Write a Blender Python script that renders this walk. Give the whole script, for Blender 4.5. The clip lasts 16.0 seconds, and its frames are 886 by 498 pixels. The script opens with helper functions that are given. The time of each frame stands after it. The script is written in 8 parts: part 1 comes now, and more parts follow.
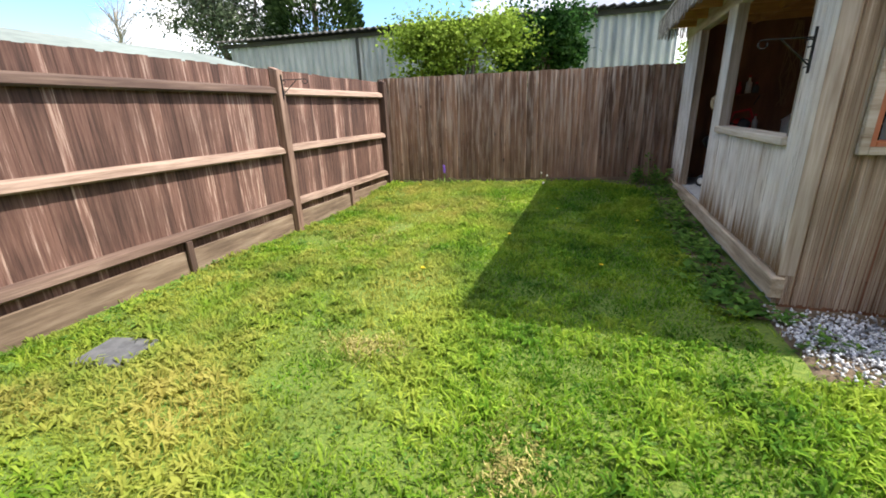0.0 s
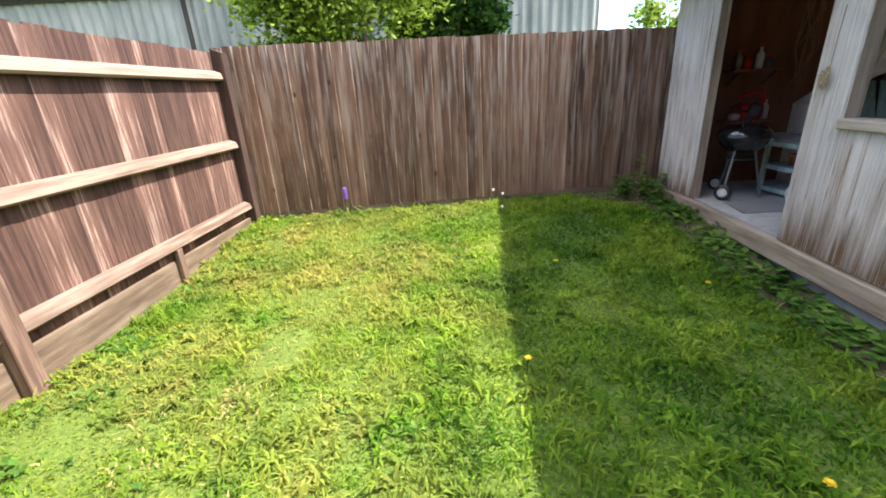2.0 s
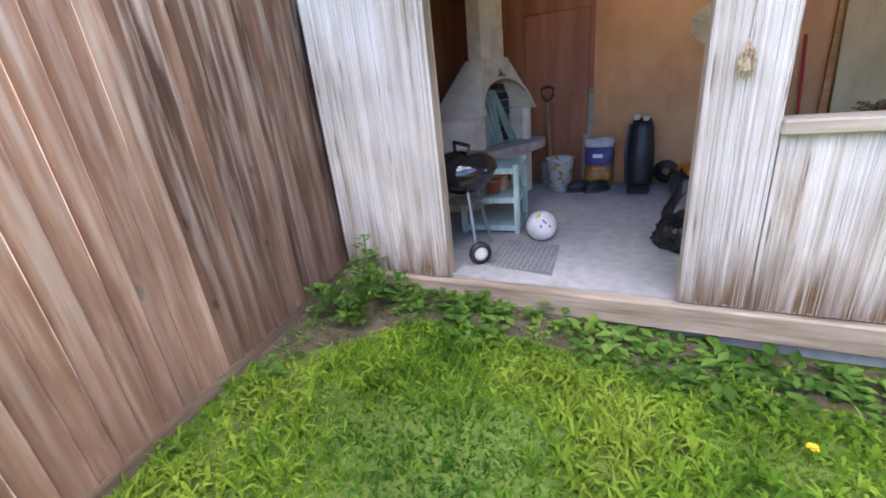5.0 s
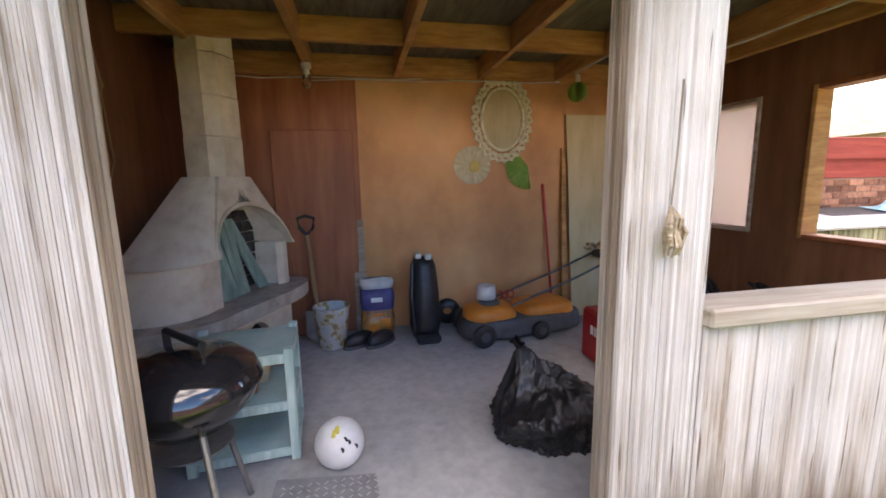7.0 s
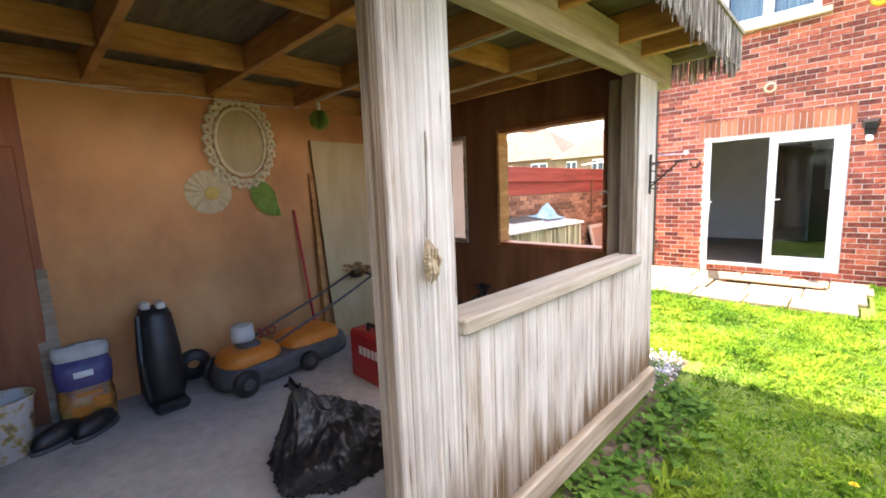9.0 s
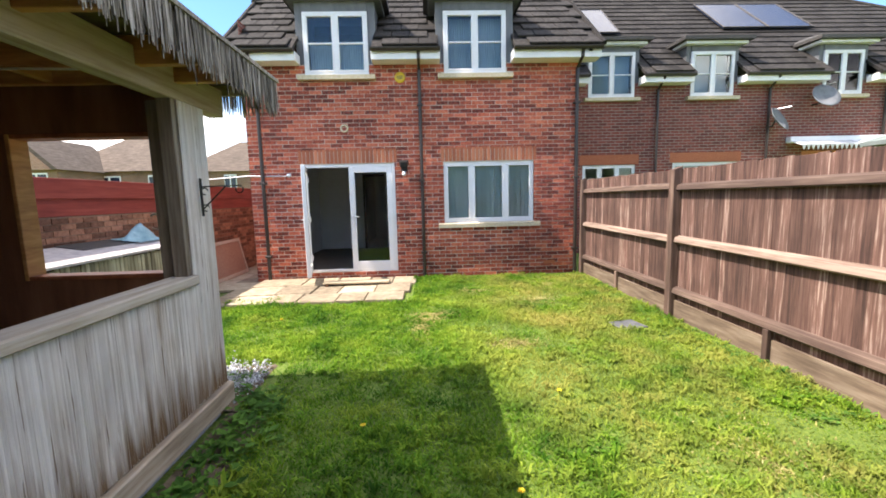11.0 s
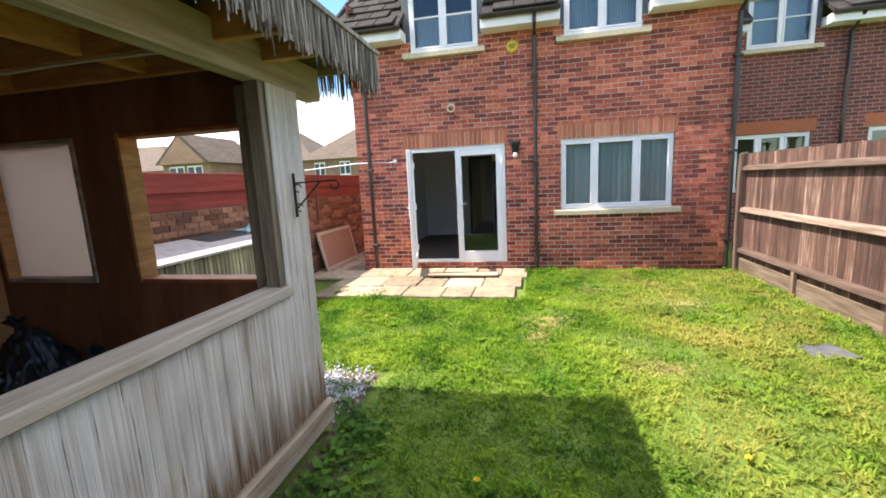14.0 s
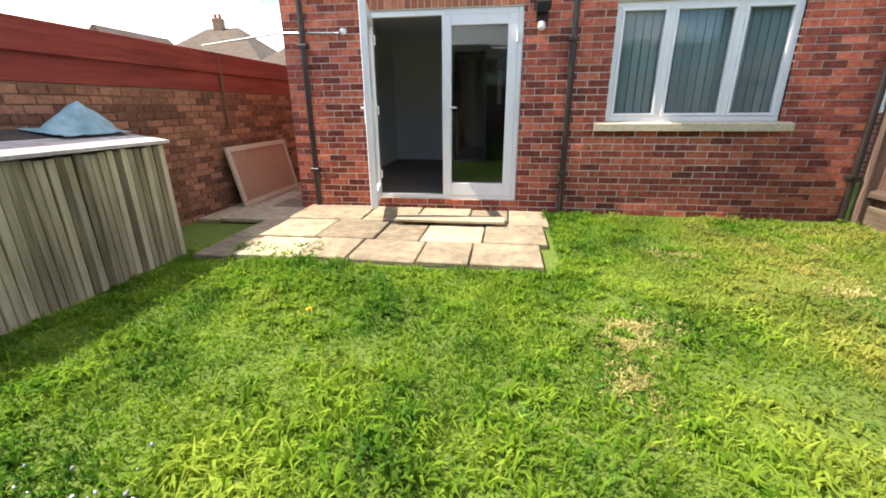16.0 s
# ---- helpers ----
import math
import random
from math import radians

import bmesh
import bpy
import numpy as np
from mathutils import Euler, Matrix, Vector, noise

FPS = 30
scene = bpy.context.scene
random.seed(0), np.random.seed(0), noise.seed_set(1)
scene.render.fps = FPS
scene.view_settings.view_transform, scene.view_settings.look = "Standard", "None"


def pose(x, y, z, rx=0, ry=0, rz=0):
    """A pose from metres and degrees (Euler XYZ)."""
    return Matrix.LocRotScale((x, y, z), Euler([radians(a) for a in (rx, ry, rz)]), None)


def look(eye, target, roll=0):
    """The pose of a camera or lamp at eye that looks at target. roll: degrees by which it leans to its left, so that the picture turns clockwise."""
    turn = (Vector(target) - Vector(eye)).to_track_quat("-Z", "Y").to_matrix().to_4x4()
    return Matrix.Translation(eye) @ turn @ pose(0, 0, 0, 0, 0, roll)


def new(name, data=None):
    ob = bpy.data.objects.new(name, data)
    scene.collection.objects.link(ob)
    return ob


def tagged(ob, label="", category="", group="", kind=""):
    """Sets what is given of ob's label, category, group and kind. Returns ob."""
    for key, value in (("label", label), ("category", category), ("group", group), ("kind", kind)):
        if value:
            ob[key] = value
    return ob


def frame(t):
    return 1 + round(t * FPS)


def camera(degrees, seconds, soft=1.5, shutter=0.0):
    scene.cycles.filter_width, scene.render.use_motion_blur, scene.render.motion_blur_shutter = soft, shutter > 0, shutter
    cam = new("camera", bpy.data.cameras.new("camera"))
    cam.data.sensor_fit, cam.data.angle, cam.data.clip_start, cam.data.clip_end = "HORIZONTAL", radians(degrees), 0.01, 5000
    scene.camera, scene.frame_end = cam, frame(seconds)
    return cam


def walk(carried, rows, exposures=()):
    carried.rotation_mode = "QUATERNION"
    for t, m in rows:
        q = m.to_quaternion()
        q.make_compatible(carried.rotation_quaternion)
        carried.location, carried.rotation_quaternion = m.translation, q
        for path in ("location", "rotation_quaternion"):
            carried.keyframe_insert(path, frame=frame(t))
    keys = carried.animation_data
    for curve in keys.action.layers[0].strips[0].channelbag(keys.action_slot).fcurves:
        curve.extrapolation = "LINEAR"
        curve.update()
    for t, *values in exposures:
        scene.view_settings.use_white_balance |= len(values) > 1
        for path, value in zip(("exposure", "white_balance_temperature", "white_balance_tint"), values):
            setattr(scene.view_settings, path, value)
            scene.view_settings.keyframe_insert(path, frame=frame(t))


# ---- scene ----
cam = camera(94.1, 16.0, soft=1.75)
PATH = [
    (0, (-0.24, 0.427, 1.333), (-0.885, 2.212, 0.702), -2.1),
    (0.5, (-0.506, 0.993, 1.347), (-1.048, 2.808, 0.704), -2.5),
    (1, (-0.773, 1.589, 1.368), (-1.211, 3.424, 0.704), -2.9),
    (1.5, (-1.003, 2.22, 1.387), (-1.302, 4.073, 0.694), -3.1),
    (2, (-1.275, 2.824, 1.364), (-1.403, 4.691, 0.658), -3.2),
    (2.5, (-1.399, 3.413, 1.341), (-1.369, 5.278, 0.619), -3.9),
    (3, (-1.519, 4.005, 1.339), (-1.298, 5.845, 0.587), -4.4),
    (3.5, (-1.565, 4.635, 1.344), (-1.139, 6.417, 0.542), -4.5),
    (4, (-1.46, 5.182, 1.356), (-0.767, 6.853, 0.504), -4.2),
    (4.5, (-1.369, 5.672, 1.34), (-0.178, 7.01, 0.449), -4.6),
    (5, (-1.122, 6.004, 1.36), (0.54, 6.837, 0.62), -6.1),
    (5.2, (-0.993, 6.088, 1.39), (0.761, 6.737, 0.682), -7.1),
    (7.3, (0.038, 6.557, 1.511), (1.952, 6.045, 1.24), -0.6),
    (7.5, (0.053, 6.602, 1.543), (1.946, 6.005, 1.296), -0.7),
    (8, (0.059, 6.589, 1.56), (1.866, 5.753, 1.375), -1.2),
    (8.5, (0.039, 6.56, 1.562), (1.683, 5.438, 1.369), -1.5),
    (9, (0.02, 6.525, 1.537), (1.409, 5.112, 1.266), -2.3),
    (9.5, (-0.08, 6.484, 1.53), (0.942, 4.805, 1.165), -2.5),
    (10, (-0.308, 6.457, 1.503), (0.249, 4.578, 1.101), -1.6),
    (10.2, (-0.412, 6.469, 1.495), (-0.036, 4.546, 1.097), -1.5),
    (12.3, (-0.626, 6.523, 1.7), (-0.842, 4.535, 1.735), -1.9),
    (12.5, (-0.638, 6.582, 1.696), (-0.845, 4.593, 1.736), -2.0),
    (13, (-0.64, 6.458, 1.661), (-0.706, 4.46, 1.597), -2.2),
    (13.5, (-0.522, 6.198, 1.628), (-0.3, 4.223, 1.407), -2.7),
    (14, (-0.395, 5.839, 1.636), (0.026, 3.91, 1.315), -2.8),
    (14.5, (-0.367, 5.366, 1.445), (0.091, 3.462, 1.04), -2.3),
    (15, (-0.232, 4.874, 1.304), (0.122, 2.995, 0.716), -1.5),
    (15.5, (-0.02, 4.159, 1.223), (0.262, 2.279, 0.601), -1.0),
    (16, (0.192, 3.409, 1.236), (0.468, 1.539, 0.584), -0.4),
]
walk(cam, [(t, look(eye, target, roll)) for t, eye, target, roll in PATH],
     exposures=[(0, 2.25, 6700, 12), (1.5, 2.6, 6700, 13), (3.5, 3.1, 6300, 18), (4.5, 3.55, 6300, 20), (5, 3.95, 6600, 21), (6.5, 4, 7300, 22), (7.5, 4.02, 7800, 24), (8.5, 4.02, 8000, 24), (9.0, 3.9, 7600, 21), (10, 3.15, 7000, 17), (11.2, 2.3, 6800, 15), (12.3, 1.78, 6900, 15), (13, 2, 6900, 15), (14, 2.5, 6900, 14), (15, 2.4, 7100, 13), (16, 2.3, 7100, 12)])
# sun, sky and exposure
SUN_DIR = Vector((1.61, 0.22, 2.47)).normalized()
sun = new("sun", bpy.data.lights.new("sun", "SUN"))
sun.data.energy, sun.data.angle, sun.data.color = 2.0, radians(0.55), (1.0, 0.95, 0.87)
sun.matrix_world = look(SUN_DIR * 30, (0, 0, 0))
world = bpy.data.worlds.new("sky")
scene.world = world
world.use_nodes = True
wn, wl = world.node_tree.nodes, world.node_tree.links
sky = wn.new("ShaderNodeTexSky")
sky.sky_type, sky.sun_disc = "NISHITA", False
sky.ozone_density, sky.dust_density, sky.air_density = 3.0, 0.3, 1.0
sky.sun_elevation = math.asin(SUN_DIR.z)
sky.sun_rotation = math.atan2(SUN_DIR.x, SUN_DIR.y)
wtc = wn.new("ShaderNodeTexCoord")
wmap = wn.new("ShaderNodeMapping")
wmap.inputs["Scale"].default_value = (1.0, 1.0, 2.1)
wmap.inputs["Rotation"].default_value = (0, 0, 0.46)
wmap.inputs["Location"].default_value = (5.1, 1.75, 0.3)
wnoise = wn.new("ShaderNodeTexNoise")
wnoise.inputs["Scale"].default_value, wnoise.inputs["Detail"].default_value, wnoise.inputs["Roughness"].default_value = 1.75, 10.0, 0.52
wramp = wn.new("ShaderNodeValToRGB")
wramp.color_ramp.elements[0].position, wramp.color_ramp.elements[1].position = 0.485, 0.56
wshade = wn.new("ShaderNodeTexNoise")
wshade.inputs["Scale"].default_value, wshade.inputs["Detail"].default_value = 3.2, 7.0
wcloud = wn.new("ShaderNodeValToRGB")
wcloud.color_ramp.elements[0].color, wcloud.color_ramp.elements[1].color = (1.2, 1.3, 1.55, 1), (5.4, 5.4, 5.35, 1)
wcloud.color_ramp.elements[0].position, wcloud.color_ramp.elements[1].position = 0.40, 0.60
wmix = wn.new("ShaderNodeMix")
wmix.data_type = "RGBA"
back = wn["Background"]
back.inputs["Strength"].default_value = 0.15
wl.new(wtc.outputs["Generated"], wmap.inputs["Vector"])
wl.new(wmap.outputs["Vector"], wnoise.inputs["Vector"])
wl.new(wmap.outputs["Vector"], wshade.inputs["Vector"])
wl.new(wnoise.outputs["Fac"], wramp.inputs["Fac"])
wl.new(wshade.outputs["Fac"], wcloud.inputs["Fac"])
wl.new(wramp.outputs["Color"], wmix.inputs["Factor"])
wdeep = wn.new("ShaderNodeHueSaturation")
wdeep.inputs["Saturation"].default_value, wdeep.inputs["Value"].default_value = 1.2, 0.48
wl.new(sky.outputs["Color"], wdeep.inputs["Color"])
wl.new(wdeep.outputs["Color"], wmix.inputs["A"])
wl.new(wcloud.outputs["Color"], wmix.inputs["B"])
wl.new(wmix.outputs["Result"], back.inputs["Color"])


# ---- materials ----
def surf(name, cols, scale=(4, 4, 4), rough=0.8, bump=0.25, big=0.2, bigscale=0.8, rnd="", amount=0.25, share=0.3, metal=0.0, spread=(0.3, 0.7), detail=6.0, coat=0.0, bumpdist=0.01):
    """Grain through a ramp of colours, slow stains, and a change from piece to piece."""
    m = bpy.data.materials.new(name)
    m.use_nodes = True
    n, l = m.node_tree.nodes, m.node_tree.links
    b = n["Principled BSDF"]
    geo = n.new("ShaderNodeNewGeometry")
    mp = n.new("ShaderNodeMapping")
    mp.inputs["Scale"].default_value = scale
    l.new(geo.outputs["Position"], mp.inputs["Vector"])
    grain = n.new("ShaderNodeTexNoise")
    grain.inputs["Scale"].default_value, grain.inputs["Detail"].default_value, grain.inputs["Roughness"].default_value = 1.0, detail, 0.62
    l.new(mp.outputs["Vector"], grain.inputs["Vector"])
    ramp = n.new("ShaderNodeValToRGB")
    while len(ramp.color_ramp.elements) < len(cols):
        ramp.color_ramp.elements.new(0.5)
    for i, c in enumerate(cols):
        e = ramp.color_ramp.elements[i]
        e.position = spread[0] + (spread[1] - spread[0]) * i / max(1, len(cols) - 1)
        e.color = (*c, 1)
    stain = n.new("ShaderNodeTexNoise")
    stain.inputs["Scale"].default_value, stain.inputs["Detail"].default_value = bigscale, 4.0
    l.new(geo.outputs["Position"], stain.inputs["Vector"])
    val = n.new("ShaderNodeMath")
    val.operation = "MULTIPLY_ADD"
    val.inputs[1].default_value, val.inputs[2].default_value = 4 * big, 1 - 2 * big
    l.new(stain.outputs["Fac"], val.inputs[0])
    last = val.outputs[0]
    if rnd:
        src = n.new("ShaderNodeObjectInfo").outputs["Random"] if rnd == "object" else geo.outputs["Random Per Island"]
        mean = n.new("ShaderNodeMath")
        mean.operation = "MULTIPLY_ADD"
        mean.inputs[1].default_value = share
        l.new(src, mean.inputs[0])
        base = n.new("ShaderNodeMath")
        base.operation = "SUBTRACT"
        base.inputs[1].default_value = share / 2
        l.new(grain.outputs["Fac"], base.inputs[0])
        l.new(base.outputs[0], mean.inputs[2])
        l.new(mean.outputs[0], ramp.inputs["Fac"])
        r = n.new("ShaderNodeMath")
        r.operation = "MULTIPLY_ADD"
        r.inputs[1].default_value, r.inputs[2].default_value = 2 * amount, 1 - amount
        l.new(src, r.inputs[0])
        mul = n.new("ShaderNodeMath")
        mul.operation = "MULTIPLY"
        l.new(last, mul.inputs[0])
        l.new(r.outputs[0], mul.inputs[1])
        last = mul.outputs[0]
    else:
        l.new(grain.outputs["Fac"], ramp.inputs["Fac"])
    hsv = n.new("ShaderNodeHueSaturation")
    l.new(last, hsv.inputs["Value"])
    l.new(ramp.outputs["Color"], hsv.inputs["Color"])
    l.new(hsv.outputs["Color"], b.inputs["Base Color"])
    b.inputs["Roughness"].default_value, b.inputs["Metallic"].default_value = rough, metal
    b.inputs["Coat Weight"].default_value = coat
    if bump:
        bp = n.new("ShaderNodeBump")
        bp.inputs["Strength"].default_value, bp.inputs["Distance"].default_value = bump, bumpdist
        l.new(grain.outputs["Fac"], bp.inputs["Height"])
        l.new(bp.outputs["Normal"], b.inputs["Normal"])
    return m


def glass(name, tint=(0.9, 0.95, 0.95), frost=0.0, part_white=0.0):
    """A thin clear pane with a real reflection; frost blurs what is seen through it."""
    m = bpy.data.materials.new(name)
    m.use_nodes = True
    n, l = m.node_tree.nodes, m.node_tree.links
    out = n["Material Output"]
    clear = n.new("ShaderNodeBsdfTransparent")
    clear.inputs["Color"].default_value = (*tint, 1)
    gloss = n.new("ShaderNodeBsdfGlossy")
    gloss.inputs["Roughness"].default_value = 0.02 + frost
    fres = n.new("ShaderNodeFresnel")
    fres.inputs["IOR"].default_value = 1.55
    mix = n.new("ShaderNodeMixShader")
    l.new(fres.outputs[0], mix.inputs[0])
    if part_white:
        white = n.new("ShaderNodeBsdfTranslucent")
        white.inputs["Color"].default_value = (*tint, 1)
        mw = n.new("ShaderNodeMixShader")
        mw.inputs[0].default_value = part_white
        l.new(clear.outputs[0], mw.inputs[1])
        l.new(white.outputs[0], mw.inputs[2])
        l.new(mw.outputs[0], mix.inputs[1])
    else:
        l.new(clear.outputs[0], mix.inputs[1])
    l.new(gloss.outputs[0], mix.inputs[2])
    l.new(mix.outputs[0], out.inputs["Surface"])
    return m


def brickwork(name, a, b2, mortar):
    """Courses of brick for walls that stay far off."""
    m = surf(name, [a, b2], (30, 30, 30), 0.9, 0.0)
    n, l = m.node_tree.nodes, m.node_tree.links
    bs = n["Principled BSDF"]
    geo = n.new("ShaderNodeNewGeometry")
    sep = n.new("ShaderNodeSeparateXYZ")
    add = n.new("ShaderNodeMath")
    com = n.new("ShaderNodeCombineXYZ")
    l.new(geo.outputs["Position"], sep.inputs[0])
    l.new(sep.outputs["X"], add.inputs[0])
    l.new(sep.outputs["Y"], add.inputs[1])
    l.new(add.outputs[0], com.inputs["X"])
    l.new(sep.outputs["Z"], com.inputs["Y"])
    br = n.new("ShaderNodeTexBrick")
    br.inputs["Scale"].default_value = 1.0
    br.inputs["Brick Width"].default_value, br.inputs["Row Height"].default_value, br.inputs["Mortar Size"].default_value = 0.225, 0.075, 0.006
    br.inputs["Color1"].default_value, br.inputs["Color2"].default_value, br.inputs["Mortar"].default_value = (*a, 1), (*b2, 1), (*mortar, 1)
    l.new(com.outputs[0], br.inputs["Vector"])
    hsv = [x for x in n if x.type == "HUE_SAT"][0]
    l.new(br.outputs["Color"], hsv.inputs["Color"])
    bp = n.new("ShaderNodeBump")
    bp.invert = True
    bp.inputs["Strength"].default_value, bp.inputs["Distance"].default_value = 0.6, 0.01
    l.new(br.outputs["Fac"], bp.inputs["Height"])
    l.new(bp.outputs["Normal"], bs.inputs["Normal"])
    return m


def foliage(name, cols, dry=None, patch=0.9, amount=0.3, through_light=0.35):
    """Leaves and blades: colour by patch and by leaf, with some light coming through."""
    m = surf(name, cols, (patch, patch, patch), 0.7, 0.0, 0.28, 3.2, "island", amount, share=0.16, spread=(0.34, 0.66))
    n, l = m.node_tree.nodes, m.node_tree.links
    b = n["Principled BSDF"]
    b.inputs["Specular IOR Level"].default_value = 0.12
    hsv = [x for x in n if x.type == "HUE_SAT"][0]
    last = hsv.outputs["Color"]
    if dry:
        geo = n.new("ShaderNodeNewGeometry")
        nz = n.new("ShaderNodeTexNoise")
        nz.inputs["Scale"].default_value, nz.inputs["Detail"].default_value, nz.inputs["Roughness"].default_value = 1.1, 5.0, 0.62
        l.new(geo.outputs["Position"], nz.inputs["Vector"])
        rp = n.new("ShaderNodeValToRGB")
        rp.color_ramp.elements[0].position, rp.color_ramp.elements[1].position = 0.40, 0.66
        l.new(nz.outputs["Fac"], rp.inputs["Fac"])
        mx = n.new("ShaderNodeMix")
        mx.data_type = "RGBA"
        # fence side of the lawn: worn, dry turf plus the sunlit strip's yellow coloured in
        sx = n.new("ShaderNodeSeparateXYZ")
        l.new(geo.outputs["Position"], sx.inputs[0])
        side = n.new("ShaderNodeMapRange")
        side.inputs["From Min"].default_value, side.inputs["From Max"].default_value = -0.7, -1.7
        l.new(sx.outputs["X"], side.inputs["Value"])
        worn = n.new("ShaderNodeMath")
        worn.operation = "MULTIPLY"
        l.new(rp.outputs["Color"], worn.inputs[0])
        l.new(side.outputs["Result"], worn.inputs[1])
        l.new(worn.outputs[0], mx.inputs["Factor"])
        l.new(last, mx.inputs["A"])
        mx.inputs["B"].default_value = (*dry, 1)
        last = mx.outputs["Result"]
        l.new(last, b.inputs["Base Color"])
    tr = n.new("ShaderNodeBsdfTranslucent")
    l.new(last, tr.inputs["Color"])
    ms = n.new("ShaderNodeMixShader")
    ms.inputs[0].default_value = through_light
    l.new(b.outputs[0], ms.inputs[1])
    l.new(tr.outputs[0], ms.inputs[2])
    l.new(ms.outputs[0], n["Material Output"].inputs["Surface"])
    return m


GRASS = foliage("grass", [(0.042, 0.135, 0.014), (0.115, 0.25, 0.02), (0.225, 0.36, 0.032), (0.34, 0.435, 0.06)], dry=(0.45, 0.41, 0.11), amount=0.07, patch=1.3, through_light=0.5)
WEED = foliage("weed leaf", [(0.045, 0.12, 0.02), (0.095, 0.20, 0.032), (0.18, 0.29, 0.055)], amount=0.2)
SOIL = surf("lawn soil", [(0.06, 0.115, 0.013), (0.11, 0.17, 0.02), (0.17, 0.215, 0.03)], (38, 38, 38), 0.95, 0.7, 0.25, 1.2, bumpdist=0.03)
EARTH = surf("bare earth", [(0.05, 0.035, 0.022), (0.11, 0.08, 0.05), (0.17, 0.13, 0.09)], (14, 14, 14), 0.95, 0.7, 0.2, 2.0, bumpdist=0.02)
FENCE = surf("fence board", [(0.05, 0.024, 0.018), (0.098, 0.048, 0.035), (0.138, 0.075, 0.057), (0.33, 0.235, 0.19)], (52, 52, 2.6), 0.9, 0.5, 0.30, 2.2, "object", 0.22, share=0.2, spread=(0.28, 0.74))
FENCEGREY = surf("greyed fence board", [(0.08, 0.041, 0.025), (0.145, 0.079, 0.050), (0.20, 0.117, 0.078), (0.33, 0.225, 0.165)], (17, 17, 1.15), 0.9, 0.6, 0.34, 1.5, "object", 0.24, share=0.18, spread=(0.26, 0.76))
RAIL = surf("fence rail", [(0.085, 0.05, 0.037), (0.15, 0.098, 0.072), (0.27, 0.195, 0.15)], (26, 1.6, 26), 0.9, 0.4, 0.2, 1.5, "object", 0.2)
POST = surf("fence post", [(0.06, 0.035, 0.026), (0.12, 0.07, 0.05), (0.24, 0.16, 0.12)], (24, 24, 1.5), 0.9, 0.4, 0.15, 1.5, "object", 0.2)
GRAVELBOARD = surf("gravel board", [(0.085, 0.056, 0.037), (0.165, 0.115, 0.078), (0.26, 0.20, 0.145)], (2, 2, 22), 0.9, 0.4, 0.2, 1.5)
# weathered pale edges and a greyed top on the boundary boards
gn, gl = FENCEGREY.node_tree.nodes, FENCEGREY.node_tree.links
gtc, gsep, gedge, gnoise, gmul, gpos, gsep2, gtop, gtn, gtm, gmix, gmix2 = (gn.new("ShaderNode" + k) for k in ("TexCoord", "SeparateXYZ", "MapRange", "TexNoise", "Math", "NewGeometry", "SeparateXYZ", "MapRange", "TexNoise", "Math", "Mix", "Mix"))
gl.new(gtc.outputs["Object"], gsep.inputs[0])
gl.new(gsep.outputs["X"], gedge.inputs["Value"])
gedge.inputs["From Min"].default_value, gedge.inputs["From Max"].default_value = 0.099, 0.106
gl.new(gpos.outputs["Position"], gnoise.inputs["Vector"])
gnoise.inputs["Scale"].default_value, gnoise.inputs["Detail"].default_value = 6.0, 5.0
gmul.operation = gtm.operation = "MULTIPLY"
gl.new(gedge.outputs["Result"], gmul.inputs[0])
gl.new(gnoise.outputs["Fac"], gmul.inputs[1])
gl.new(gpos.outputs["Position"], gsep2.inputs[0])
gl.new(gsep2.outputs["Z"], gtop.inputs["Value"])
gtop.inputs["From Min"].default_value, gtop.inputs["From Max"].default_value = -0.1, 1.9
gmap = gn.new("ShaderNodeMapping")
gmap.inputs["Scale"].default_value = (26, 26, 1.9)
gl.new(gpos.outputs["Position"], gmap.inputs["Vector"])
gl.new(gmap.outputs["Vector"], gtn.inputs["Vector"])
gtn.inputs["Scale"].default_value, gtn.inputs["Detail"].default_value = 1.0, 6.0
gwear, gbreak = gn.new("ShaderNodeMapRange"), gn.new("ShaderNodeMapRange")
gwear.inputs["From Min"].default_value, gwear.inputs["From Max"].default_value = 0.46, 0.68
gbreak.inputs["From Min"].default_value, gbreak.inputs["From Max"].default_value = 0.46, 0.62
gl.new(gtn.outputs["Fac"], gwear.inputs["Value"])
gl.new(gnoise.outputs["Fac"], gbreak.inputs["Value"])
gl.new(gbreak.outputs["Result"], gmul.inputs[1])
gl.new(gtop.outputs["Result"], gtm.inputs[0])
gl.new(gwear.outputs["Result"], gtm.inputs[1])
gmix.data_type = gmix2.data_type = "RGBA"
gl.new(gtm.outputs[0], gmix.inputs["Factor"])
gvor, gkm, gknot, gmix3 = (gn.new("ShaderNode" + k) for k in ("TexVoronoi", "Mapping", "MapRange", "Mix"))
gkm.inputs["Scale"].default_value = (5.5, 5.5, 2.6)
gl.new(gpos.outputs["Position"], gkm.inputs["Vector"])
gl.new(gkm.outputs["Vector"], gvor.inputs["Vector"])
gvor.inputs["Scale"].default_value = 1.0
gl.new(gvor.outputs["Distance"], gknot.inputs["Value"])
gknot.inputs["From Min"].default_value, gknot.inputs["From Max"].default_value = 0.11, 0.06
gmix3.data_type = "RGBA"
gl.new(gknot.outputs["Result"], gmix3.inputs["Factor"])
gl.new([k for k in gn if k.type == "HUE_SAT"][0].outputs["Color"], gmix3.inputs["A"])
gmix3.inputs["B"].default_value = (0.035, 0.02, 0.013, 1)
gl.new(gmix3.outputs["Result"], gmix.inputs["A"])
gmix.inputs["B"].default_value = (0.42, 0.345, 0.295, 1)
gl.new(gmul.outputs[0], gmix2.inputs["Factor"])
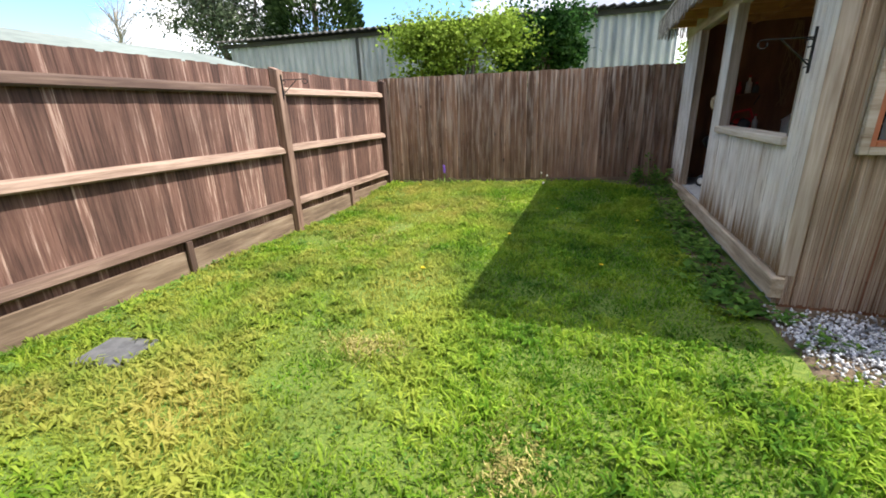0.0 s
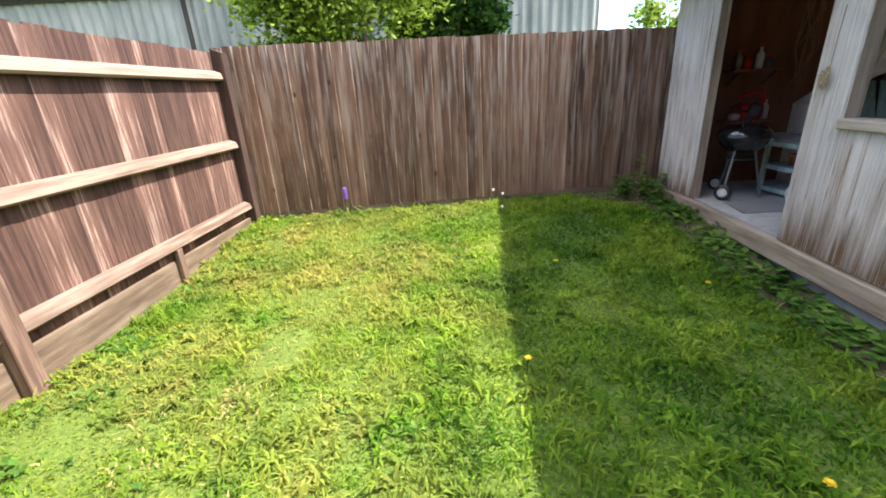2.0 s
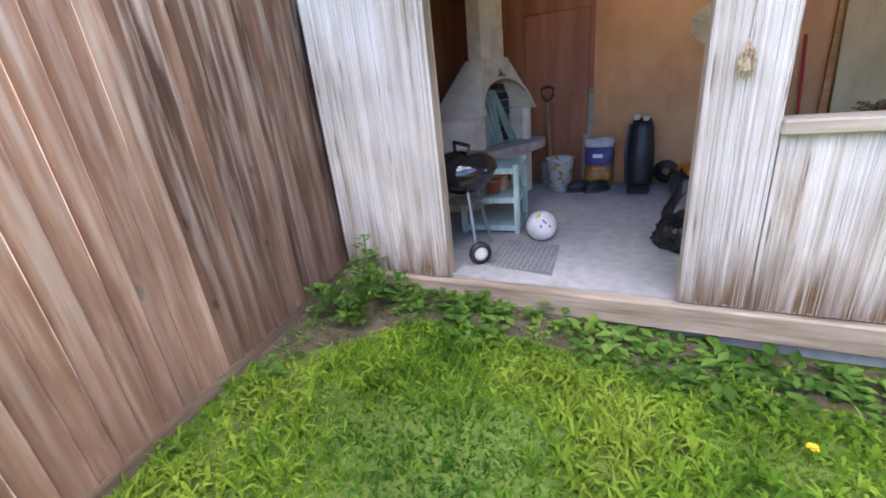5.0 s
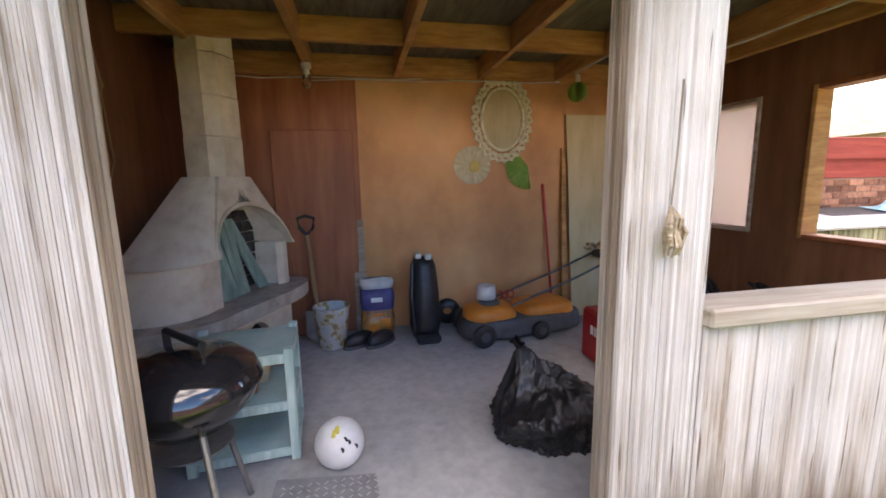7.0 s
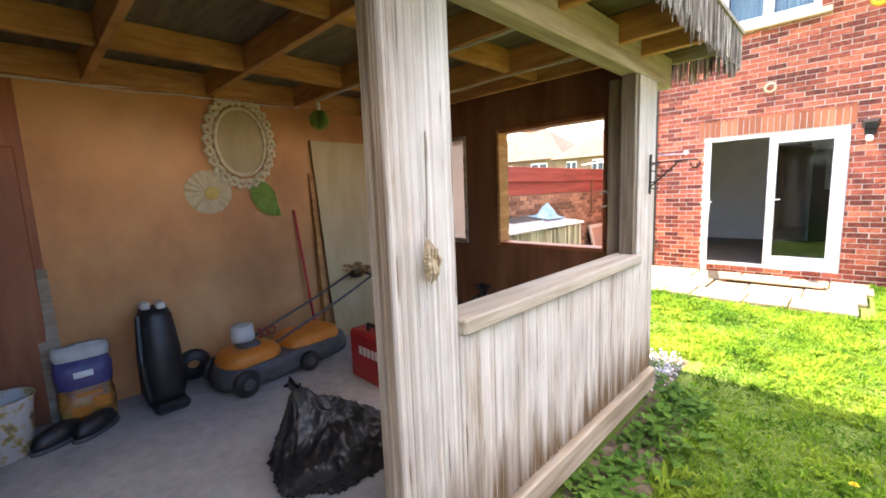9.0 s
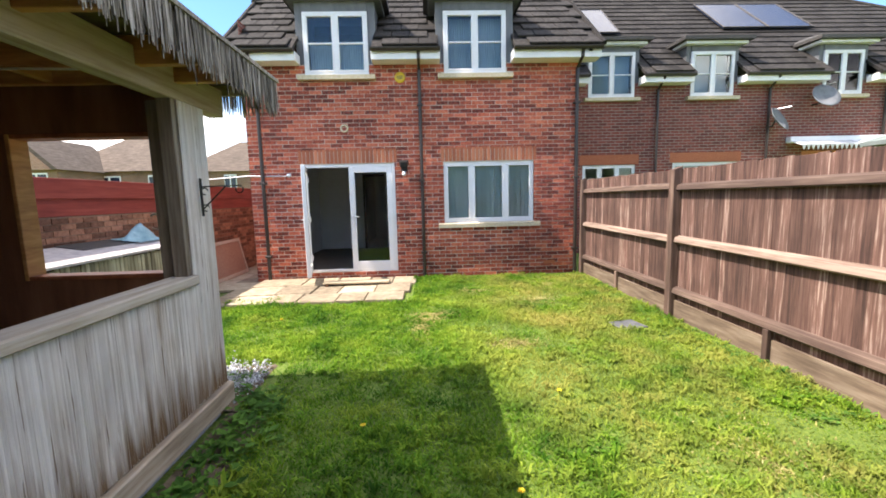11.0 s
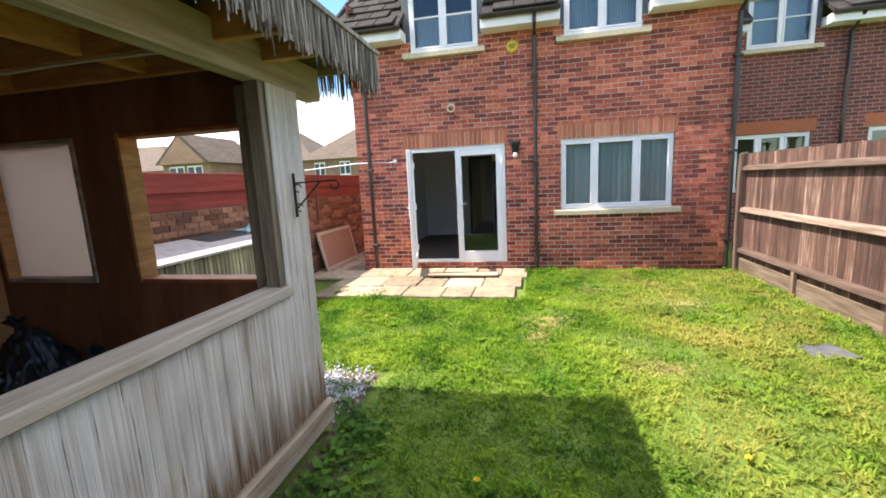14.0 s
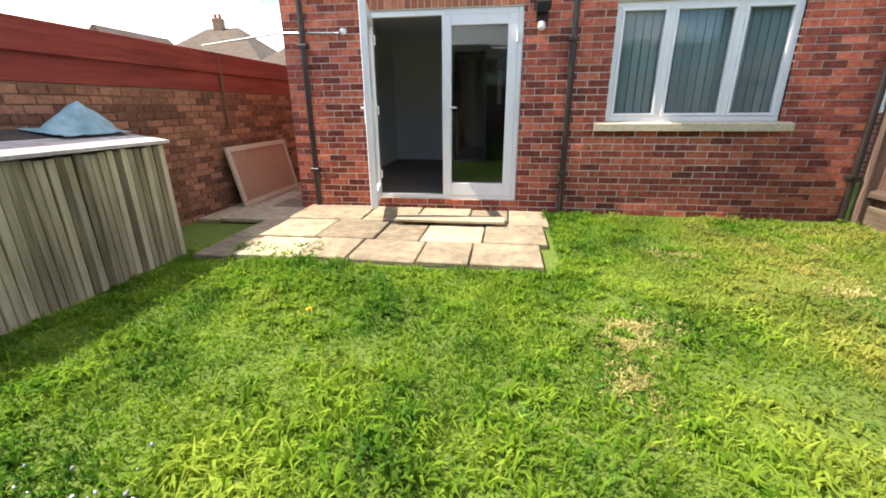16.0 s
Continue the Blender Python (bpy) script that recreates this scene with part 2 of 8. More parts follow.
gl.new(gmix.outputs["Result"], gmix2.inputs["A"])
gmix2.inputs["B"].default_value = (0.36, 0.27, 0.21, 1)
gl.new(gmix2.outputs["Result"], gn["Principled BSDF"].inputs["Base Color"])
REED = surf("weathered reed", [(0.36, 0.28, 0.21), (0.56, 0.50, 0.44), (0.63, 0.58, 0.53), (0.69, 0.655, 0.615)], (11, 11, 1.6), 0.9, 0.3, 0.2, 2.0, "island", 0.05, share=0.10, spread=(0.26, 0.62))
# brown splash stains on the lower reed, in ragged streaks
rn, rl = REED.node_tree.nodes, REED.node_tree.links
rgeo, rsep, rmap, rstain, rsum, rmask, rmixc = (rn.new("ShaderNode" + k) for k in ("NewGeometry", "SeparateXYZ", "Mapping", "TexNoise", "Math", "MapRange", "Mix"))
rmap.inputs["Scale"].default_value = (16, 16, 1.5)
rstain.inputs["Scale"].default_value, rstain.inputs["Detail"].default_value = 1.0, 6.0
rsum.operation, rsum.inputs[1].default_value = "MULTIPLY_ADD", 0.9
rmask.inputs["From Min"].default_value, rmask.inputs["From Max"].default_value = 0.98, 0.68
rmixc.data_type = "RGBA"
rmixc.inputs["B"].default_value = (0.20, 0.125, 0.07, 1)
rl.new(rgeo.outputs["Position"], rsep.inputs[0])
rl.new(rgeo.outputs["Position"], rmap.inputs["Vector"])
rl.new(rmap.outputs["Vector"], rstain.inputs["Vector"])
rl.new(rstain.outputs["Fac"], rsum.inputs[0])
rl.new(rsep.outputs["Z"], rsum.inputs[2])
rl.new(rsum.outputs[0], rmask.inputs["Value"])
rl.new(rmask.outputs["Result"], rmixc.inputs["Factor"])
rl.new([k for k in rn if k.type == "HUE_SAT"][0].outputs["Color"], rmixc.inputs["A"])
# short dark splits along the stems
rmap2, rcrack, rcut, rmix2 = (rn.new("ShaderNode" + k) for k in ("Mapping", "TexNoise", "MapRange", "Mix"))
rmap2.inputs["Scale"].default_value = (52, 52, 2.4)
rcrack.inputs["Scale"].default_value, rcrack.inputs["Detail"].default_value = 1.0, 3.0
rcut.inputs["From Min"].default_value, rcut.inputs["From Max"].default_value = 0.645, 0.70
rmix2.data_type = "RGBA"
rmix2.inputs["B"].default_value = (0.24, 0.185, 0.14, 1)
rl.new(rgeo.outputs["Position"], rmap2.inputs["Vector"])
rl.new(rmap2.outputs["Vector"], rcrack.inputs["Vector"])
rl.new(rcrack.outputs["Fac"], rcut.inputs["Value"])
rl.new(rcut.outputs["Result"], rmix2.inputs["Factor"])
rl.new(rmixc.outputs["Result"], rmix2.inputs["A"])
rl.new(rmix2.outputs["Result"], rn["Principled BSDF"].inputs["Base Color"])
REEDBASE = surf("reed backing", [(0.28, 0.22, 0.17), (0.42, 0.36, 0.30), (0.54, 0.49, 0.44)], (34, 34, 1.6), 0.9, 0.4, 0.2, 2.0)
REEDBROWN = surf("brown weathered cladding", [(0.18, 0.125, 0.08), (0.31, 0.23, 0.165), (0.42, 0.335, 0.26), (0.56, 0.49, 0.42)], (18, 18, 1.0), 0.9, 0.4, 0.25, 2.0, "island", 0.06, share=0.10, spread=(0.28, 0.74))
THATCH = surf("thatch fringe", [(0.10, 0.085, 0.066), (0.26, 0.23, 0.195), (0.44, 0.405, 0.36)], (30, 30, 4), 0.95, 0.3, 0.2, 3.0, "island", 0.35)
GREYWOOD = surf("weathered timber", [(0.24, 0.18, 0.12), (0.40, 0.34, 0.27), (0.52, 0.48, 0.42)], (3, 24, 24), 0.9, 0.4, 0.15, 1.5)
GREYWOODY = surf("weathered long timber", [(0.30, 0.235, 0.165), (0.44, 0.38, 0.305), (0.54, 0.50, 0.44)], (22, 1.4, 22), 0.9, 0.35, 0.15, 1.5)
GREYPOST = surf("weathered post", [(0.10, 0.075, 0.05), (0.22, 0.175, 0.13), (0.34, 0.29, 0.23)], (26, 26, 1.6), 0.9, 0.45, 0.15, 1.5)
PLINTH = surf("plinth board", [(0.20, 0.15, 0.10), (0.36, 0.29, 0.215), (0.48, 0.42, 0.34)], (22, 1.6, 22), 0.9, 0.4, 0.15, 2.0)
PLY = surf("stained plywood", [(0.52, 0.225, 0.085), (0.66, 0.325, 0.13), (0.72, 0.40, 0.185)], (5, 1.6, 1.1), 0.6, 0.06, 0.26, 1.3)
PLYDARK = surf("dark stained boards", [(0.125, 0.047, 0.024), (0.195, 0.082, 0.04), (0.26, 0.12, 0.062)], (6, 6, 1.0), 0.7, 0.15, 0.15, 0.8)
REDPLY = surf("red brown paint", [(0.25, 0.075, 0.032), (0.35, 0.115, 0.05), (0.43, 0.16, 0.072)], (9, 9, 1.2), 0.55, 0.1, 0.12, 1.2)
PINE = surf("joist pine", [(0.34, 0.15, 0.05), (0.48, 0.24, 0.085), (0.60, 0.33, 0.13)], (4, 4, 26), 0.7, 0.2, 0.15, 1.8)
FELT = surf("roof boarding", [(0.09, 0.07, 0.052), (0.15, 0.12, 0.09), (0.21, 0.17, 0.13)], (3, 20, 20), 0.9, 0.2)
CONCRETE = surf("concrete floor", [(0.34, 0.34, 0.335), (0.41, 0.41, 0.40), (0.47, 0.47, 0.46)], (14, 14, 14), 0.8, 0.2, 0.2, 1.1)


# ---- building helpers ----
class Shell:
    """Collects corners and faces of one mesh."""

    def __init__(self):
        self.v, self.f = [], []

    def add(self, vs, fs, m=None):
        k = len(self.v)
        self.v += [tuple(m @ Vector(p)) for p in vs] if m else [tuple(p) for p in vs]
        self.f += [tuple(k + i for i in f) for f in fs]
        return self

    def box(self, x0, x1, y0, y1, z0, z1, m=None):
        vs = [(x, y, z) for z in (z0, z1) for y in (y0, y1) for x in (x0, x1)]
        return self.add(vs, [(0, 2, 3, 1), (4, 5, 7, 6), (0, 1, 5, 4), (2, 6, 7, 3), (0, 4, 6, 2), (1, 3, 7, 5)], m)

    def cham(self, x0, x1, y0, y1, z0, z1, c=0.006, m=None):
        """A box with its edges taken off."""
        lo, hi = (x0, y0, z0), (x1, y1, z1)
        vs, at = [], {}
        for sx in (0, 1):
            for sy in (0, 1):
                for sz in (0, 1):
                    s = (sx, sy, sz)
                    for a in range(3):
                        at[s, a] = len(vs)
                        vs.append(tuple((hi[i] if s[i] else lo[i]) if i == a else ((hi[i] - c) if s[i] else (lo[i] + c)) for i in range(3)))
        fs = []
        for a in range(3):
            b, d = (a + 1) % 3, (a + 2) % 3
            for sa in (0, 1):
                loop = []
                for sb, sd in ((0, 0), (1, 0), (1, 1), (0, 1)):
                    s = [0, 0, 0]
                    s[a], s[b], s[d] = sa, sb, sd
                    loop.append(at[tuple(s), a])
                fs.append(tuple(loop if sa else loop[::-1]))
            for sb in (0, 1):
                for sd in (0, 1):
                    s0, s1 = [0, 0, 0], [0, 0, 0]
                    s0[b], s0[d], s1[b], s1[d], s1[a] = sb, sd, sb, sd, 1
                    loop = (at[tuple(s0), b], at[tuple(s1), b], at[tuple(s1), d], at[tuple(s0), d])
                    fs.append(loop if sb == sd else loop[::-1])
        for s in [(i, j, k) for i in (0, 1) for j in (0, 1) for k in (0, 1)]:
            fs.append((at[s, 0], at[s, 1], at[s, 2]) if sum(s) % 2 else (at[s, 2], at[s, 1], at[s, 0]))
        return self.add(vs, fs, m)

    def prism(self, pts, d, m=None):
        n, d = len(pts), Vector(d)
        vs = [Vector(p) for p in pts] + [Vector(p) + d for p in pts]
        fs = [tuple(range(n))[::-1], tuple(range(n, 2 * n))] + [(i, (i + 1) % n, n + (i + 1) % n, n + i) for i in range(n)]
        return self.add(vs, fs, m)

    def tube(self, pts, r, n=8, m=None):
        pts = [Vector(p) for p in pts]
        vs, fs = [], []
        for i, p in enumerate(pts):
            d = (pts[min(i + 1, len(pts) - 1)] - pts[max(i - 1, 0)]).normalized()
            u = d.cross(Vector((0, 0, 1)) if abs(d.z) < 0.9 else Vector((1, 0, 0))).normalized()
            w = d.cross(u)
            rr = r[i] if isinstance(r, (list, tuple)) else r
            vs += [p + u * rr * math.cos(a) + w * rr * math.sin(a) for a in [2 * math.pi * k / n for k in range(n)]]
        for i in range(len(pts) - 1):
            fs += [(i * n + k, i * n + (k + 1) % n, (i + 1) * n + (k + 1) % n, (i + 1) * n + k) for k in range(n)]
        fs += [tuple(range(n))[::-1], tuple(range((len(pts) - 1) * n, len(pts) * n))]
        return self.add(vs, fs, m)

    def lathe(self, prof, n=24, m=None):
        vs = [(r * math.cos(2 * math.pi * k / n), r * math.sin(2 * math.pi * k / n), z) for r, z in prof for k in range(n)]
        fs = [(i * n + k, i * n + (k + 1) % n, (i + 1) * n + (k + 1) % n, (i + 1) * n + k) for i in range(len(prof) - 1) for k in range(n)]
        return self.add(vs, fs, m)

    def mesh(self, name, material, origin=(0, 0, 0), smooth=False):
        me = bpy.data.meshes.new(name)
        o = Vector(origin)
        me.from_pydata([tuple(Vector(p) - o) for p in self.v], [], self.f)
        me.materials.append(material)
        if smooth:
            me.polygons.foreach_set("use_smooth", [True] * len(me.polygons))
        me.update()
        return me


ORIGIN = {}


def thing(name, at, label, category, group="", kind=""):
    ob = new(name)
    ob.location = at
    ob.empty_display_size = 0.1
    ORIGIN[ob] = Vector(at)
    return tagged(ob, label, category, group, kind)


def part(name, shell, material, parent, label="", smooth=False, kind=""):
    ob = new(name, shell.mesh(name, material, ORIGIN[parent], smooth))
    ob.parent = parent
    ORIGIN[ob] = ORIGIN[parent]
    return tagged(ob, label, kind=kind)


def solo(name, shell, material, label, category, at=None, smooth=False, group="", kind=""):
    at = Vector(at) if at else Vector((sum(p[0] for p in shell.v) / len(shell.v), sum(p[1] for p in shell.v) / len(shell.v), min(p[2] for p in shell.v)))
    ob = new(name, shell.mesh(name, material, at, smooth))
    ob.location = at
    ORIGIN[ob] = at
    return tagged(ob, label, category, group, kind)


def piece(name, me, m, parent):
    """One of many alike pieces on shared mesh data."""
    ob = new(name, me)
    ob.parent = parent
    ob.matrix_basis = Matrix.Translation(-ORIGIN[parent]) @ m
    return ob


def smooth_step(a, b, x):
    k = min(1.0, max(0.0, (x - a) / (b - a)))
    return k * k * (3 - 2 * k)


def ground_z(x, y):
    return 0.16 * smooth_step(5.2, 7.4, y) - 0.06 * smooth_step(2.3, 3.1, x) * smooth_step(3.0, 1.0, y) + 0.012 * noise.noise((x * 1.3, y * 1.3, 0.5))


rng = random.Random(7)

# ---- ground ----
g = Shell()
NX, NY, GX0, GX1, GY0, GY1 = 60, 84, -3.9, 4.0, -3.4, 8.4
for j in range(NY + 1):
    for i in range(NX + 1):
        x, y = GX0 + (GX1 - GX0) * i / NX, GY0 + (GY1 - GY0) * j / NY
        g.v.append((x, y, ground_z(x, y)))
for j in range(NY):
    for i in range(NX):
        a = j * (NX + 1) + i
        g.f.append((a, a + 1, a + NX + 2, a + NX + 1))
# the same sheet goes on, level, to the horizon
edge = [i for i in range(NX + 1)] + [j * (NX + 1) + NX for j in range(1, NY + 1)] + [NY * (NX + 1) + i for i in range(NX - 1, -1, -1)] + [j * (NX + 1) for j in range(NY - 1, 0, -1)]
ring = []
for i in edge:
    x, y, z = g.v[i]
    d = Vector((x, y - 2.2, 0)).normalized() * 900
    ring.append(len(g.v))
    g.v.append((d.x, d.y + 2.2, -0.2))
for k in range(len(edge)):
    k2 = (k + 1) % len(edge)
    g.f.append((edge[k], ring[k], ring[k2], edge[k2]))
ground = solo("ground", g, SOIL, "uneven garden lawn soil with dry patches", "ground", at=(0, 0, 0), smooth=True, kind="structure")

# ---- fences ----
def feather_board(width, height, thick):
    s = Shell()
    return s.prism([(0, 0, 0), (width, 0, 0), (width, thick - 0.004, 0), (width - 0.005, thick, 0), (0, 0.004, 0)], (0, 0, height))


def fence_run(name, label, a, b, base_a, base_b, top, board_side, wood, pitch, thick):
    """Boards from a to b. board_side: +1 sets them to the left of the way from a to b."""
    a, b = Vector((*a, 0)), Vector((*b, 0))
    d = (b - a).normalized()
    turn = math.degrees(math.atan2(d.y, d.x))
    fence = thing(name, (a.x, a.y, base_a), label, "fence")
    me = feather_board(pitch + 0.02, 1.0, thick).mesh("board", wood)
    count = int((b - a).length / pitch)
    for i in range(count):
        p = a + d * (pitch * i + rng.uniform(-0.006, 0.006))
        base = base_a + (base_b - base_a) * i / count
        h = top - base + rng.uniform(-0.008, 0.008)
        lean = rng.uniform(-0.55, 0.55)
        m = pose(p.x, p.y, base, 0, lean, turn + rng.uniform(-2.2, 2.2)) @ Matrix.Diagonal((1, board_side, h, 1))
        piece("board", me, m, fence)
    return fence


left_fence = fence_run("garden_fence", "weathered brown close-board fence showing rails and posts", (-3.66, -1.55), (-3.66, 7.13), 0.19, 0.19, 1.84, 1, FENCE, 0.078, 0.022)
for y0, y1 in ((-1.45, 1.45), (1.55, 4.45), (4.55, 7.04)):
    for z in (1.62, 0.985, 0.345):
        s = Shell()
        s.prism([(-3.655, y0, z - 0.045), (-3.655, y0, z + 0.045), (-3.60, y0, z + 0.022), (-3.585, y0, z - 0.03), (-3.60, y0, z - 0.045)], (0, y1 - y0, rng.uniform(-0.015, 0.015)))
        part("rail", s, RAIL, left_fence)
    s = Shell()
    s.cham(-3.655, -3.625, y0, y1, ground_z(-3.6, y0) - 0.04, 0.215, 0.004)
    part("gravel_board", s, GRAVELBOARD, left_fence)
    ym = (y0 + y1) / 2
    s = Shell()
    s.cham(-3.624, -3.58, ym - 0.03, ym + 0.03, -0.05, 0.31, 0.005)
    part("cleat", s, POST, left_fence)
for y in (-1.5, 1.5, 4.5, 7.06):
    s = Shell()
    s.cham(-3.66, -3.555, y - 0.05, y + 0.05, -0.1, 1.83, 0.006)
    s.prism([(-3.66, y - 0.05, 1.83), (-3.555, y - 0.05, 1.83), (-3.66, y - 0.05, 1.87)], (0, 0.1, 0))
    part("post", s, POST, left_fence)

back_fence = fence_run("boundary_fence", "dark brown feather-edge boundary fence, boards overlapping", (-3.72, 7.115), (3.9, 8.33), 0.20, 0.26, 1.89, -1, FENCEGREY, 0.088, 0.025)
s = Shell()
s.prism([(-3.7, 7.098, 0.05), (3.9, 8.308, 0.08), (3.9, 8.308, 0.24), (-3.7, 7.098, 0.225)], (0.002, 0.03, 0))
part("gravel_board", s, GRAVELBOARD, back_fence)

# wrought hanging bracket near the fence post
IRON = surf("black iron", [(0.02, 0.02, 0.022), (0.04, 0.038, 0.036)], (40, 40, 40), 0.5, 0.2, 0.1, metal=0.6)


def bracket(at, out, label):
    """A plant bracket: back plate, arm, brace and scroll ends. out: the way the arm points."""
    at, out = Vector(at), Vector(out).normalized()
    side = out.cross(Vector((0, 0, 1)))
    b = thing("hanging_bracket", at, label, "bracket")
    s = Shell()
    s.tube([at + out * 0.008 + Vector((0, 0, 0.125)), at + out * 0.008 - Vector((0, 0, 0.125))], 0.008, 6)
    part("back_bar", s, IRON, b)
    s = Shell()
    s.tube([at + Vector((0, 0, 0.07)), at + out * 0.26 + Vector((0, 0, 0.075))] + [at + out * (0.26 + 0.025 * math.sin(k)) + Vector((0, 0, 0.05 + 0.025 * math.cos(k))) for k in (0.4, 1.2, 2, 2.8, 3.6, 4.4, 5)], 0.005, 6)
    part("arm", s, IRON, b)
    s = Shell()
    s.tube([at - Vector((0, 0, 0.09)), at + out * 0.17 + Vector((0, 0, 0.07))], 0.005, 6)
    part("brace", s, IRON, b)
    for z in (0.04, -0.07):
        s = Shell()
        s.tube([at + out * (0.03 + 0.022 * math.cos(k)) + Vector((0, 0, z + 0.022 * math.sin(k))) for k in [0.5 * i for i in range(11)]], 0.004, 5)
        part("scroll", s, IRON, b)
    return b


bracket((-3.555, 4.5, 1.66), (1, 0.55, 0), "small rusty iron hook bracket on the fence post")

# ---- summerhouse ----
sh = thing("summerhouse", (2.2, 5.5, 0.1), "open timber garden summerhouse clad in weathered reed with thatched fringe", "summerhouse")
X0, X1, Y0, Y1, FL, WT = 0.96, 3.54, 3.5, 7.79, 0.24, 2.45
s = Shell()
s.box(X0 + 0.05, X1, Y0 + 0.05, Y1, -0.05, FL)
part("floor_slab", s, CONCRETE, sh, "grey dusty concrete floor slab")
s = Shell()
s.cham(X0 - 0.03, X0 + 0.048, Y0 - 0.03, Y1, 0.09, FL - 0.008, 0.008)
part("plinth", s, PLINTH, sh, "pale timber plinth board along the front")
s = Shell()
s.cham(X0 + 0.05, X1, Y0 + 0.014, Y0 + 0.048, -0.02, FL - 0.008, 0.008)
part("end_board", s, PLYDARK, sh)
part("back_wall", Shell().box(3.44, X1, Y0 + 0.1, 6.46, FL, WT), PLY, sh, "orange-brown stained plywood wall lining")
part("back_wall", Shell().box(3.442, X1, 6.46, Y1 - 0.07, FL, WT), REDPLY, sh, "red-brown stained plywood wall lining")
s = Shell()
s.box(X0 + 0.06, X1, Y1 - 0.07, Y1 - 0.01, FL, WT)
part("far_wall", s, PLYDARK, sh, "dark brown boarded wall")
# near wall with its two openings
WZ0, WZ1, WA, WB = 1.06, 2.04, (1.24, 2.2), (2.55, 3.38)
for a, b, c, d in ((X0 + 0.06, X1, FL, WZ0), (X0 + 0.06, X1, WZ1, WT), (X0 + 0.06, WA[0], WZ0, WZ1), (WA[1], WB[0], WZ0, WZ1), (WB[1], X1, WZ0, WZ1)):
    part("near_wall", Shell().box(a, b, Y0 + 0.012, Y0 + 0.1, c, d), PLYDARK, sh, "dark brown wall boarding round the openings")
for (a, b), wood in ((WA, REDPLY), (WB, GREYWOOD)):
    s = Shell()
    s.cham(a, a + 0.03, Y0 - 0.02, Y0 + 0.115, WZ0, WZ1, 0.004)
    # this jamb catches the light; its brightness is put in as paler pine colour
    part("window_jamb", Shell().cham(b - 0.03, b, Y0 - 0.02, Y0 + 0.115, WZ0, WZ1, 0.004), PINE, sh)
    s.cham(a + 0.03, b - 0.03, Y0 - 0.02, Y0 + 0.115, WZ0, WZ0 + 0.03, 0.004)
    s.cham(a + 0.03, b - 0.03, Y0 - 0.02, Y0 + 0.115, WZ1 - 0.03, WZ1, 0.004)
    part("window_frame", s, wood, sh)
for a, b, c, d in ((WA[0] - 0.045, WA[0], WZ0 - 0.045, WZ1 + 0.045), (WA[1], WA[1] + 0.045, WZ0 - 0.045, WZ1 + 0.045), (WA[0], WA[1], WZ0 - 0.045, WZ0), (WA[0], WA[1], WZ1, WZ1 + 0.045)):
    part("window_trim", Shell().cham(a, b, Y0 - 0.03, Y0 + 0.011, c, d, 0.004), GREYWOOD, sh)
FROST = glass("frosted sheet", (0.86, 0.76, 0.70), 0.25, 0.85)
s = Shell()
s.box(WB[0] + 0.03, WB[1] - 0.03, Y0 + 0.03, Y0 + 0.036, WZ0 + 0.03, WZ1 - 0.03)
part("plastic_pane", s, FROST, sh, "cloudy plastic window sheet").visible_shadow = False
# front: two solid panels, a half wall, the corner post and the header
DOOR0, DOOR1, PST0, WIN0 = 5.79, 7.02, 5.5, 3.82
for y0, y1, z0, z1, nm in ((DOOR1, Y1, FL, 2.2, "front_panel"), (PST0, DOOR0, FL, 2.2, "front_panel"), (WIN0 - 0.02, PST0, FL, 1.04, "half_wall"), (Y0, WIN0 - 0.02, FL, 2.2, "front_panel")):
    s = Shell()
    s.cham(X0 + 0.008, X0 + 0.1, y0 + 0.004, y1 - 0.004, z0, z1, 0.004)
    part(nm, s, REEDBASE, sh)
s = Shell()
s.cham(X0 + 0.1, X0 + 0.2, WIN0 - 0.16, WIN0 - 0.02, FL, 2.2, 0.006)
s.cham(X0 + 0.012, X0 + 0.1, WIN0 - 0.016, WIN0 + 0.03, 1.1, 2.2, 0.004)
part("corner_post", s, GREYPOST, sh, "rough grey-brown corner post")
s = Shell()
s.cham(X0 - 0.03, X0 + 0.13, WIN0 - 0.03, PST0 + 0.006, 1.04, 1.1, 0.008)
part("ledge", s, GREYWOODY, sh, "weathered grey timber ledge on the half wall")
s = Shell()
s.cham(X0 + 0.004, X0 + 0.11, Y0 - 0.3, Y1 + 0.2, 2.2, 2.4, 0.006)
part("header_beam", s, GREYWOODY, sh)
for y in (3.78, 4.12, 4.78, 5.45, 6.14, 6.79, 7.4):
    s = Shell()
    s.cham(0.64, X1 - 0.1, y - 0.023, y + 0.023, 2.30, 2.45, 0.004)
    part("rafter", s, PINE, sh)
for x in (2.68, 1.7):
    for y0, y1 in ((3.803, 4.097), (4.143, 4.757), (4.803, 5.427), (5.473, 6.117), (6.163, 6.767), (6.813, 7.717)):
        s = Shell()
        s.cham(x - 0.022, x + 0.022, y0, y1, 2.31, 2.45, 0.004)
        part("noggin", s, PINE, sh)
for y0, y1 in ((3.61, 3.757), (3.803, 4.097), (4.143, 4.757), (4.803, 5.427), (5.473, 6.117), (6.163, 6.767), (6.813, 7.717)):
    s = Shell()
    s.cham(3.39, 3.438, y0, y1, 2.29, 2.45, 0.004)
    part("wall_plate", s, PINE, sh)
s = Shell()
s.box(0.60, 3.72, 3.12, 8.0, 2.452, 2.475)
part("roof_deck", s, FELT, sh, "dark roof boarding")
s = Shell()
s.prism([(0.57, 3.09, 2.477), (0.57, 8.03, 2.477), (0.57, 8.03, 2.50), (0.57, 3.09, 2.50)], (3.18, 0, 0.0))
part("roof_cover", s, THATCH, sh, "weathered thatch mat roof covering")
s = Shell()
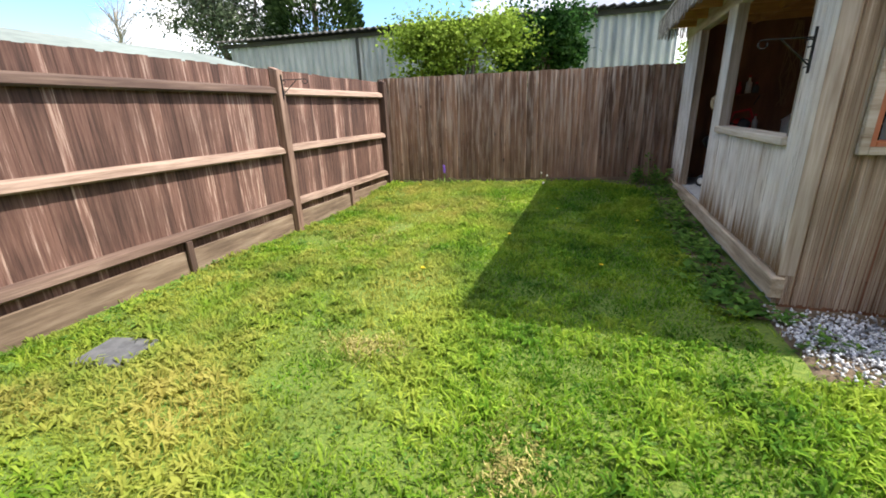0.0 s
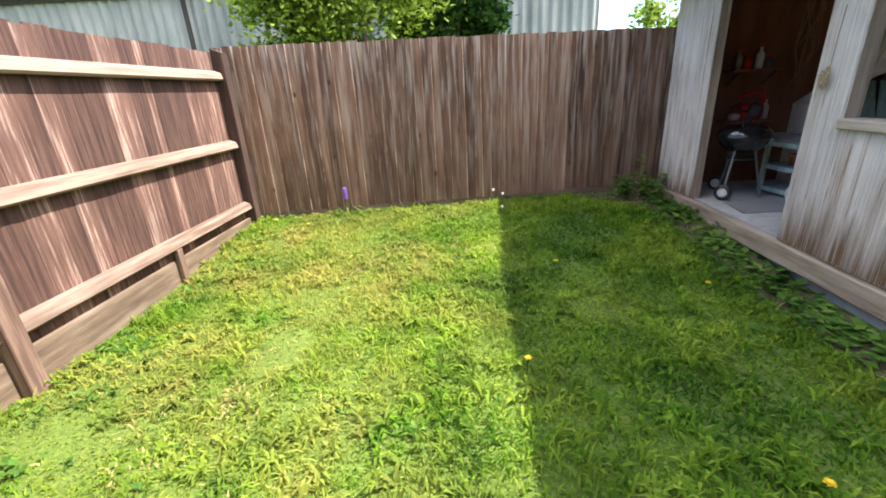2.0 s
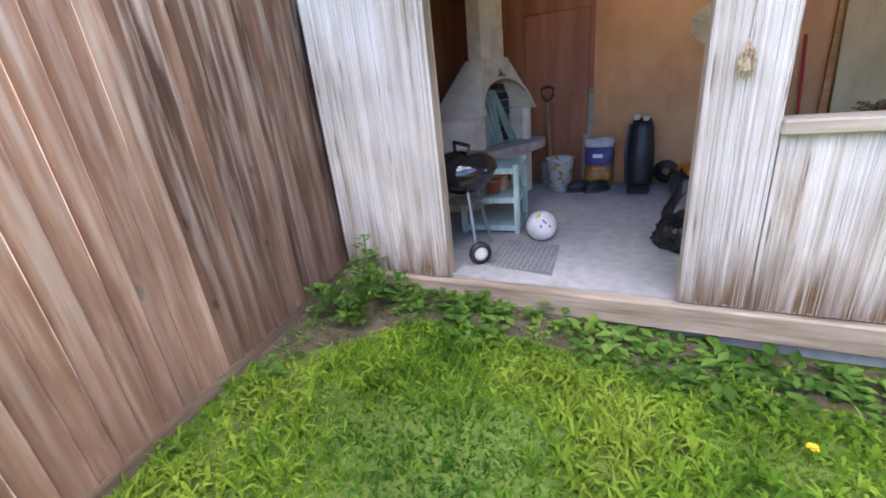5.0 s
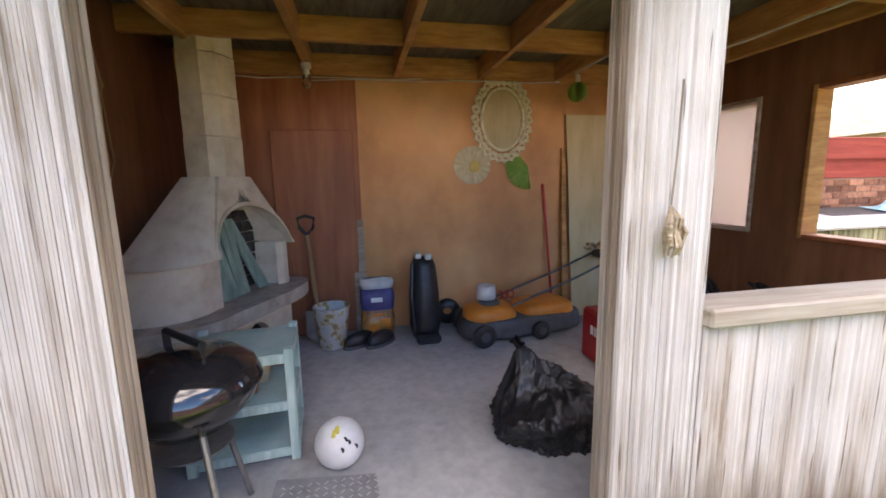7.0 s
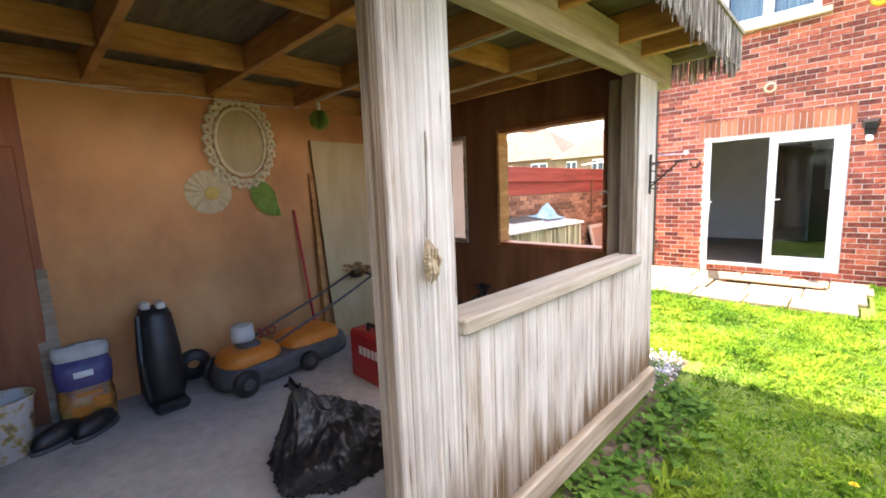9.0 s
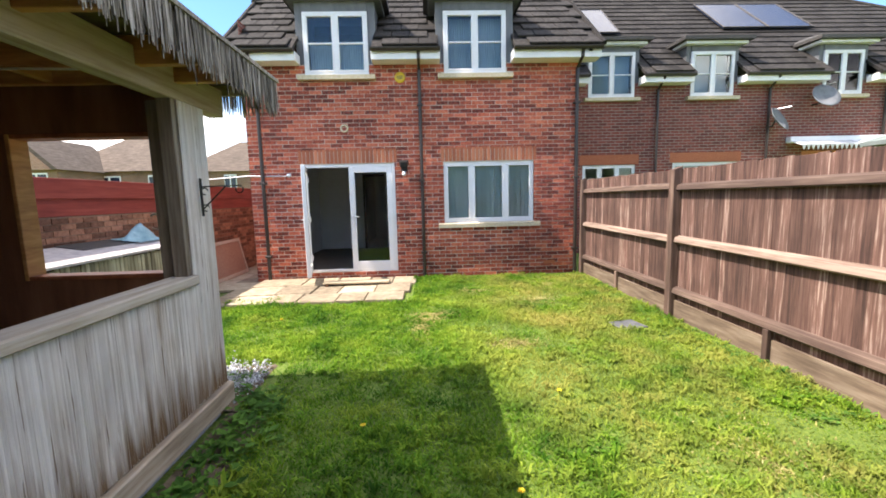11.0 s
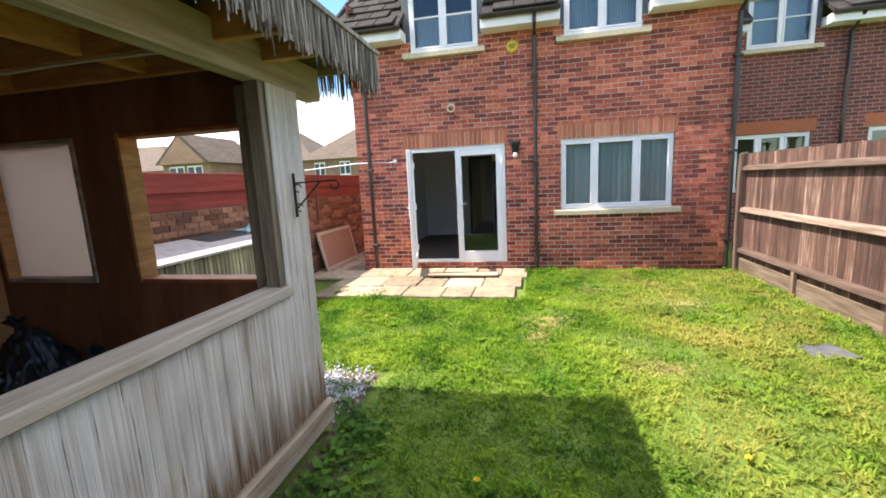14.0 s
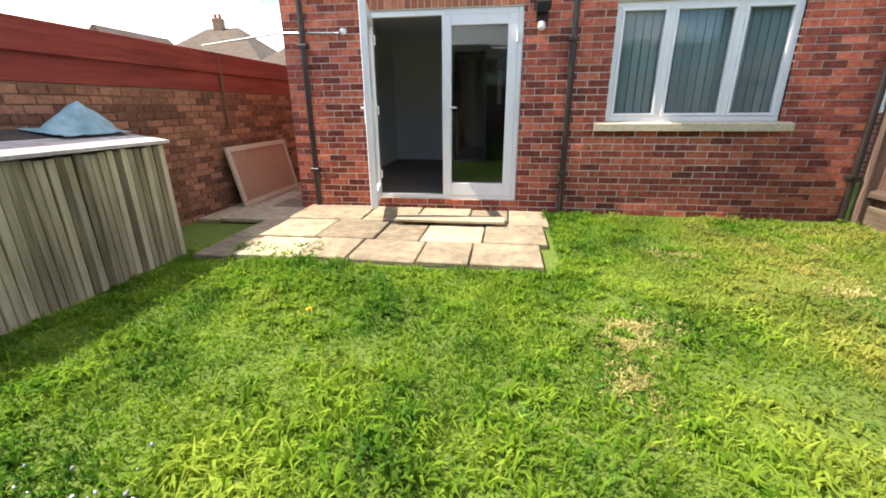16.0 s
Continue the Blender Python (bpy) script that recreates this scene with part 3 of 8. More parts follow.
s.cham(0.625, 0.65, 3.14, 7.93, 2.37, 2.45, 0.004)
s.cham(0.65, 3.7, 3.14, 3.165, 2.37, 2.45, 0.004)
part("fascia", s, GREYWOOD, sh)


def reeds(a, b, z0, z1, out, ragged, wmin=0.005, wmax=0.010, seed=1):
    """Upright reed stems side by side from a to b, standing proud by out."""
    r = random.Random(seed)
    s = Shell()
    a, b, out = Vector((*a, 0)), Vector((*b, 0)), Vector((*out, 0))
    d = (b - a).normalized()
    k, end = 0.0, (b - a).length
    while k < end - 0.004:
        w = min(r.uniform(wmin, wmax), end - k)
        if r.random() < 0.988:
            p0, p1 = a + d * k, a + d * (k + w * 0.97)
            pm = (p0 + p1) / 2 + out * (0.25 + 0.4 * r.random() ** 2)
            lo, hi = z0 + r.uniform(0, ragged), z1
            lean = d * r.uniform(-0.004, 0.004)
            base = out * 0.12
            vs = [p0 + base, pm, p1 + base]
            s.add([(*(v + lean).xy, lo) for v in vs] + [(*v.xy, hi) for v in vs], [(0, 1, 4, 3), (1, 2, 5, 4), (0, 3, 5, 2)])
        k += w
    return s


for i, (a, b, z0, z1, out) in enumerate((
        ((X0 + 0.008, DOOR1 + 0.004), (X0 + 0.008, Y1), FL, 2.2, (-0.012, 0)),
        ((X0 + 0.008, PST0 + 0.004), (X0 + 0.008, DOOR0 - 0.004), FL, 2.2, (-0.012, 0)),
        ((X0 + 0.008, WIN0 - 0.02), (X0 + 0.008, PST0), FL, 1.04, (-0.012, 0)),
        ((X0 + 0.008, Y0), (X0 + 0.008, WIN0 - 0.022), FL, 2.2, (-0.012, 0)),
        ((X0 + 0.012, DOOR0 - 0.004), (X0 + 0.098, DOOR0 - 0.004), FL, 2.2, (0, 0.008)),
        ((X0 + 0.012, DOOR1 + 0.004), (X0 + 0.098, DOOR1 + 0.004), FL, 2.2, (0, -0.008)),
        ((X0 + 0.01, Y0 + 0.012), (WA[0], Y0 + 0.012), 0.03, 2.42, (0, -0.012)),
        ((WA[0], Y0 + 0.012), (X1, Y0 + 0.012), 0.03, WZ0, (0, -0.012)),
        ((WA[1], Y0 + 0.012), (WB[0], Y0 + 0.012), WZ0, WZ1, (0, -0.012)),
        ((WA[0], Y0 + 0.012), (X1, Y0 + 0.012), WZ1, 2.42, (0, -0.012)))):
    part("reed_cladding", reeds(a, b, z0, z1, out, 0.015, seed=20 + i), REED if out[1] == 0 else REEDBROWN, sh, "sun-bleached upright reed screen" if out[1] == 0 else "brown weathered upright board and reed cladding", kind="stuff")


def fringe(a, b, top, drop, seed, step=0.006):
    """Ragged thatch hanging from the eave, three layers deep."""
    r = random.Random(seed)
    s = Shell()
    a, b = Vector(a), Vector(b)
    d = (b - a).normalized()
    side = Vector((-d.y, d.x, 0))
    n = int((b - a).length / step)
    for i in range(n):
        p = a + d * (i * step) + side * r.uniform(-0.015, 0.015)
        w, tuft = r.uniform(0.007, 0.016), 0.05 * noise.noise((i * 0.11, seed, 0))
        h = drop * r.uniform(0.78, 1.0) + 1.2 * tuft + (0.05 if r.random() < 0.05 else 0)
        q = p + d * r.uniform(-0.012, 0.012) + side * r.uniform(-0.01, 0.01) - Vector((0, 0, h))
        s.add([p, p + d * w, q + d * w * 0.6, q, p + d * w * 0.5 + side * 0.004, q + d * w * 0.4 + side * 0.003], [(0, 4, 5, 3), (4, 1, 2, 5)])
    return s


part("thatch_fringe", fringe((0.595, 3.1, 2.49), (0.595, 8.01, 2.49), 2.49, 0.25, 3, 0.0035), THATCH, sh, "ragged grey thatch fringe along the eave", kind="stuff")
part("thatch_fringe", fringe((0.595, 3.10, 2.49), (3.74, 3.10, 2.49), 2.49, 0.26, 5), THATCH, sh, kind="stuff")
part("thatch_fringe", fringe((0.595, 8.01, 2.49), (3.74, 8.01, 2.49), 2.49, 0.26, 6), THATCH, sh, kind="stuff")
bracket((X0 - 0.012, 3.66, 1.6), (-1, 0, 0), "black wrought-iron hanging-basket bracket on the summerhouse corner")

# ---- garden wall ----
REDPAINT = surf("red boards", [(0.15, 0.018, 0.012), (0.23, 0.032, 0.022), (0.30, 0.06, 0.04)], (3, 1.2, 18), 0.7, 0.2, 0.15, 0.9)
WALLBRICK = surf("garden brick", [(0.13, 0.055, 0.03), (0.22, 0.095, 0.055), (0.31, 0.15, 0.09)], (24, 24, 24), 0.9, 0.3, 0.2, 1.2, "island", 0.3)
MORTAR = surf("mortar", [(0.52, 0.45, 0.38), (0.65, 0.57, 0.49)], (30, 30, 30), 0.95, 0.3)
GWX = 3.86
wall_east = tagged(new("wall_east"), "brown brick garden wall topped with red painted boards", "wall", kind="structure")
ORIGIN[wall_east] = Vector((0, 0, 0))
s = Shell()
s.box(GWX + 0.012, GWX + 0.22, -9, 7.9, -0.2, 1.44)
part("wall_core", s, surf("dark mortar", [(0.18, 0.11, 0.075), (0.27, 0.18, 0.13)], (30, 30, 30), 0.95, 0.3), wall_east)
for k, (z0, z1, dx) in enumerate(((1.44, 1.66, 0.0), (1.655, 1.9, -0.03))):
    for y0, y1 in ((-9, -1.86), (-1.84, 7.9)):
        s = Shell()
        s.cham(GWX + dx, GWX + 0.2, y0, y1, z0, z1, 0.006)
        part("board", s, REDPAINT, wall_east)
s = Shell()
s.cham(GWX - 0.035, GWX + 0.01, -1.87, -1.83, 1.0, 1.9, 0.004)
part("joint_strip", s, PLYDARK, wall_east)


def brick_panel(parent, place, material, name_stuff, seed, skip, rows, cols, near):
    """Courses of brick. place(u, z): the matrix of a brick's middle; skip(u, z): true in openings; near(u, z): true for bricks of their own."""
    r = random.Random(seed)
    full = Shell().cham(-0.1075, 0.1075, -0.05, 0.0, -0.0325, 0.0325, 0.004).mesh("brick", material)
    rest, single = Shell(), 0
    for j in range(*rows):
        for i in range(*cols):
            u, z = (i + 0.5 * (j % 2)) * 0.225, (j + 0.5) * 0.075
            if skip(u, z):
                continue
            m = place(u + r.uniform(-0.002, 0.002), z + r.uniform(-0.002, 0.002)) @ Matrix.Translation((0, r.uniform(-0.002, 0.002), 0))
            if near(u, z) and single < 300:
                single += 1
                piece("brick", full, m, parent)
            else:
                rest.box(-0.1075, 0.1075, -0.05, 0.0, -0.0325, 0.0325, m)
    part(name_stuff, rest, material, parent, kind="stuff")


wb = surf("garden brick piece", [(0.13, 0.055, 0.03), (0.22, 0.095, 0.055), (0.31, 0.15, 0.09)], (24, 24, 24), 0.9, 0.3, 0.2, 1.2, "object", 0.3)
brick_panel(wall_east, lambda u, z: pose(GWX, u, z, 0, 0, 90), wb, "brick_rest", 3, lambda u, z: False, (-2, 19), (-26, 15), lambda u, z: -3.2 < u < 0.3)

# ---- the house ----
BRICK = surf("red brick", [(0.14, 0.032, 0.022), (0.29, 0.058, 0.034), (0.39, 0.092, 0.048), (0.46, 0.145, 0.08)], (22, 22, 22), 0.88, 0.35, 0.24, 1.1, "object", 0.30, share=0.28)
BRICKREST = surf("red brick courses", [(0.14, 0.032, 0.022), (0.29, 0.058, 0.034), (0.39, 0.092, 0.048), (0.46, 0.145, 0.08)], (22, 22, 22), 0.88, 0.35, 0.24, 1.1, "island", 0.30, share=0.28)
SOLDIER = surf("orange lintel brick", [(0.36, 0.10, 0.045), (0.44, 0.14, 0.065), (0.50, 0.19, 0.10)], (40, 40, 40), 0.85, 0.3, 0.1, 1.0, "object", 0.18)
PVC = surf("white plastic", [(0.76, 0.76, 0.76), (0.82, 0.82, 0.82)], (5, 5, 5), 0.35, 0.0, 0.04, 1.0)
STONE = surf("cast stone sill", [(0.44, 0.36, 0.23), (0.56, 0.47, 0.32), (0.62, 0.55, 0.41)], (30, 30, 30), 0.85, 0.2, 0.1, 2.0)
PIPE = surf("brown plastic pipe", [(0.022, 0.016, 0.013), (0.04, 0.03, 0.025)], (20, 20, 4), 0.4, 0.05)
TILE = surf("concrete roof tile", [(0.016, 0.014, 0.013), (0.028, 0.025, 0.023), (0.05, 0.045, 0.041)], (12, 12, 12), 0.85, 0.35, 0.2, 1.0, "object", 0.12, share=0.15)
TILEREST = surf("concrete roof tiles", [(0.016, 0.014, 0.013), (0.028, 0.025, 0.023), (0.05, 0.045, 0.041)], (12, 12, 12), 0.85, 0.35, 0.2, 1.0, "island", 0.12, share=0.15)
for mt in (TILE, TILEREST):
    mt.node_tree.nodes["Principled BSDF"].inputs["Specular IOR Level"].default_value = 0.2
LEAD = surf("grey lead cheek", [(0.10, 0.105, 0.11), (0.17, 0.175, 0.18)], (8, 8, 3), 0.6, 0.15)
PANE = glass("window glass", (0.80, 0.86, 0.86))
DARKTRIM = surf("dark roof edge", [(0.03, 0.027, 0.025), (0.06, 0.055, 0.05)], (10, 10, 10), 0.7, 0.1)
SOLAR = surf("solar glass", [(0.012, 0.018, 0.035), (0.03, 0.04, 0.07)], (3, 3, 3), 0.22, 0.0, 0.1)
BLIND = surf("blind fabric", [(0.68, 0.71, 0.69), (0.76, 0.78, 0.76)], (60, 60, 4), 0.9, 0.1, 0.05, 1.0, "object", 0.12)
ROOMWALL = surf("painted plaster", [(0.78, 0.78, 0.79), (0.84, 0.84, 0.85)], (4, 4, 4), 0.9, 0.05, 0.05, 0.7)
CARPET = surf("brown carpet", [(0.16, 0.125, 0.10), (0.25, 0.20, 0.165)], (90, 90, 90), 1.0, 0.4)
CURTAIN = surf("net curtain", [(0.55, 0.60, 0.66), (0.70, 0.74, 0.78)], (26, 26, 1.5), 0.9, 0.3, 0.05)
HY, HX0, HX1, HTOP = -1.6, -3.52, 2.78, 4.06
house = thing("house", (-0.4, -4.5, 0), "red brick two-storey house with tiled roof and two dormers", "house")
DOORX, DOORZ = (0.04, 1.79), (0.15, 2.24)
WINX, WINZ = (-2.66, -0.9), (1.07, 2.24)
D1, D2, DZ = (0.45, 1.63), (-2.12, -0.95), (3.87, 4.98)
holes = [(*DOORX, -1, DOORZ[1]), (*WINX, *WINZ), (*D1, DZ[0], 9), (*D2, DZ[0], 9)]
xs = sorted({HX0, HX1, *[h[0] for h in holes], *[h[1] for h in holes]})
zs = sorted({-0.3, HTOP, DOORZ[0], *[z for h in holes for z in h[2:4] if -0.3 < z < HTOP]})
s = Shell()
for x0, x1 in zip(xs, xs[1:]):
    for z0, z1 in zip(zs, zs[1:]):
        xm, zm = (x0 + x1) / 2, (z0 + z1) / 2
        if not any(h[0] < xm < h[1] and h[2] < zm < h[3] for h in holes) or (zm < DOORZ[0]):
            s.box(x0, x1, HY - 0.28, HY - 0.005, z0, z1)
s.box(HX0, HX0 + 0.25, -10.5, HY - 0.28, -0.3, HTOP)
s.box(HX1 - 0.25, HX1, -10.5, HY - 0.28, -0.3, HTOP)
s.box(HX0, HX1, -10.75, -10.5, -0.3, HTOP)
house_wall = part("wall", s, MORTAR, house, "red and dark mottled brick wall with pale mortar")
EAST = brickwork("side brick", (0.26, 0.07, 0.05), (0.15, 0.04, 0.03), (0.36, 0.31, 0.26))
s = Shell()
s.box(HX1 + 0.001, HX1 + 0.012, -10.5, HY - 0.002, -0.3, HTOP + 0.8)
s.prism([(HX1, -10.5, HTOP + 0.8), (HX1, HY - 0.3, HTOP), (HX1, -3.2, 5.6), (HX1, -8.5, 5.6)], (0.012, 0, 0))
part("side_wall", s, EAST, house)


def in_hole(u, z):
    if u < HX0 + 0.105 or u > HX1 - 0.105 or z > HTOP - 0.04:
        return True
    for x0, x1, z0, z1 in holes:
        if x0 - 0.1 < u < x1 + 0.1 and z0 - 0.03 < z < z1 + 0.03 and z > DOORZ[0]:
            return True
    for x0, x1, z0 in ((DOORX[0] - 0.05, DOORX[1] + 0.08, DOORZ[1]), (WINX[0] - 0.05, WINX[1] + 0.05, WINZ[1])):
        if x0 - 0.1 < u < x1 + 0.1 and z0 - 0.02 < z < z0 + 0.26:
            return True
    return False


s = Shell()
for (x0, x1) in ((DOORX[0] - 0.05, DOORX[1] + 0.08), (WINX[0] - 0.05, WINX[1] + 0.05)):
    n = round((x1 - x0) / 0.075)
    for i in range(n):
        me = Shell().cham(0.005, (x1 - x0) / n - 0.005, -0.05, 0.002, 0.0, 0.26, 0.004).mesh("lintel_brick", SOLDIER) if i == 0 else me
        piece("lintel_brick", me, pose(x0 + (x1 - x0) * i / n, HY, DOORZ[1] + 0.012), house_wall)
# half bricks that close the ends of the courses at the openings and corners
ends = Shell()
for j in range(-2, 54):
    z = (j + 0.5) * 0.075
    row = [(i + 0.5 * (j % 2)) * 0.225 for i in range(-17, 14)]
    spans = [(u - 0.1075, u + 0.1075) for u in row if not in_hole(u, z)]
    stops = [HX0, HX1] + [v for x0, x1, z0, z1 in holes if z0 < z < z1 and z > DOORZ[0] for v in (x0, x1)]
    for x0, x1, z0 in ((DOORX[0] - 0.05, DOORX[1] + 0.08, DOORZ[1]), (WINX[0] - 0.05, WINX[1] + 0.05, WINZ[1])):
        stops += [x0, x1] if z0 < z < z0 + 0.28 else []
    for v in stops:
        right = [a for a, b in spans if a >= v - 0.001]
        left = [b for a, b in spans if b <= v + 0.001]
        if right and 0.03 < min(right) - v < 0.21:
            ends.box(v, min(right) - 0.01, HY - 0.05, HY, z - 0.0325, z + 0.0325)
        if left and 0.03 < v - max(left) < 0.21:
            ends.box(max(left) + 0.01, v, HY - 0.05, HY, z - 0.0325, z + 0.0325)
part("cut_brick", ends, BRICKREST, house_wall, kind="stuff")
brick_panel(house_wall, lambda u, z: pose(u, HY, z), BRICK, "brick_rest", 11, in_hole, (-2, 54), (-17, 14), lambda u, z: z < 1.75 and u > -2.3)
bpy.data.objects["brick_rest.001"].data.materials[0] = BRICKREST
bpy.data.objects["brick_rest"].data.materials[0] = WALLBRICK


def window(name, parent, x0, x1, z0, z1, y, lights, sill=True, label="white plastic casement window", back=None, bars=False):
    """A casement window whose outer face lies at y, in equal or given lights. Returns it."""
    w = tagged(new(name), label)
    w.parent, ORIGIN[w] = parent, ORIGIN[parent]
    s = Shell()
    f, d = 0.055, 0.07
    for a, b, c, e in ((x0, x1, z0, z0 + f), (x0, x1, z1 - f, z1), (x0, x0 + f, z0 + f, z1 - f), (x1 - f, x1, z0 + f, z1 - f)):
        s.cham(a, b, y - d, y, c, e, 0.006)
    edges = [x0 + (x1 - x0) * k for k in lights]
    for e in edges:
        s.cham(e - f * 0.6, e + f * 0.6, y - d, y - 0.002, z0 + f, z1 - f, 0.006)
    part("window_frame", s, PVC, w)
    cuts = [x0 + f * 0.4] + edges + [x1 - f * 0.4]
    for a, b in zip(cuts, cuts[1:]):
        s = Shell()
        a2, b2 = a + f * 0.6, b - f * 0.6
        for p, q, c, e in ((a2, b2, z0 + f, z0 + f + 0.03), (a2, b2, z1 - f - 0.03, z1 - f), (a2, a2 + 0.03, z0 + f + 0.03, z1 - f - 0.03), (b2 - 0.03, b2, z0 + f + 0.03, z1 - f - 0.03)):
            s.cham(p, q, y - d + 0.01, y + 0.008, c, e, 0.004)
        if bars:
            s.cham(a2 + 0.03, b2 - 0.03, y - d + 0.02, y + 0.002, (z0 + z1) / 2 - 0.012, (z0 + z1) / 2 + 0.012, 0.003)
        part("sash", s, PVC, w)
        s = Shell()
        s.box(a2 + 0.03, b2 - 0.03, y - d + 0.03, y - d + 0.036, z0 + f + 0.03, z1 - f - 0.03)
        part("pane", s, PANE, w).visible_shadow = False
    if sill:
        s = Shell()
        s.prism([(x0 - 0.12, y + 0.10, z0 - 0.10), (x0 - 0.12, y - 0.1, z0 - 0.10), (x0 - 0.12, y - 0.1, z0 - 0.005), (x0 - 0.12, y + 0.03, z0 - 0.005), (x0 - 0.12, y + 0.10, z0 - 0.025)], (x1 - x0 + 0.24, 0, 0))
        part("sill", s, STONE, w, "buff cast-stone sill")
    return w


kitchen = window("window", house, *WINX, *WINZ, HY - 0.03, (0.315, 0.69), label="three-light white plastic window with vertical blinds")
for i in range(19):
    me = Shell().box(-0.042, 0.042, -0.001, 0.001, 0, 1.06).mesh("blind_slat", BLIND) if i == 0 else me
    piece("blind_slat", me, pose(WINX[0] + 0.1 + i * 0.087, HY - 0.135, WINZ[0] + 0.06, 0, 0, 6 + rng.uniform(-4, 4)), kitchen)
for (a, b) in (D1, D2):
    w = window("window", house, a, b, *DZ, HY + 0.02, (0.5,), label="white two-light dormer window with net curtain", bars=True)
    s = Shell()
    for i in range(24):
        x, h = a + 0.06 + (b - a - 0.12) * i / 24, (b - a - 0.12) / 24
        s.prism([(x, HY - 0.22, DZ[0]), (x + h / 2, HY - 0.19, DZ[0]), (x + h, HY - 0.22, DZ[0]), (x + h / 2, HY - 0.192, DZ[0])], (0, 0, 0.66 if a > 0 else 1.05))
    part("curtain", s, CURTAIN, w)

# French door: frame, fixed leaf, open leaf
door = tagged(new("french_door"), "white plastic French door, one leaf open outward")
door.parent, ORIGIN[door] = house, ORIGIN[house]
DY = HY - 0.02
s = Shell()
for a, b, c, e in ((DOORX[0], DOORX[0] + 0.06, DOORZ[0], DOORZ[1]), (DOORX[1] - 0.06, DOORX[1], DOORZ[0], DOORZ[1]), (DOORX[0] + 0.06, DOORX[1] - 0.06, DOORZ[1] - 0.06, DOORZ[1]), (DOORX[0] + 0.06, DOORX[1] - 0.06, DOORZ[0], DOORZ[0] + 0.05)):
    s.cham(a, b, DY - 0.07, DY, c, e, 0.006)
part("door_frame", s, PVC, door)


def leaf(m, hinge_at_left):
    """A glazed leaf 0.83 m wide, built at its hinge, x to its free side."""
    lf = tagged(new("door_leaf"))
    lf.parent, ORIGIN[lf] = door, ORIGIN[house]
    W, z0, z1 = 0.83, DOORZ[0] + 0.05, DOORZ[1] - 0.06
    s = Shell()
    for a, b, c, e in ((0, 0.105, z0, z1), (W - 0.105, W, z0, z1), (0.105, W - 0.105, z1 - 0.105, z1), (0.105, W - 0.105, z0, z0 + 0.15)):
        s.cham(a, b, -0.035, 0.035, c, e, 0.006, m)
    part("stile", s, PVC, lf)
    s = Shell().box(0.105, W - 0.105, -0.004, 0.004, z0 + 0.15, z1 - 0.105, m)
    part("pane", s, PANE, lf).visible_shadow = False
    for side in (1, -1):
        s = Shell()
        s.cham(W - 0.066, W - 0.036, min(0.034 * side, 0.046 * side), max(0.034 * side, 0.046 * side), 1.08, 1.3, 0.003, m)
        s.tube([(W - 0.05, 0.04 * side, 1.23), (W - 0.05, 0.075 * side, 1.23), (W - 0.17, 0.078 * side, 1.225)], 0.009, 8, m)
        part("handle", s, PVC, lf)
    for z in (0.45, 1.2, 1.95):
        s = Shell().tube([(0.0, 0.045, z - 0.05), (0.0, 0.045, z + 0.05)], 0.012, 8, m)
        part("hinge", s, PVC, lf)


leaf(pose(DOORX[0] + 0.06, DY - 0.03, 0), True)
leaf(pose(DOORX[1] - 0.05, DY + 0.03, 0, 0, 0, 103), False)
# the room behind the door
s = Shell()
s.box(-0.35, HX1 - 0.26, -5.6, HY - 0.29, 0.0, 0.15)
part("room_floor", s, CARPET, house)
s = Shell()
s.box(-0.35, HX1 - 0.26, -5.6, HY - 0.29, 2.5, 2.6)
part("room_ceiling", s, ROOMWALL, house)
for a, b, c, d, e, g in ((-0.45, -0.351, -5.6, HY - 0.29, 0.15, 2.5), (HX1 - 0.262, HX1 - 0.255, -5.6, HY - 0.29, 0.15, 2.5), (-0.45, 0.64, -5.7, -5.6, 0.15, 2.5), (1.2, HX1 - 0.26, -5.7, -5.6, 0.15, 2.5), (0.64, 1.2, -5.7, -5.6, 2.2, 2.5)):
    part("room_wall", Shell().box(a, b, c, d, e, g), ROOMWALL, house, "pale grey painted room wall")
s = Shell()
s.box(-0.45, HX1 - 0.26, -9.0, -8.9, 0.1, 2.6)
s.box(1.35, 1.4, -8.9, -5.7, 0.1, 2.6)
s.box(-0.5, -0.45, -8.9, -5.7, 0.1, 2.6)
s.box(-0.45, 1.35, -8.9, -5.7, 2.5, 2.6)
s.box(-0.45, 1.35, -8.9, -5.7, 0.05, 0.15)
part("hall_wall", s, ROOMWALL, house)
# dark inner door folded back beside the doorway, with two tall lights
inner_door = tagged(new("inner_door"), "dark brown inner door with two narrow lights, pale reflection painted in")
inner_door.parent, ORIGIN[inner_door] = house, ORIGIN[house]
DARKDOOR = surf("dark door stain", [(0.012, 0.009, 0.007), (0.026, 0.019, 0.015)], (26, 26, 2), 0.35, 0.1)
# opaque pale panes: the light wall they reflect is put into the colour
LIGHTGLASS = surf("pane with painted reflection", [(0.50, 0.53, 0.50), (0.62, 0.65, 0.62)], (20, 20, 20), 0.3, 0.1)
for a, b, e, g in ((-0.14, 0.06, 0.16, 2.12), (0.15, 0.30, 0.16, 2.12), (0.39, 0.60, 0.16, 2.12), (0.06, 0.15, 0.16, 1.28), (0.30, 0.39, 0.16, 1.28), (0.06, 0.15, 1.92, 2.12), (0.30, 0.39, 1.92, 2.12)):
    part("panel", Shell().box(a, b, -5.58, -5.54, e, g), DARKDOOR, inner_door)
for a in (0.06, 0.30):
    part("pane", Shell().box(a, a + 0.09, -5.57, -5.555, 1.28, 1.92), LIGHTGLASS, inner_door)
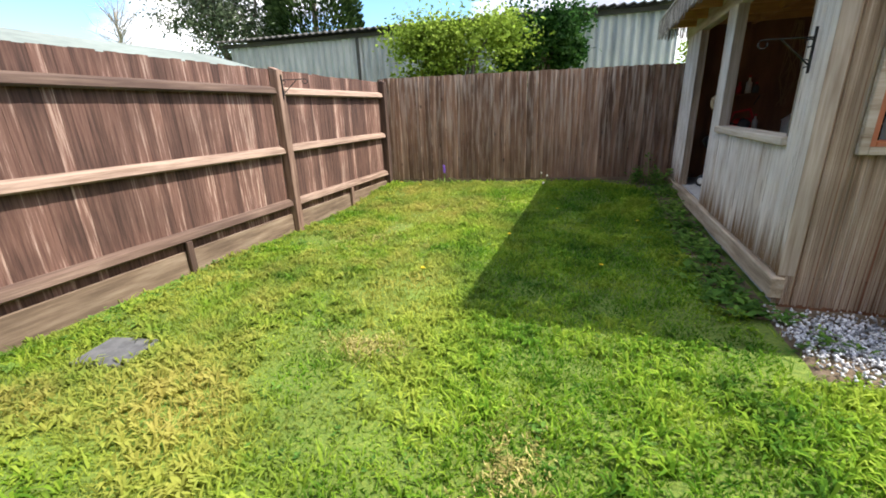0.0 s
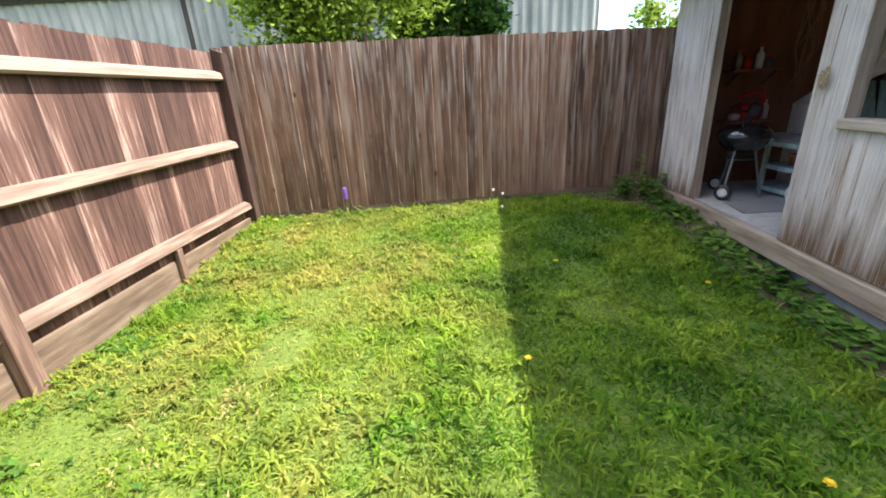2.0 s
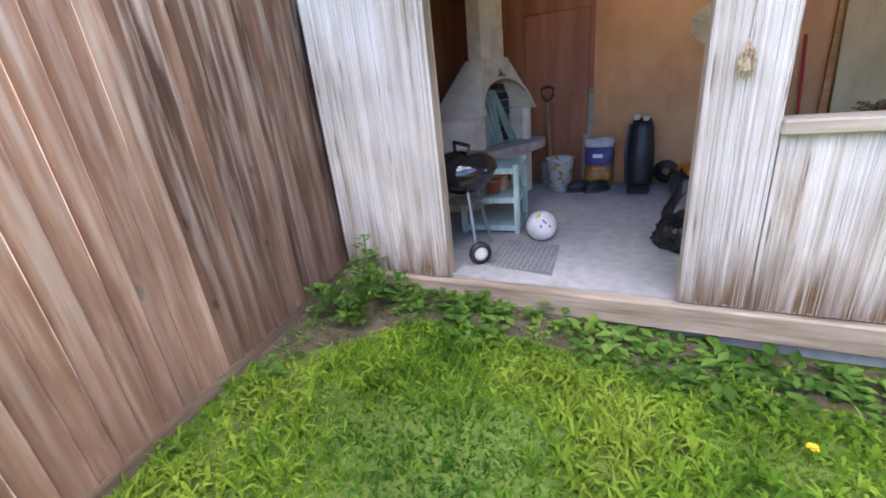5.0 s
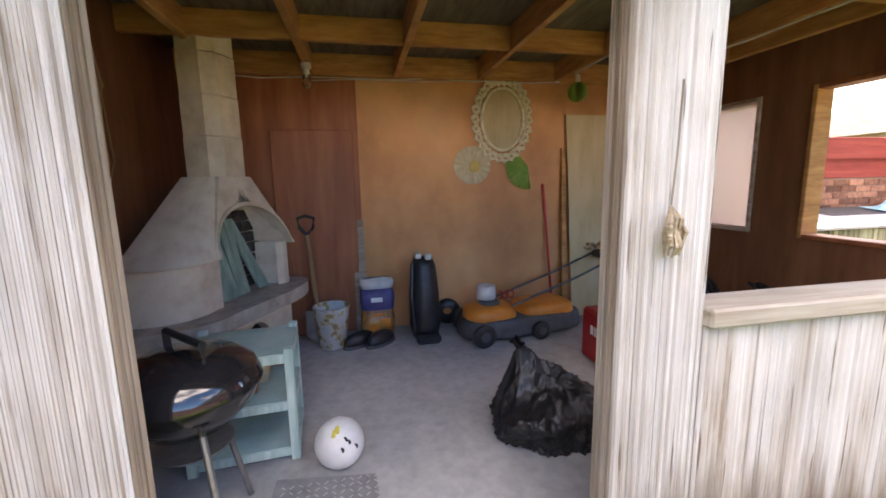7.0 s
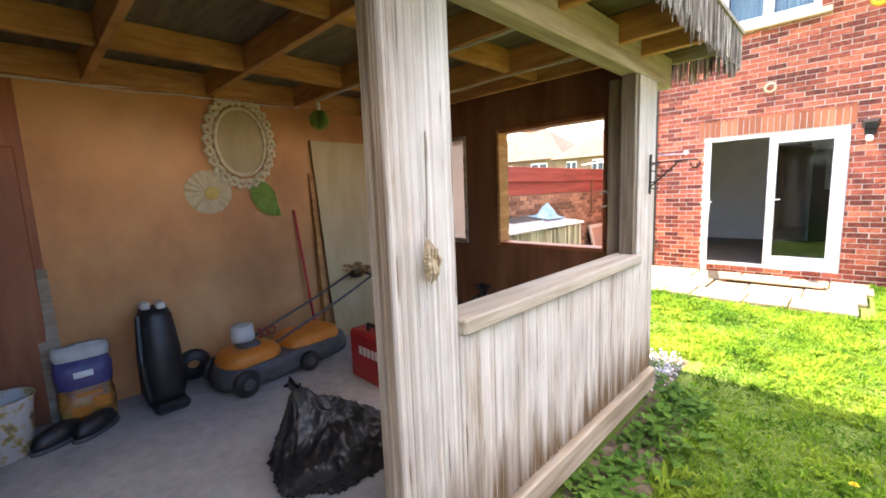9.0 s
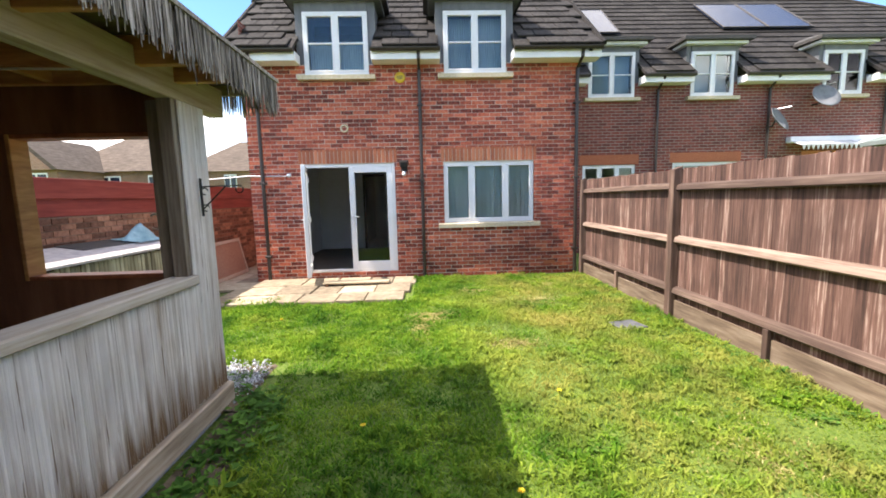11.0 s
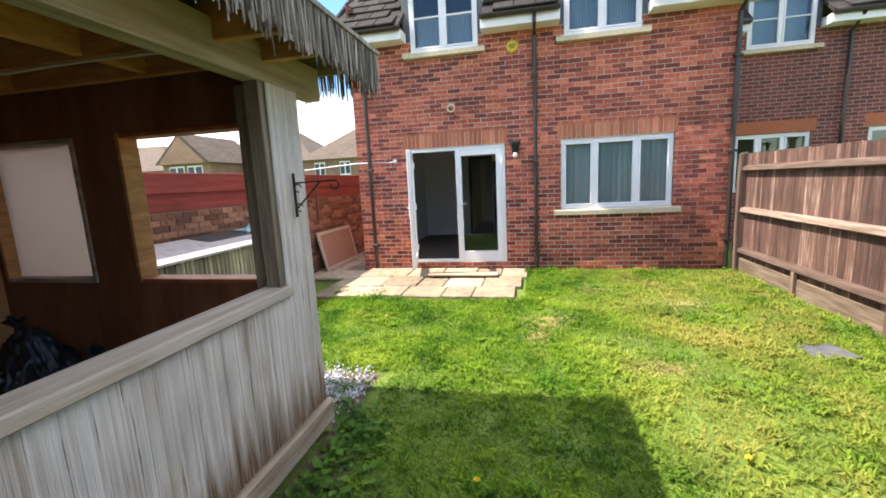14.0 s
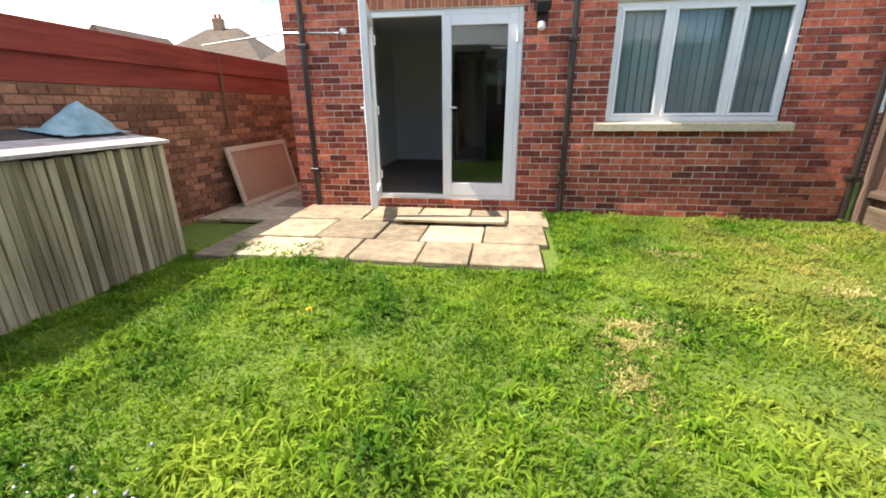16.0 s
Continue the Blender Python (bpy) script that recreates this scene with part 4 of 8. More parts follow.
part("door_frame", Shell().cham(1.2, 1.27, -5.6, -5.57, 0.15, 2.27, 0.004).cham(0.64, 1.2, -5.6, -5.57, 2.2, 2.27, 0.004), DARKDOOR, inner_door)
# roof
PITCH = math.atan2(8.35 - 4.24, 5.0)
EY, EZ, RX0, RX1, RY, RZ = -1.22, 4.24, -3.84, 3.02, -6.22, 8.35
HIPX, HIPY, HIPZ, RIDGEX = RX1, -3.1, 4.24 + 1.88 * math.tan(PITCH), 0.36
s = Shell()
CUT = -2.5
CUTZ = EZ + (EY - CUT) * math.tan(PITCH)
s.prism([(RX0, CUT, CUTZ), (RX1, CUT, CUTZ), (HIPX, HIPY, HIPZ), (RIDGEX, RY, RZ), (RX0, RY, RZ)], (0, 0, -0.08))
for a, b in ((RX0, D2[0] - 0.1), (D2[1] + 0.1, D1[0] - 0.1), (D1[1] + 0.1, RX1)):
    s.prism([(a, EY, EZ), (b, EY, EZ), (b, CUT, CUTZ), (a, CUT, CUTZ)], (0, 0, -0.08))
s.prism([(RX0, 2 * RY - EY, EZ), (RX0, RY, RZ), (RIDGEX, RY, RZ), (HIPX, 2 * RY - HIPY, HIPZ), (RX1, 2 * RY - EY, EZ)], (0, 0, -0.08))
s.prism([(HIPX, HIPY, HIPZ), (HIPX, 2 * RY - HIPY, HIPZ), (RIDGEX, RY, RZ)], (0, 0, -0.08))
s.prism([(RX0 + 0.2, EY, EZ - 0.1), (RX0 + 0.2, RY, RZ - 0.1), (RX0 + 0.2, 2 * RY - EY, EZ - 0.1)], (0.05, 0, 0))
roof = part("roof", s, TILEREST, house, "dark weathered concrete-tiled roof")
up = Vector((0, RY - EY, RZ - EZ)).normalized()
tile = Shell().cham(-0.163, 0.163, -0.02, 0.40, 0.0, 0.042, 0.010).mesh("tile", TILE)
rest, singles = Shell(), 0
gauge, slope_len = 0.34, math.hypot(RY - EY, RZ - EZ)
for j in range(int(slope_len / gauge)):
    for i in range(-13, 12):
        x = (i + 0.5 * (j % 2)) * 0.33
        p = Vector((x, EY, EZ)) + up * (j * gauge)
        right = RX1 if p.y > HIPY else RX1 + (RIDGEX - RX1) * (HIPY - p.y) / (HIPY - RY)
        if not RX0 + 0.14 < x < right - 0.14 or (p.y > -2.5 and (D1[0] - 0.25 < x < D1[1] + 0.25 or D2[0] - 0.25 < x < D2[1] + 0.25)):
            continue
        m = Matrix.Translation(p + Vector((0, 0, 0.012))) @ pose(0, 0, 0, 0, 0, 180) @ Matrix.Rotation(PITCH - 0.09, 4, "X")
        m = m @ Matrix.Translation((0, 0, rng.uniform(0, 0.006)))
        if singles < 300:
            singles += 1
            piece("tile", tile, m, roof)
        else:
            rest.box(-0.163, 0.163, -0.02, 0.40, 0, 0.042, m)
part("tile_rest", rest, TILEREST, roof, kind="stuff")
s = Shell()
s.tube([(RX0, RY, RZ), (RIDGEX, RY, RZ)], 0.11, 8)
s.tube([(RIDGEX, RY, RZ), (HIPX, HIPY, HIPZ)], 0.10, 8)
s.tube([(HIPX, HIPY, HIPZ), (RX1, EY, EZ)], 0.05, 6)
s.tube([(RX0, EY, EZ + 0.02), (RX0, RY, RZ)], 0.045, 6)
part("ridge_tiles", s, TILEREST, roof)
# eaves in three runs between the dormers
for a, b in ((RX0 + 0.02, D2[0] - 0.08), (D2[1] + 0.08, D1[0] - 0.08), (D1[1] + 0.08, RX1 - 0.02)):
    s = Shell()
    s.cham(a, b, HY + 0.001, EY - 0.06, EZ - 0.2, EZ - 0.03, 0.006)
    part("soffit_board", s, PVC, house, "white boxed soffit and fascia")
    s = Shell()
    s.prism([(a, EY - 0.055 + 0.055 * math.cos(k) + 0.05, EZ - 0.02 + 0.055 * math.sin(k)) for k in [math.pi + math.pi * i / 8 for i in range(9)]], (b - a, 0, 0))
    part("gutter", s, PIPE, house)
for x, foot, top in ((2.53, -0.05, EZ - 0.2), (-0.48, 0.02, EZ - 0.2), (-3.47, 0.05, EZ - 0.2)):
    s = Shell()
    s.tube([(x, EY - 0.03, top + 0.14), (x, EY - 0.05, top + 0.03), (x, HY + 0.06, top - 0.12), (x, HY + 0.06, foot)], 0.034, 10)
    for z in (0.5, 1.9, 3.3):
        s.cham(x - 0.055, x + 0.055, HY + 0.003, HY + 0.105, z - 0.02, z + 0.02, 0.004)
    part("downpipe", s, PIPE, house, "dark brown rainwater pipe")
for a, b in (D1, D2):
    d = tagged(new("dormer"), "grey lead-clad dormer with flat dark roof")
    d.parent, ORIGIN[d] = house, ORIGIN[house]
    y_back = lambda z: EY - (z - EZ) / math.tan(PITCH)
    for x, w in ((a - 0.14, 0.14), (b, 0.14)):
        s = Shell()
        s.prism([(x, HY - 0.03, HTOP), (x, HY - 0.03, 5.16), (x, y_back(5.16) - 0.2, 5.16), (x, HY - 0.5, HTOP)], (w, 0, 0))
        part("cheek", s, LEAD, d)
    s = Shell()
    s.cham(a, b, HY - 0.2, HY + 0.0, DZ[1] + 0.002, 5.16, 0.004)
    part("head", s, LEAD, d)
    s = Shell()
    s.cham(a - 0.27, b + 0.27, y_back(5.3) - 0.2, HY + 0.14, 5.16, 5.22, 0.008)
    part("soffit_board", s, LEAD, d)
    s = Shell()
    s.prism([(a - 0.36, HY + 0.24, 5.222), (b + 0.36, HY + 0.24, 5.222), (b + 0.36, HY + 0.24, 5.32), (a - 0.36, HY + 0.24, 5.32)], (0, -2.1, 0.06))
    s.prism([(a - 0.36, HY + 0.24, 5.322), (b + 0.36, HY + 0.24, 5.322), (b + 0.1, HY - 0.3, 5.42), (a - 0.1, HY - 0.3, 5.42)], (0, -1.6, 0.02))
    part("dormer_roof", s, DARKTRIM, d)


def solar_panels(parent, x0, x1, u0, u1, ey, ez, pitch, n=2):
    up = Vector((0, -math.cos(pitch), math.sin(pitch)))
    out = Vector((0, math.sin(pitch), math.cos(pitch)))
    w = (x1 - x0) / n
    for i in range(n):
        a = Vector((x0 + i * w + 0.015, ey, ez)) + up * u0 + out * 0.08
        s = Shell()
        s.prism([a, a + Vector((w - 0.03, 0, 0)), a + Vector((w - 0.03, 0, 0)) + up * (u1 - u0), a + up * (u1 - u0)], out * 0.045)
        sp = part("solar_panel", s, SOLAR, parent, "blue-black glazed solar panel")
        s = Shell()
        for p, q in ((a, a + Vector((w - 0.03, 0, 0))), (a + up * (u1 - u0), a + up * (u1 - u0) + Vector((w - 0.03, 0, 0))), (a, a + up * (u1 - u0)), (a + Vector((w - 0.03, 0, 0)), a + up * (u1 - u0) + Vector((w - 0.03, 0, 0)))):
            s.tube([p + out * 0.05, q + out * 0.05], 0.016, 4)
        part("rim", s, DARKTRIM, sp)


METAL = surf("brushed metal", [(0.42, 0.43, 0.44), (0.55, 0.55, 0.56)], (20, 20, 20), 0.35, 0.05, 0.1, metal=0.9)
solar_panels(house, -2.75, -0.5, 2.5, 4.3, EY, EZ, PITCH)
# fittings on the wall
s = Shell()
s.lathe([(0.0, 0.03), (0.085, 0.03), (0.10, 0.015), (0.10, 0.0)], 24, pose(-0.12, HY, 3.81, -90))
YELLOW = surf("yellow plastic", [(0.62, 0.42, 0.03), (0.70, 0.50, 0.05)], (9, 9, 9), 0.4, 0.0)
al = solo("alarm_box", s, YELLOW, "round yellow burglar alarm box on the brick wall", "alarm", smooth=True)
s = Shell()
for w, z in ((0.10, 0.02), (0.12, -0.005), (0.08, -0.03)):
    s.box(-0.12 - w / 2, -0.12 + w / 2, HY + 0.031, HY + 0.034, 3.81 + z - 0.006, 3.81 + z + 0.006)
part("print", s, DARKTRIM, al, "dark printed lines")
s = Shell()
s.lathe([(0.05, 0.0), (0.075, 0.0), (0.08, 0.02), (0.06, 0.035), (0.045, 0.03), (0.045, 0.0)], 20, pose(0.96, HY, 2.9, -90))
solo("vent_ring", s, STONE, "round pale vent terminal in the brickwork", "vent", smooth=True)
lamp = thing("wall_lamp", (-0.14, HY, 2.0), "black outdoor wall lamp with white sensor", "wall lamp")
s = Shell()
s.cham(-0.2, -0.08, HY, HY + 0.03, 2.08, 2.2, 0.005)
s.prism([(-0.23, HY + 0.02, 2.2), (-0.05, HY + 0.02, 2.2), (-0.08, HY + 0.12, 2.15), (-0.2, HY + 0.12, 2.15)], (0, 0.02, 0.09))
part("lamp_head", s, IRON, lamp)
s = Shell()
s.lathe([(0.0, 0.05), (0.03, 0.04), (0.04, 0.0), (0.035, -0.03), (0.0, -0.045)], 14, pose(-0.14, HY + 0.06, 2.03))
part("sensor", s, PVC, lamp, smooth=True)
s = Shell()
s.lathe([(0.0, 0.03), (0.035, 0.025), (0.04, 0.0)], 16, pose(2.06, HY, 2.05, -90))
solo("waste_outlet", s, PVC, "small round white pipe cap on the brick wall", "pipe cap", smooth=True)
s = Shell()
s.tube([(2.1, HY + 0.03, 2.03), (2.8, HY + 0.03, 2.05), (4.1, HY - 0.35, 2.0)], 0.012, 6)
solo("clothes_line_pole", s, METAL, "thin metal pole from house corner to the wall", "pole")
s = Shell()
s.box(-3.08, -2.86, HY + 0.001, HY + 0.006, 0.20, 0.265)
solo("air_brick", s, SOLDIER, "terracotta air brick low in the wall", "vent")

# ---- patio, path and step ----
SLAB = surf("patio slab", [(0.20, 0.155, 0.10), (0.30, 0.24, 0.16), (0.38, 0.32, 0.225)], (9, 9, 9), 0.9, 0.35, 0.18, 1.6, "object", 0.16)
patio = tagged(new("patio"), "weathered buff paving slabs in front of the French door", "patio", kind="structure")
ORIGIN[patio] = Vector((0, 0, 0))
for j, (y0, d) in enumerate(((-1.56, 0.66), (-0.89, 0.66), (-0.22, 0.55))):
    x = -0.32 + 0.08 * j
    while x < (3.75 if j < 1 else 2.75):
        w = rng.choice((0.44, 0.6, 0.6, 0.88))
        x1 = min(x + w, 3.8 if j < 1 else 2.9)
        if x1 - x > 0.2:
            zt = 0.045 + rng.uniform(-0.012, 0.012)
            zt = zt if x < 2.2 else zt - 0.05 * smooth_step(2.2, 3.0, x)
            me = Shell().cham(-(x1 - x) / 2 + 0.008, (x1 - x) / 2 - 0.008, -d / 2 + 0.008, d / 2 - 0.008, -0.05, 0.0, 0.008).mesh("slab", SLAB)
            piece("slab", me, pose((x + x1) / 2, y0 + d / 2, zt, rng.uniform(-0.5, 0.5), rng.uniform(-0.4, 0.4), rng.uniform(-0.6, 0.6)), patio)
        x = x1
for k in range(14):
    y1 = -1.6 - 0.6 * k
    for x in (3.0, 3.55):
        me = Shell().cham(-0.29, 0.25, -0.29, 0.29, -0.05, 0.0, 0.008).mesh("slab", SLAB)
        piece("slab", me, pose(x + 0.06, y1 - 0.3, -0.035 + rng.uniform(-0.008, 0.008), 0, 0, rng.uniform(-0.8, 0.8)), patio)
STEPM = surf("step board", [(0.32, 0.25, 0.16), (0.46, 0.38, 0.26)], (3, 26, 26), 0.85, 0.3)
step = thing("door_step", (0.75, -1.1, 0.05), "low wooden plank step below the French door", "step")
s = Shell().cham(0.16, 1.33, -0.98, -0.76, 0.075, 0.105, 0.005)
part("tread", s, STEPM, step)
for x in (0.2, 1.24):
    s = Shell().cham(x, x + 0.05, -0.97, -0.77, 0.03, 0.075, 0.004)
    part("foot", s, PLYDARK, step)

# ---- manhole cover ----
s = Shell()
s.cham(-0.17, 0.17, -0.15, 0.15, -0.04, 0.0, 0.006, pose(-2.9, 1.83, 0.018, 0, 0, 12))
SLATE = surf("grey slate", [(0.05, 0.052, 0.056), (0.085, 0.088, 0.092), (0.13, 0.132, 0.135)], (12, 12, 12), 0.8, 0.3)
solo("drain_cover", s, SLATE, "small grey slab set in the lawn", "drain cover")

# ---- bin store ----
SLATS = surf("mossy slat", [(0.16, 0.13, 0.078), (0.29, 0.25, 0.16), (0.41, 0.365, 0.255)], (26, 26, 1.6), 0.9, 0.4, 0.25, 1.6, "object", 0.28)
TOPFELT = surf("pale roof felt", [(0.34, 0.30, 0.29), (0.45, 0.41, 0.39), (0.52, 0.48, 0.46)], (12, 12, 12), 0.85, 0.2, 0.15, 1.5)
store = thing("bin_store", (3.45, 1.4, -0.05), "low slatted timber store with pale felted lid", "garden store")
s = Shell().box(3.145, 3.82, 0.15, 3.0, -0.08, 0.92)
part("body", s, PLYDARK, store)
slat = Shell().cham(-0.028, 0.028, -0.012, 0.012, 0, 1.0, 0.004).mesh("slat", SLATS)
for i in range(46):
    y = 0.155 + i * 0.062
    piece("slat", slat, pose(3.13, y, -0.06, 0, rng.uniform(-0.5, 0.5), 90 + rng.uniform(-4, 4)) @ Matrix.Diagonal((1, 1, 1.0 + rng.uniform(-0.012, 0.012), 1)), store)
for i in range(11):
    piece("slat", slat, pose(3.165 + i * 0.062, 0.13, -0.06, 0, 0, 0), store)
s = Shell()
s.prism([(3.08, 0.09, 0.955), (3.84, 0.09, 1.06), (3.84, 0.09, 1.085), (3.08, 0.09, 0.98)], (0, 2.95, 0))
part("lid", s, TOPFELT, store, "pale dirty felt lid")
s = Shell()
s.prism([(3.5, 0.1, 1.035), (3.84, 0.1, 1.09), (3.84, 0.1, 1.1), (3.5, 0.1, 1.045)], (0, 1.4, 0))
part("dark_flap", s, DARKTRIM, store)
TARP = surf("blue tarpaulin", [(0.14, 0.28, 0.33), (0.22, 0.38, 0.43), (0.33, 0.50, 0.54)], (9, 9, 9), 0.5, 0.3, 0.15, 3.0)
s = Shell()
N = 12
for j in range(N + 1):
    for i in range(N + 1):
        u, v = i / N * 2 - 1, j / N * 2 - 1
        h = 0.24 * max(0.0, 1 - 1.2 * abs(u - 0.1) - 0.85 * abs(v + 0.15)) ** 0.8 + 0.03 * noise.noise((u * 3, v * 3, 2))
        s.v.append((3.58 + 0.2 * u, 0.42 + 0.30 * v, 1.075 + 0.027 * u + max(0.0, h)))
for j in range(N):
    for i in range(N):
        a = j * (N + 1) + i
        s.f.append((a, a + 1, a + N + 2, a + N + 1))
solo("tarpaulin", s, TARP, "crumpled blue tarpaulin heap on the store lid", "tarpaulin", smooth=True)
# panel leaning on the wall
MESHW = surf("pale frame timber", [(0.42, 0.32, 0.24), (0.56, 0.46, 0.37)], (4, 20, 20), 0.85, 0.2)
pm = pose(3.62, -2.35, -0.03, 0, 12, 0)
lean = thing("leaning_panel", (3.62, -2.5, -0.03), "pale timber-framed panel leaning on the brick wall", "panel")
s = Shell()
for a, b, c, e in ((-0.75, 0.75, 0, 0.07), (-0.75, 0.75, 0.73, 0.8), (-0.75, -0.68, 0.07, 0.73), (0.68, 0.75, 0.07, 0.73)):
    s.cham(-0.02, 0.02, a, b, c, e, 0.004, pm)
part("frame", s, MESHW, lean)
s = Shell().box(-0.006, 0.006, -0.68, 0.68, 0.07, 0.73, pm)
part("board", s, surf("chipboard", [(0.30, 0.16, 0.11), (0.40, 0.24, 0.17)], (30, 30, 30), 0.9, 0.2), lean)

# ---- terrace next door ----
NB = brickwork("terrace brick", (0.24, 0.062, 0.045), (0.13, 0.034, 0.028), (0.34, 0.28, 0.24))
NY_, NE = -4.3, 4.5
terrace = thing("terraced_house", (-10, -7, 0), "row of red brick terraced houses with dormers and dark roofs", "house")
nwins = [(-5.95, -4.75), (-8.55, -7.42), (-12.0, -10.93), (-14.6, -13.54)]
gwins = [(-6.05, -4.64, 1.1, 2.3), (-8.8, -7.04, 0.2, 2.32), (-12.6, -10.6, 0.2, 2.3)]
holes2 = [(a, b, 4.0, 9) for a, b in nwins] + [(a, b, c, d) for a, b, c, d in gwins]
TX0, TX1 = -19.5, HX0 - 0.01
xs = sorted({TX0, TX1, *[h[0] for h in holes2], *[h[1] for h in holes2]})
zs = sorted({-0.3, 4.35, *[z for h in holes2 for z in h[2:4] if -0.3 < z < 4.35]})
s = Shell()
for x0, x1 in zip(xs, xs[1:]):
    for z0, z1 in zip(zs, zs[1:]):
        if not any(h[0] < (x0 + x1) / 2 < h[1] and h[2] < (z0 + z1) / 2 < h[3] for h in holes2):
            s.box(x0, x1, NY_ - 0.25, NY_, z0, z1)
s.box(TX0, TX0 + 0.2, -12, NY_ - 0.25, -0.3, 4.35)
part("wall", s, NB, terrace)
part("inner_wall", Shell().box(TX0 + 0.3, TX1 - 0.1, -7.0, -6.9, -0.3, 5.2), ROOMWALL, terrace)
np_ = math.atan2(8.45 - NE, 4.6)
s = Shell()
NRY = -3.9 - 4.6
ncut = -5.2
ncz = NE + 1.3 * math.tan(np_)
ncx = TX0 - 0.3 + (-13.6 - TX0 + 0.3) * 1.3 / 4.6
s.prism([(ncx, ncut, ncz), (TX1 + 2.5, ncut, ncz), (TX1 + 2.5, NRY, 8.45), (-13.6, NRY, 8.45)], (0, 0, -0.08))
s.prism([(nwins[0][1] + 0.08, -3.9, NE), (TX1 + 0.0, -3.9, NE), (TX1 + 0.0, ncut, ncz), (nwins[0][1] + 0.08, ncut, ncz)], (0, 0, -0.08))
for (a, b), (c, d) in zip(nwins, nwins[1:]):
    s.prism([(d + 0.08, -3.9, NE), (a - 0.08, -3.9, NE), (a - 0.08, ncut, ncz), (d + 0.08, ncut, ncz)], (0, 0, -0.08))
s.prism([(TX0 - 0.3, -3.9, NE), (nwins[-1][0] - 0.08, -3.9, NE), (nwins[-1][0] - 0.08, ncut, ncz), (ncx, ncut, ncz)], (0, 0, -0.08))
s.prism([(TX0 - 0.3, 2 * NRY + 3.9, NE), (-13.6, NRY, 8.45), (TX1 + 2.5, NRY, 8.45), (TX1 + 2.5, 2 * NRY + 3.9, NE)], (0, 0, -0.08))
s.prism([(TX0 - 0.3, -3.9, NE), (-13.6, NRY, 8.45), (TX0 - 0.3, 2 * NRY + 3.9, NE)], (0, 0, -0.08))
nroof = part("roof", s, TILEREST, terrace)
nup = Vector((0, -4.6, 8.45 - NE)).normalized()
s = Shell()
for j in range(18):
    p = Vector((0, -3.9, NE)) + nup * (0.335 * j)
    k = (p.y + 3.9) / -4.6
    x0 = TX0 - 0.3 + (-13.6 - TX0 + 0.3) * k
    x = x0
    while x < TX1 + 2.0:
        near_dormer = j < 4 and any(a - 0.3 < x + 0.16 < b + 0.3 for a, b in nwins)
        if not near_dormer and (x < TX1 - 0.5 or p.z > 5.2):
            m = Matrix.Translation(p + Vector((x + 0.165, 0, 0.012))) @ pose(0, 0, 0, 0, 0, 180) @ Matrix.Rotation(np_ - 0.09, 4, "X")
            s.box(-0.163, 0.163, -0.02, 0.38, 0, 0.042, m)
        x += 0.33
part("tile_rest", s, TILEREST, nroof, kind="stuff")
part("ridge_tiles", Shell().tube([(TX1 + 2.5, NRY, 8.45), (-13.6, NRY, 8.45), (TX0 - 0.3, -3.9, NE)], 0.1, 8), TILEREST, nroof)
for a, b in nwins:
    w = window("window", terrace, a, b, 4.0, 5.1, NY_ + 0.02, (0.5,), label="white two-light dormer window", bars=True)
    part("curtain", Shell().box(a + 0.05, b - 0.05, NY_ - 0.24, NY_ - 0.22, 4.0, 5.1), CURTAIN, w)
    d = tagged(new("dormer"))
    d.parent, ORIGIN[d] = terrace, ORIGIN[terrace]
    for x in (a - 0.12, b):
        part("cheek", Shell().prism([(x, NY_ - 0.03, 4.35), (x, NY_ - 0.03, 5.25), (x, NY_ - 1.6, 5.25), (x, NY_ - 0.6, 4.35)], (0.12, 0, 0)), LEAD, d)
    part("head", Shell().cham(a, b, NY_ - 0.2, NY_, 5.102, 5.25, 0.004), LEAD, d)
    part("soffit_board", Shell().cham(a - 0.24, b + 0.24, NY_ - 1.7, NY_ + 0.14, 5.25, 5.32, 0.006), PVC, d)
    part("dormer_roof", Shell().prism([(a - 0.34, NY_ + 0.25, 5.322), (b + 0.34, NY_ + 0.25, 5.322), (b + 0.34, NY_ + 0.25, 5.4), (a - 0.34, NY_ + 0.25, 5.4)], (0, -2.1, 0.08)).prism([(a - 0.34, NY_ + 0.25, 5.402), (b + 0.34, NY_ + 0.25, 5.402), (b + 0.1, NY_ - 0.4, 5.56), (a - 0.1, NY_ - 0.4, 5.56)], (0, -1.5, 0.02)), DARKTRIM, d)
stops = [TX1 + 0.0] + [v for a, b in nwins for v in (b + 0.1, a - 0.1)] + [TX0]
for b, a in zip(stops[::2], stops[1::2]):
    part("soffit_board", Shell().cham(a, b, NY_ + 0.001, -3.97, NE - 0.22, NE - 0.05, 0.006), PVC, terrace)
    part("gutter", Shell().tube([(a, -3.93, NE - 0.04), (b, -3.93, NE - 0.04)], 0.055, 8), PIPE, terrace)
for a, b, c, d in gwins:
    window("window", terrace, a, b, c, d, NY_ - 0.03, (0.5,) if d > 2.31 else (0.34, 0.67), sill=False, label="white ground-floor window")
    part("lintel", Shell().cham(a - 0.08, b + 0.08, NY_ - 0.05, NY_ + 0.004, d + 0.01, d + 0.26, 0.004), SOLDIER, terrace)
for x in (-6.55, -9.5, -12.65):
    part("downpipe", Shell().tube([(x, -3.95, NE - 0.1), (x, NY_ + 0.06, NE - 0.35), (x, NY_ + 0.06, 0)], 0.035, 8), PIPE, terrace)
solar_panels(terrace, -6.1, -3.9, 2.2, 4.0, -3.9, NE, np_)
solar_panels(terrace, -11.9, -9.2, 2.5, 4.4, -3.9, NE, np_)
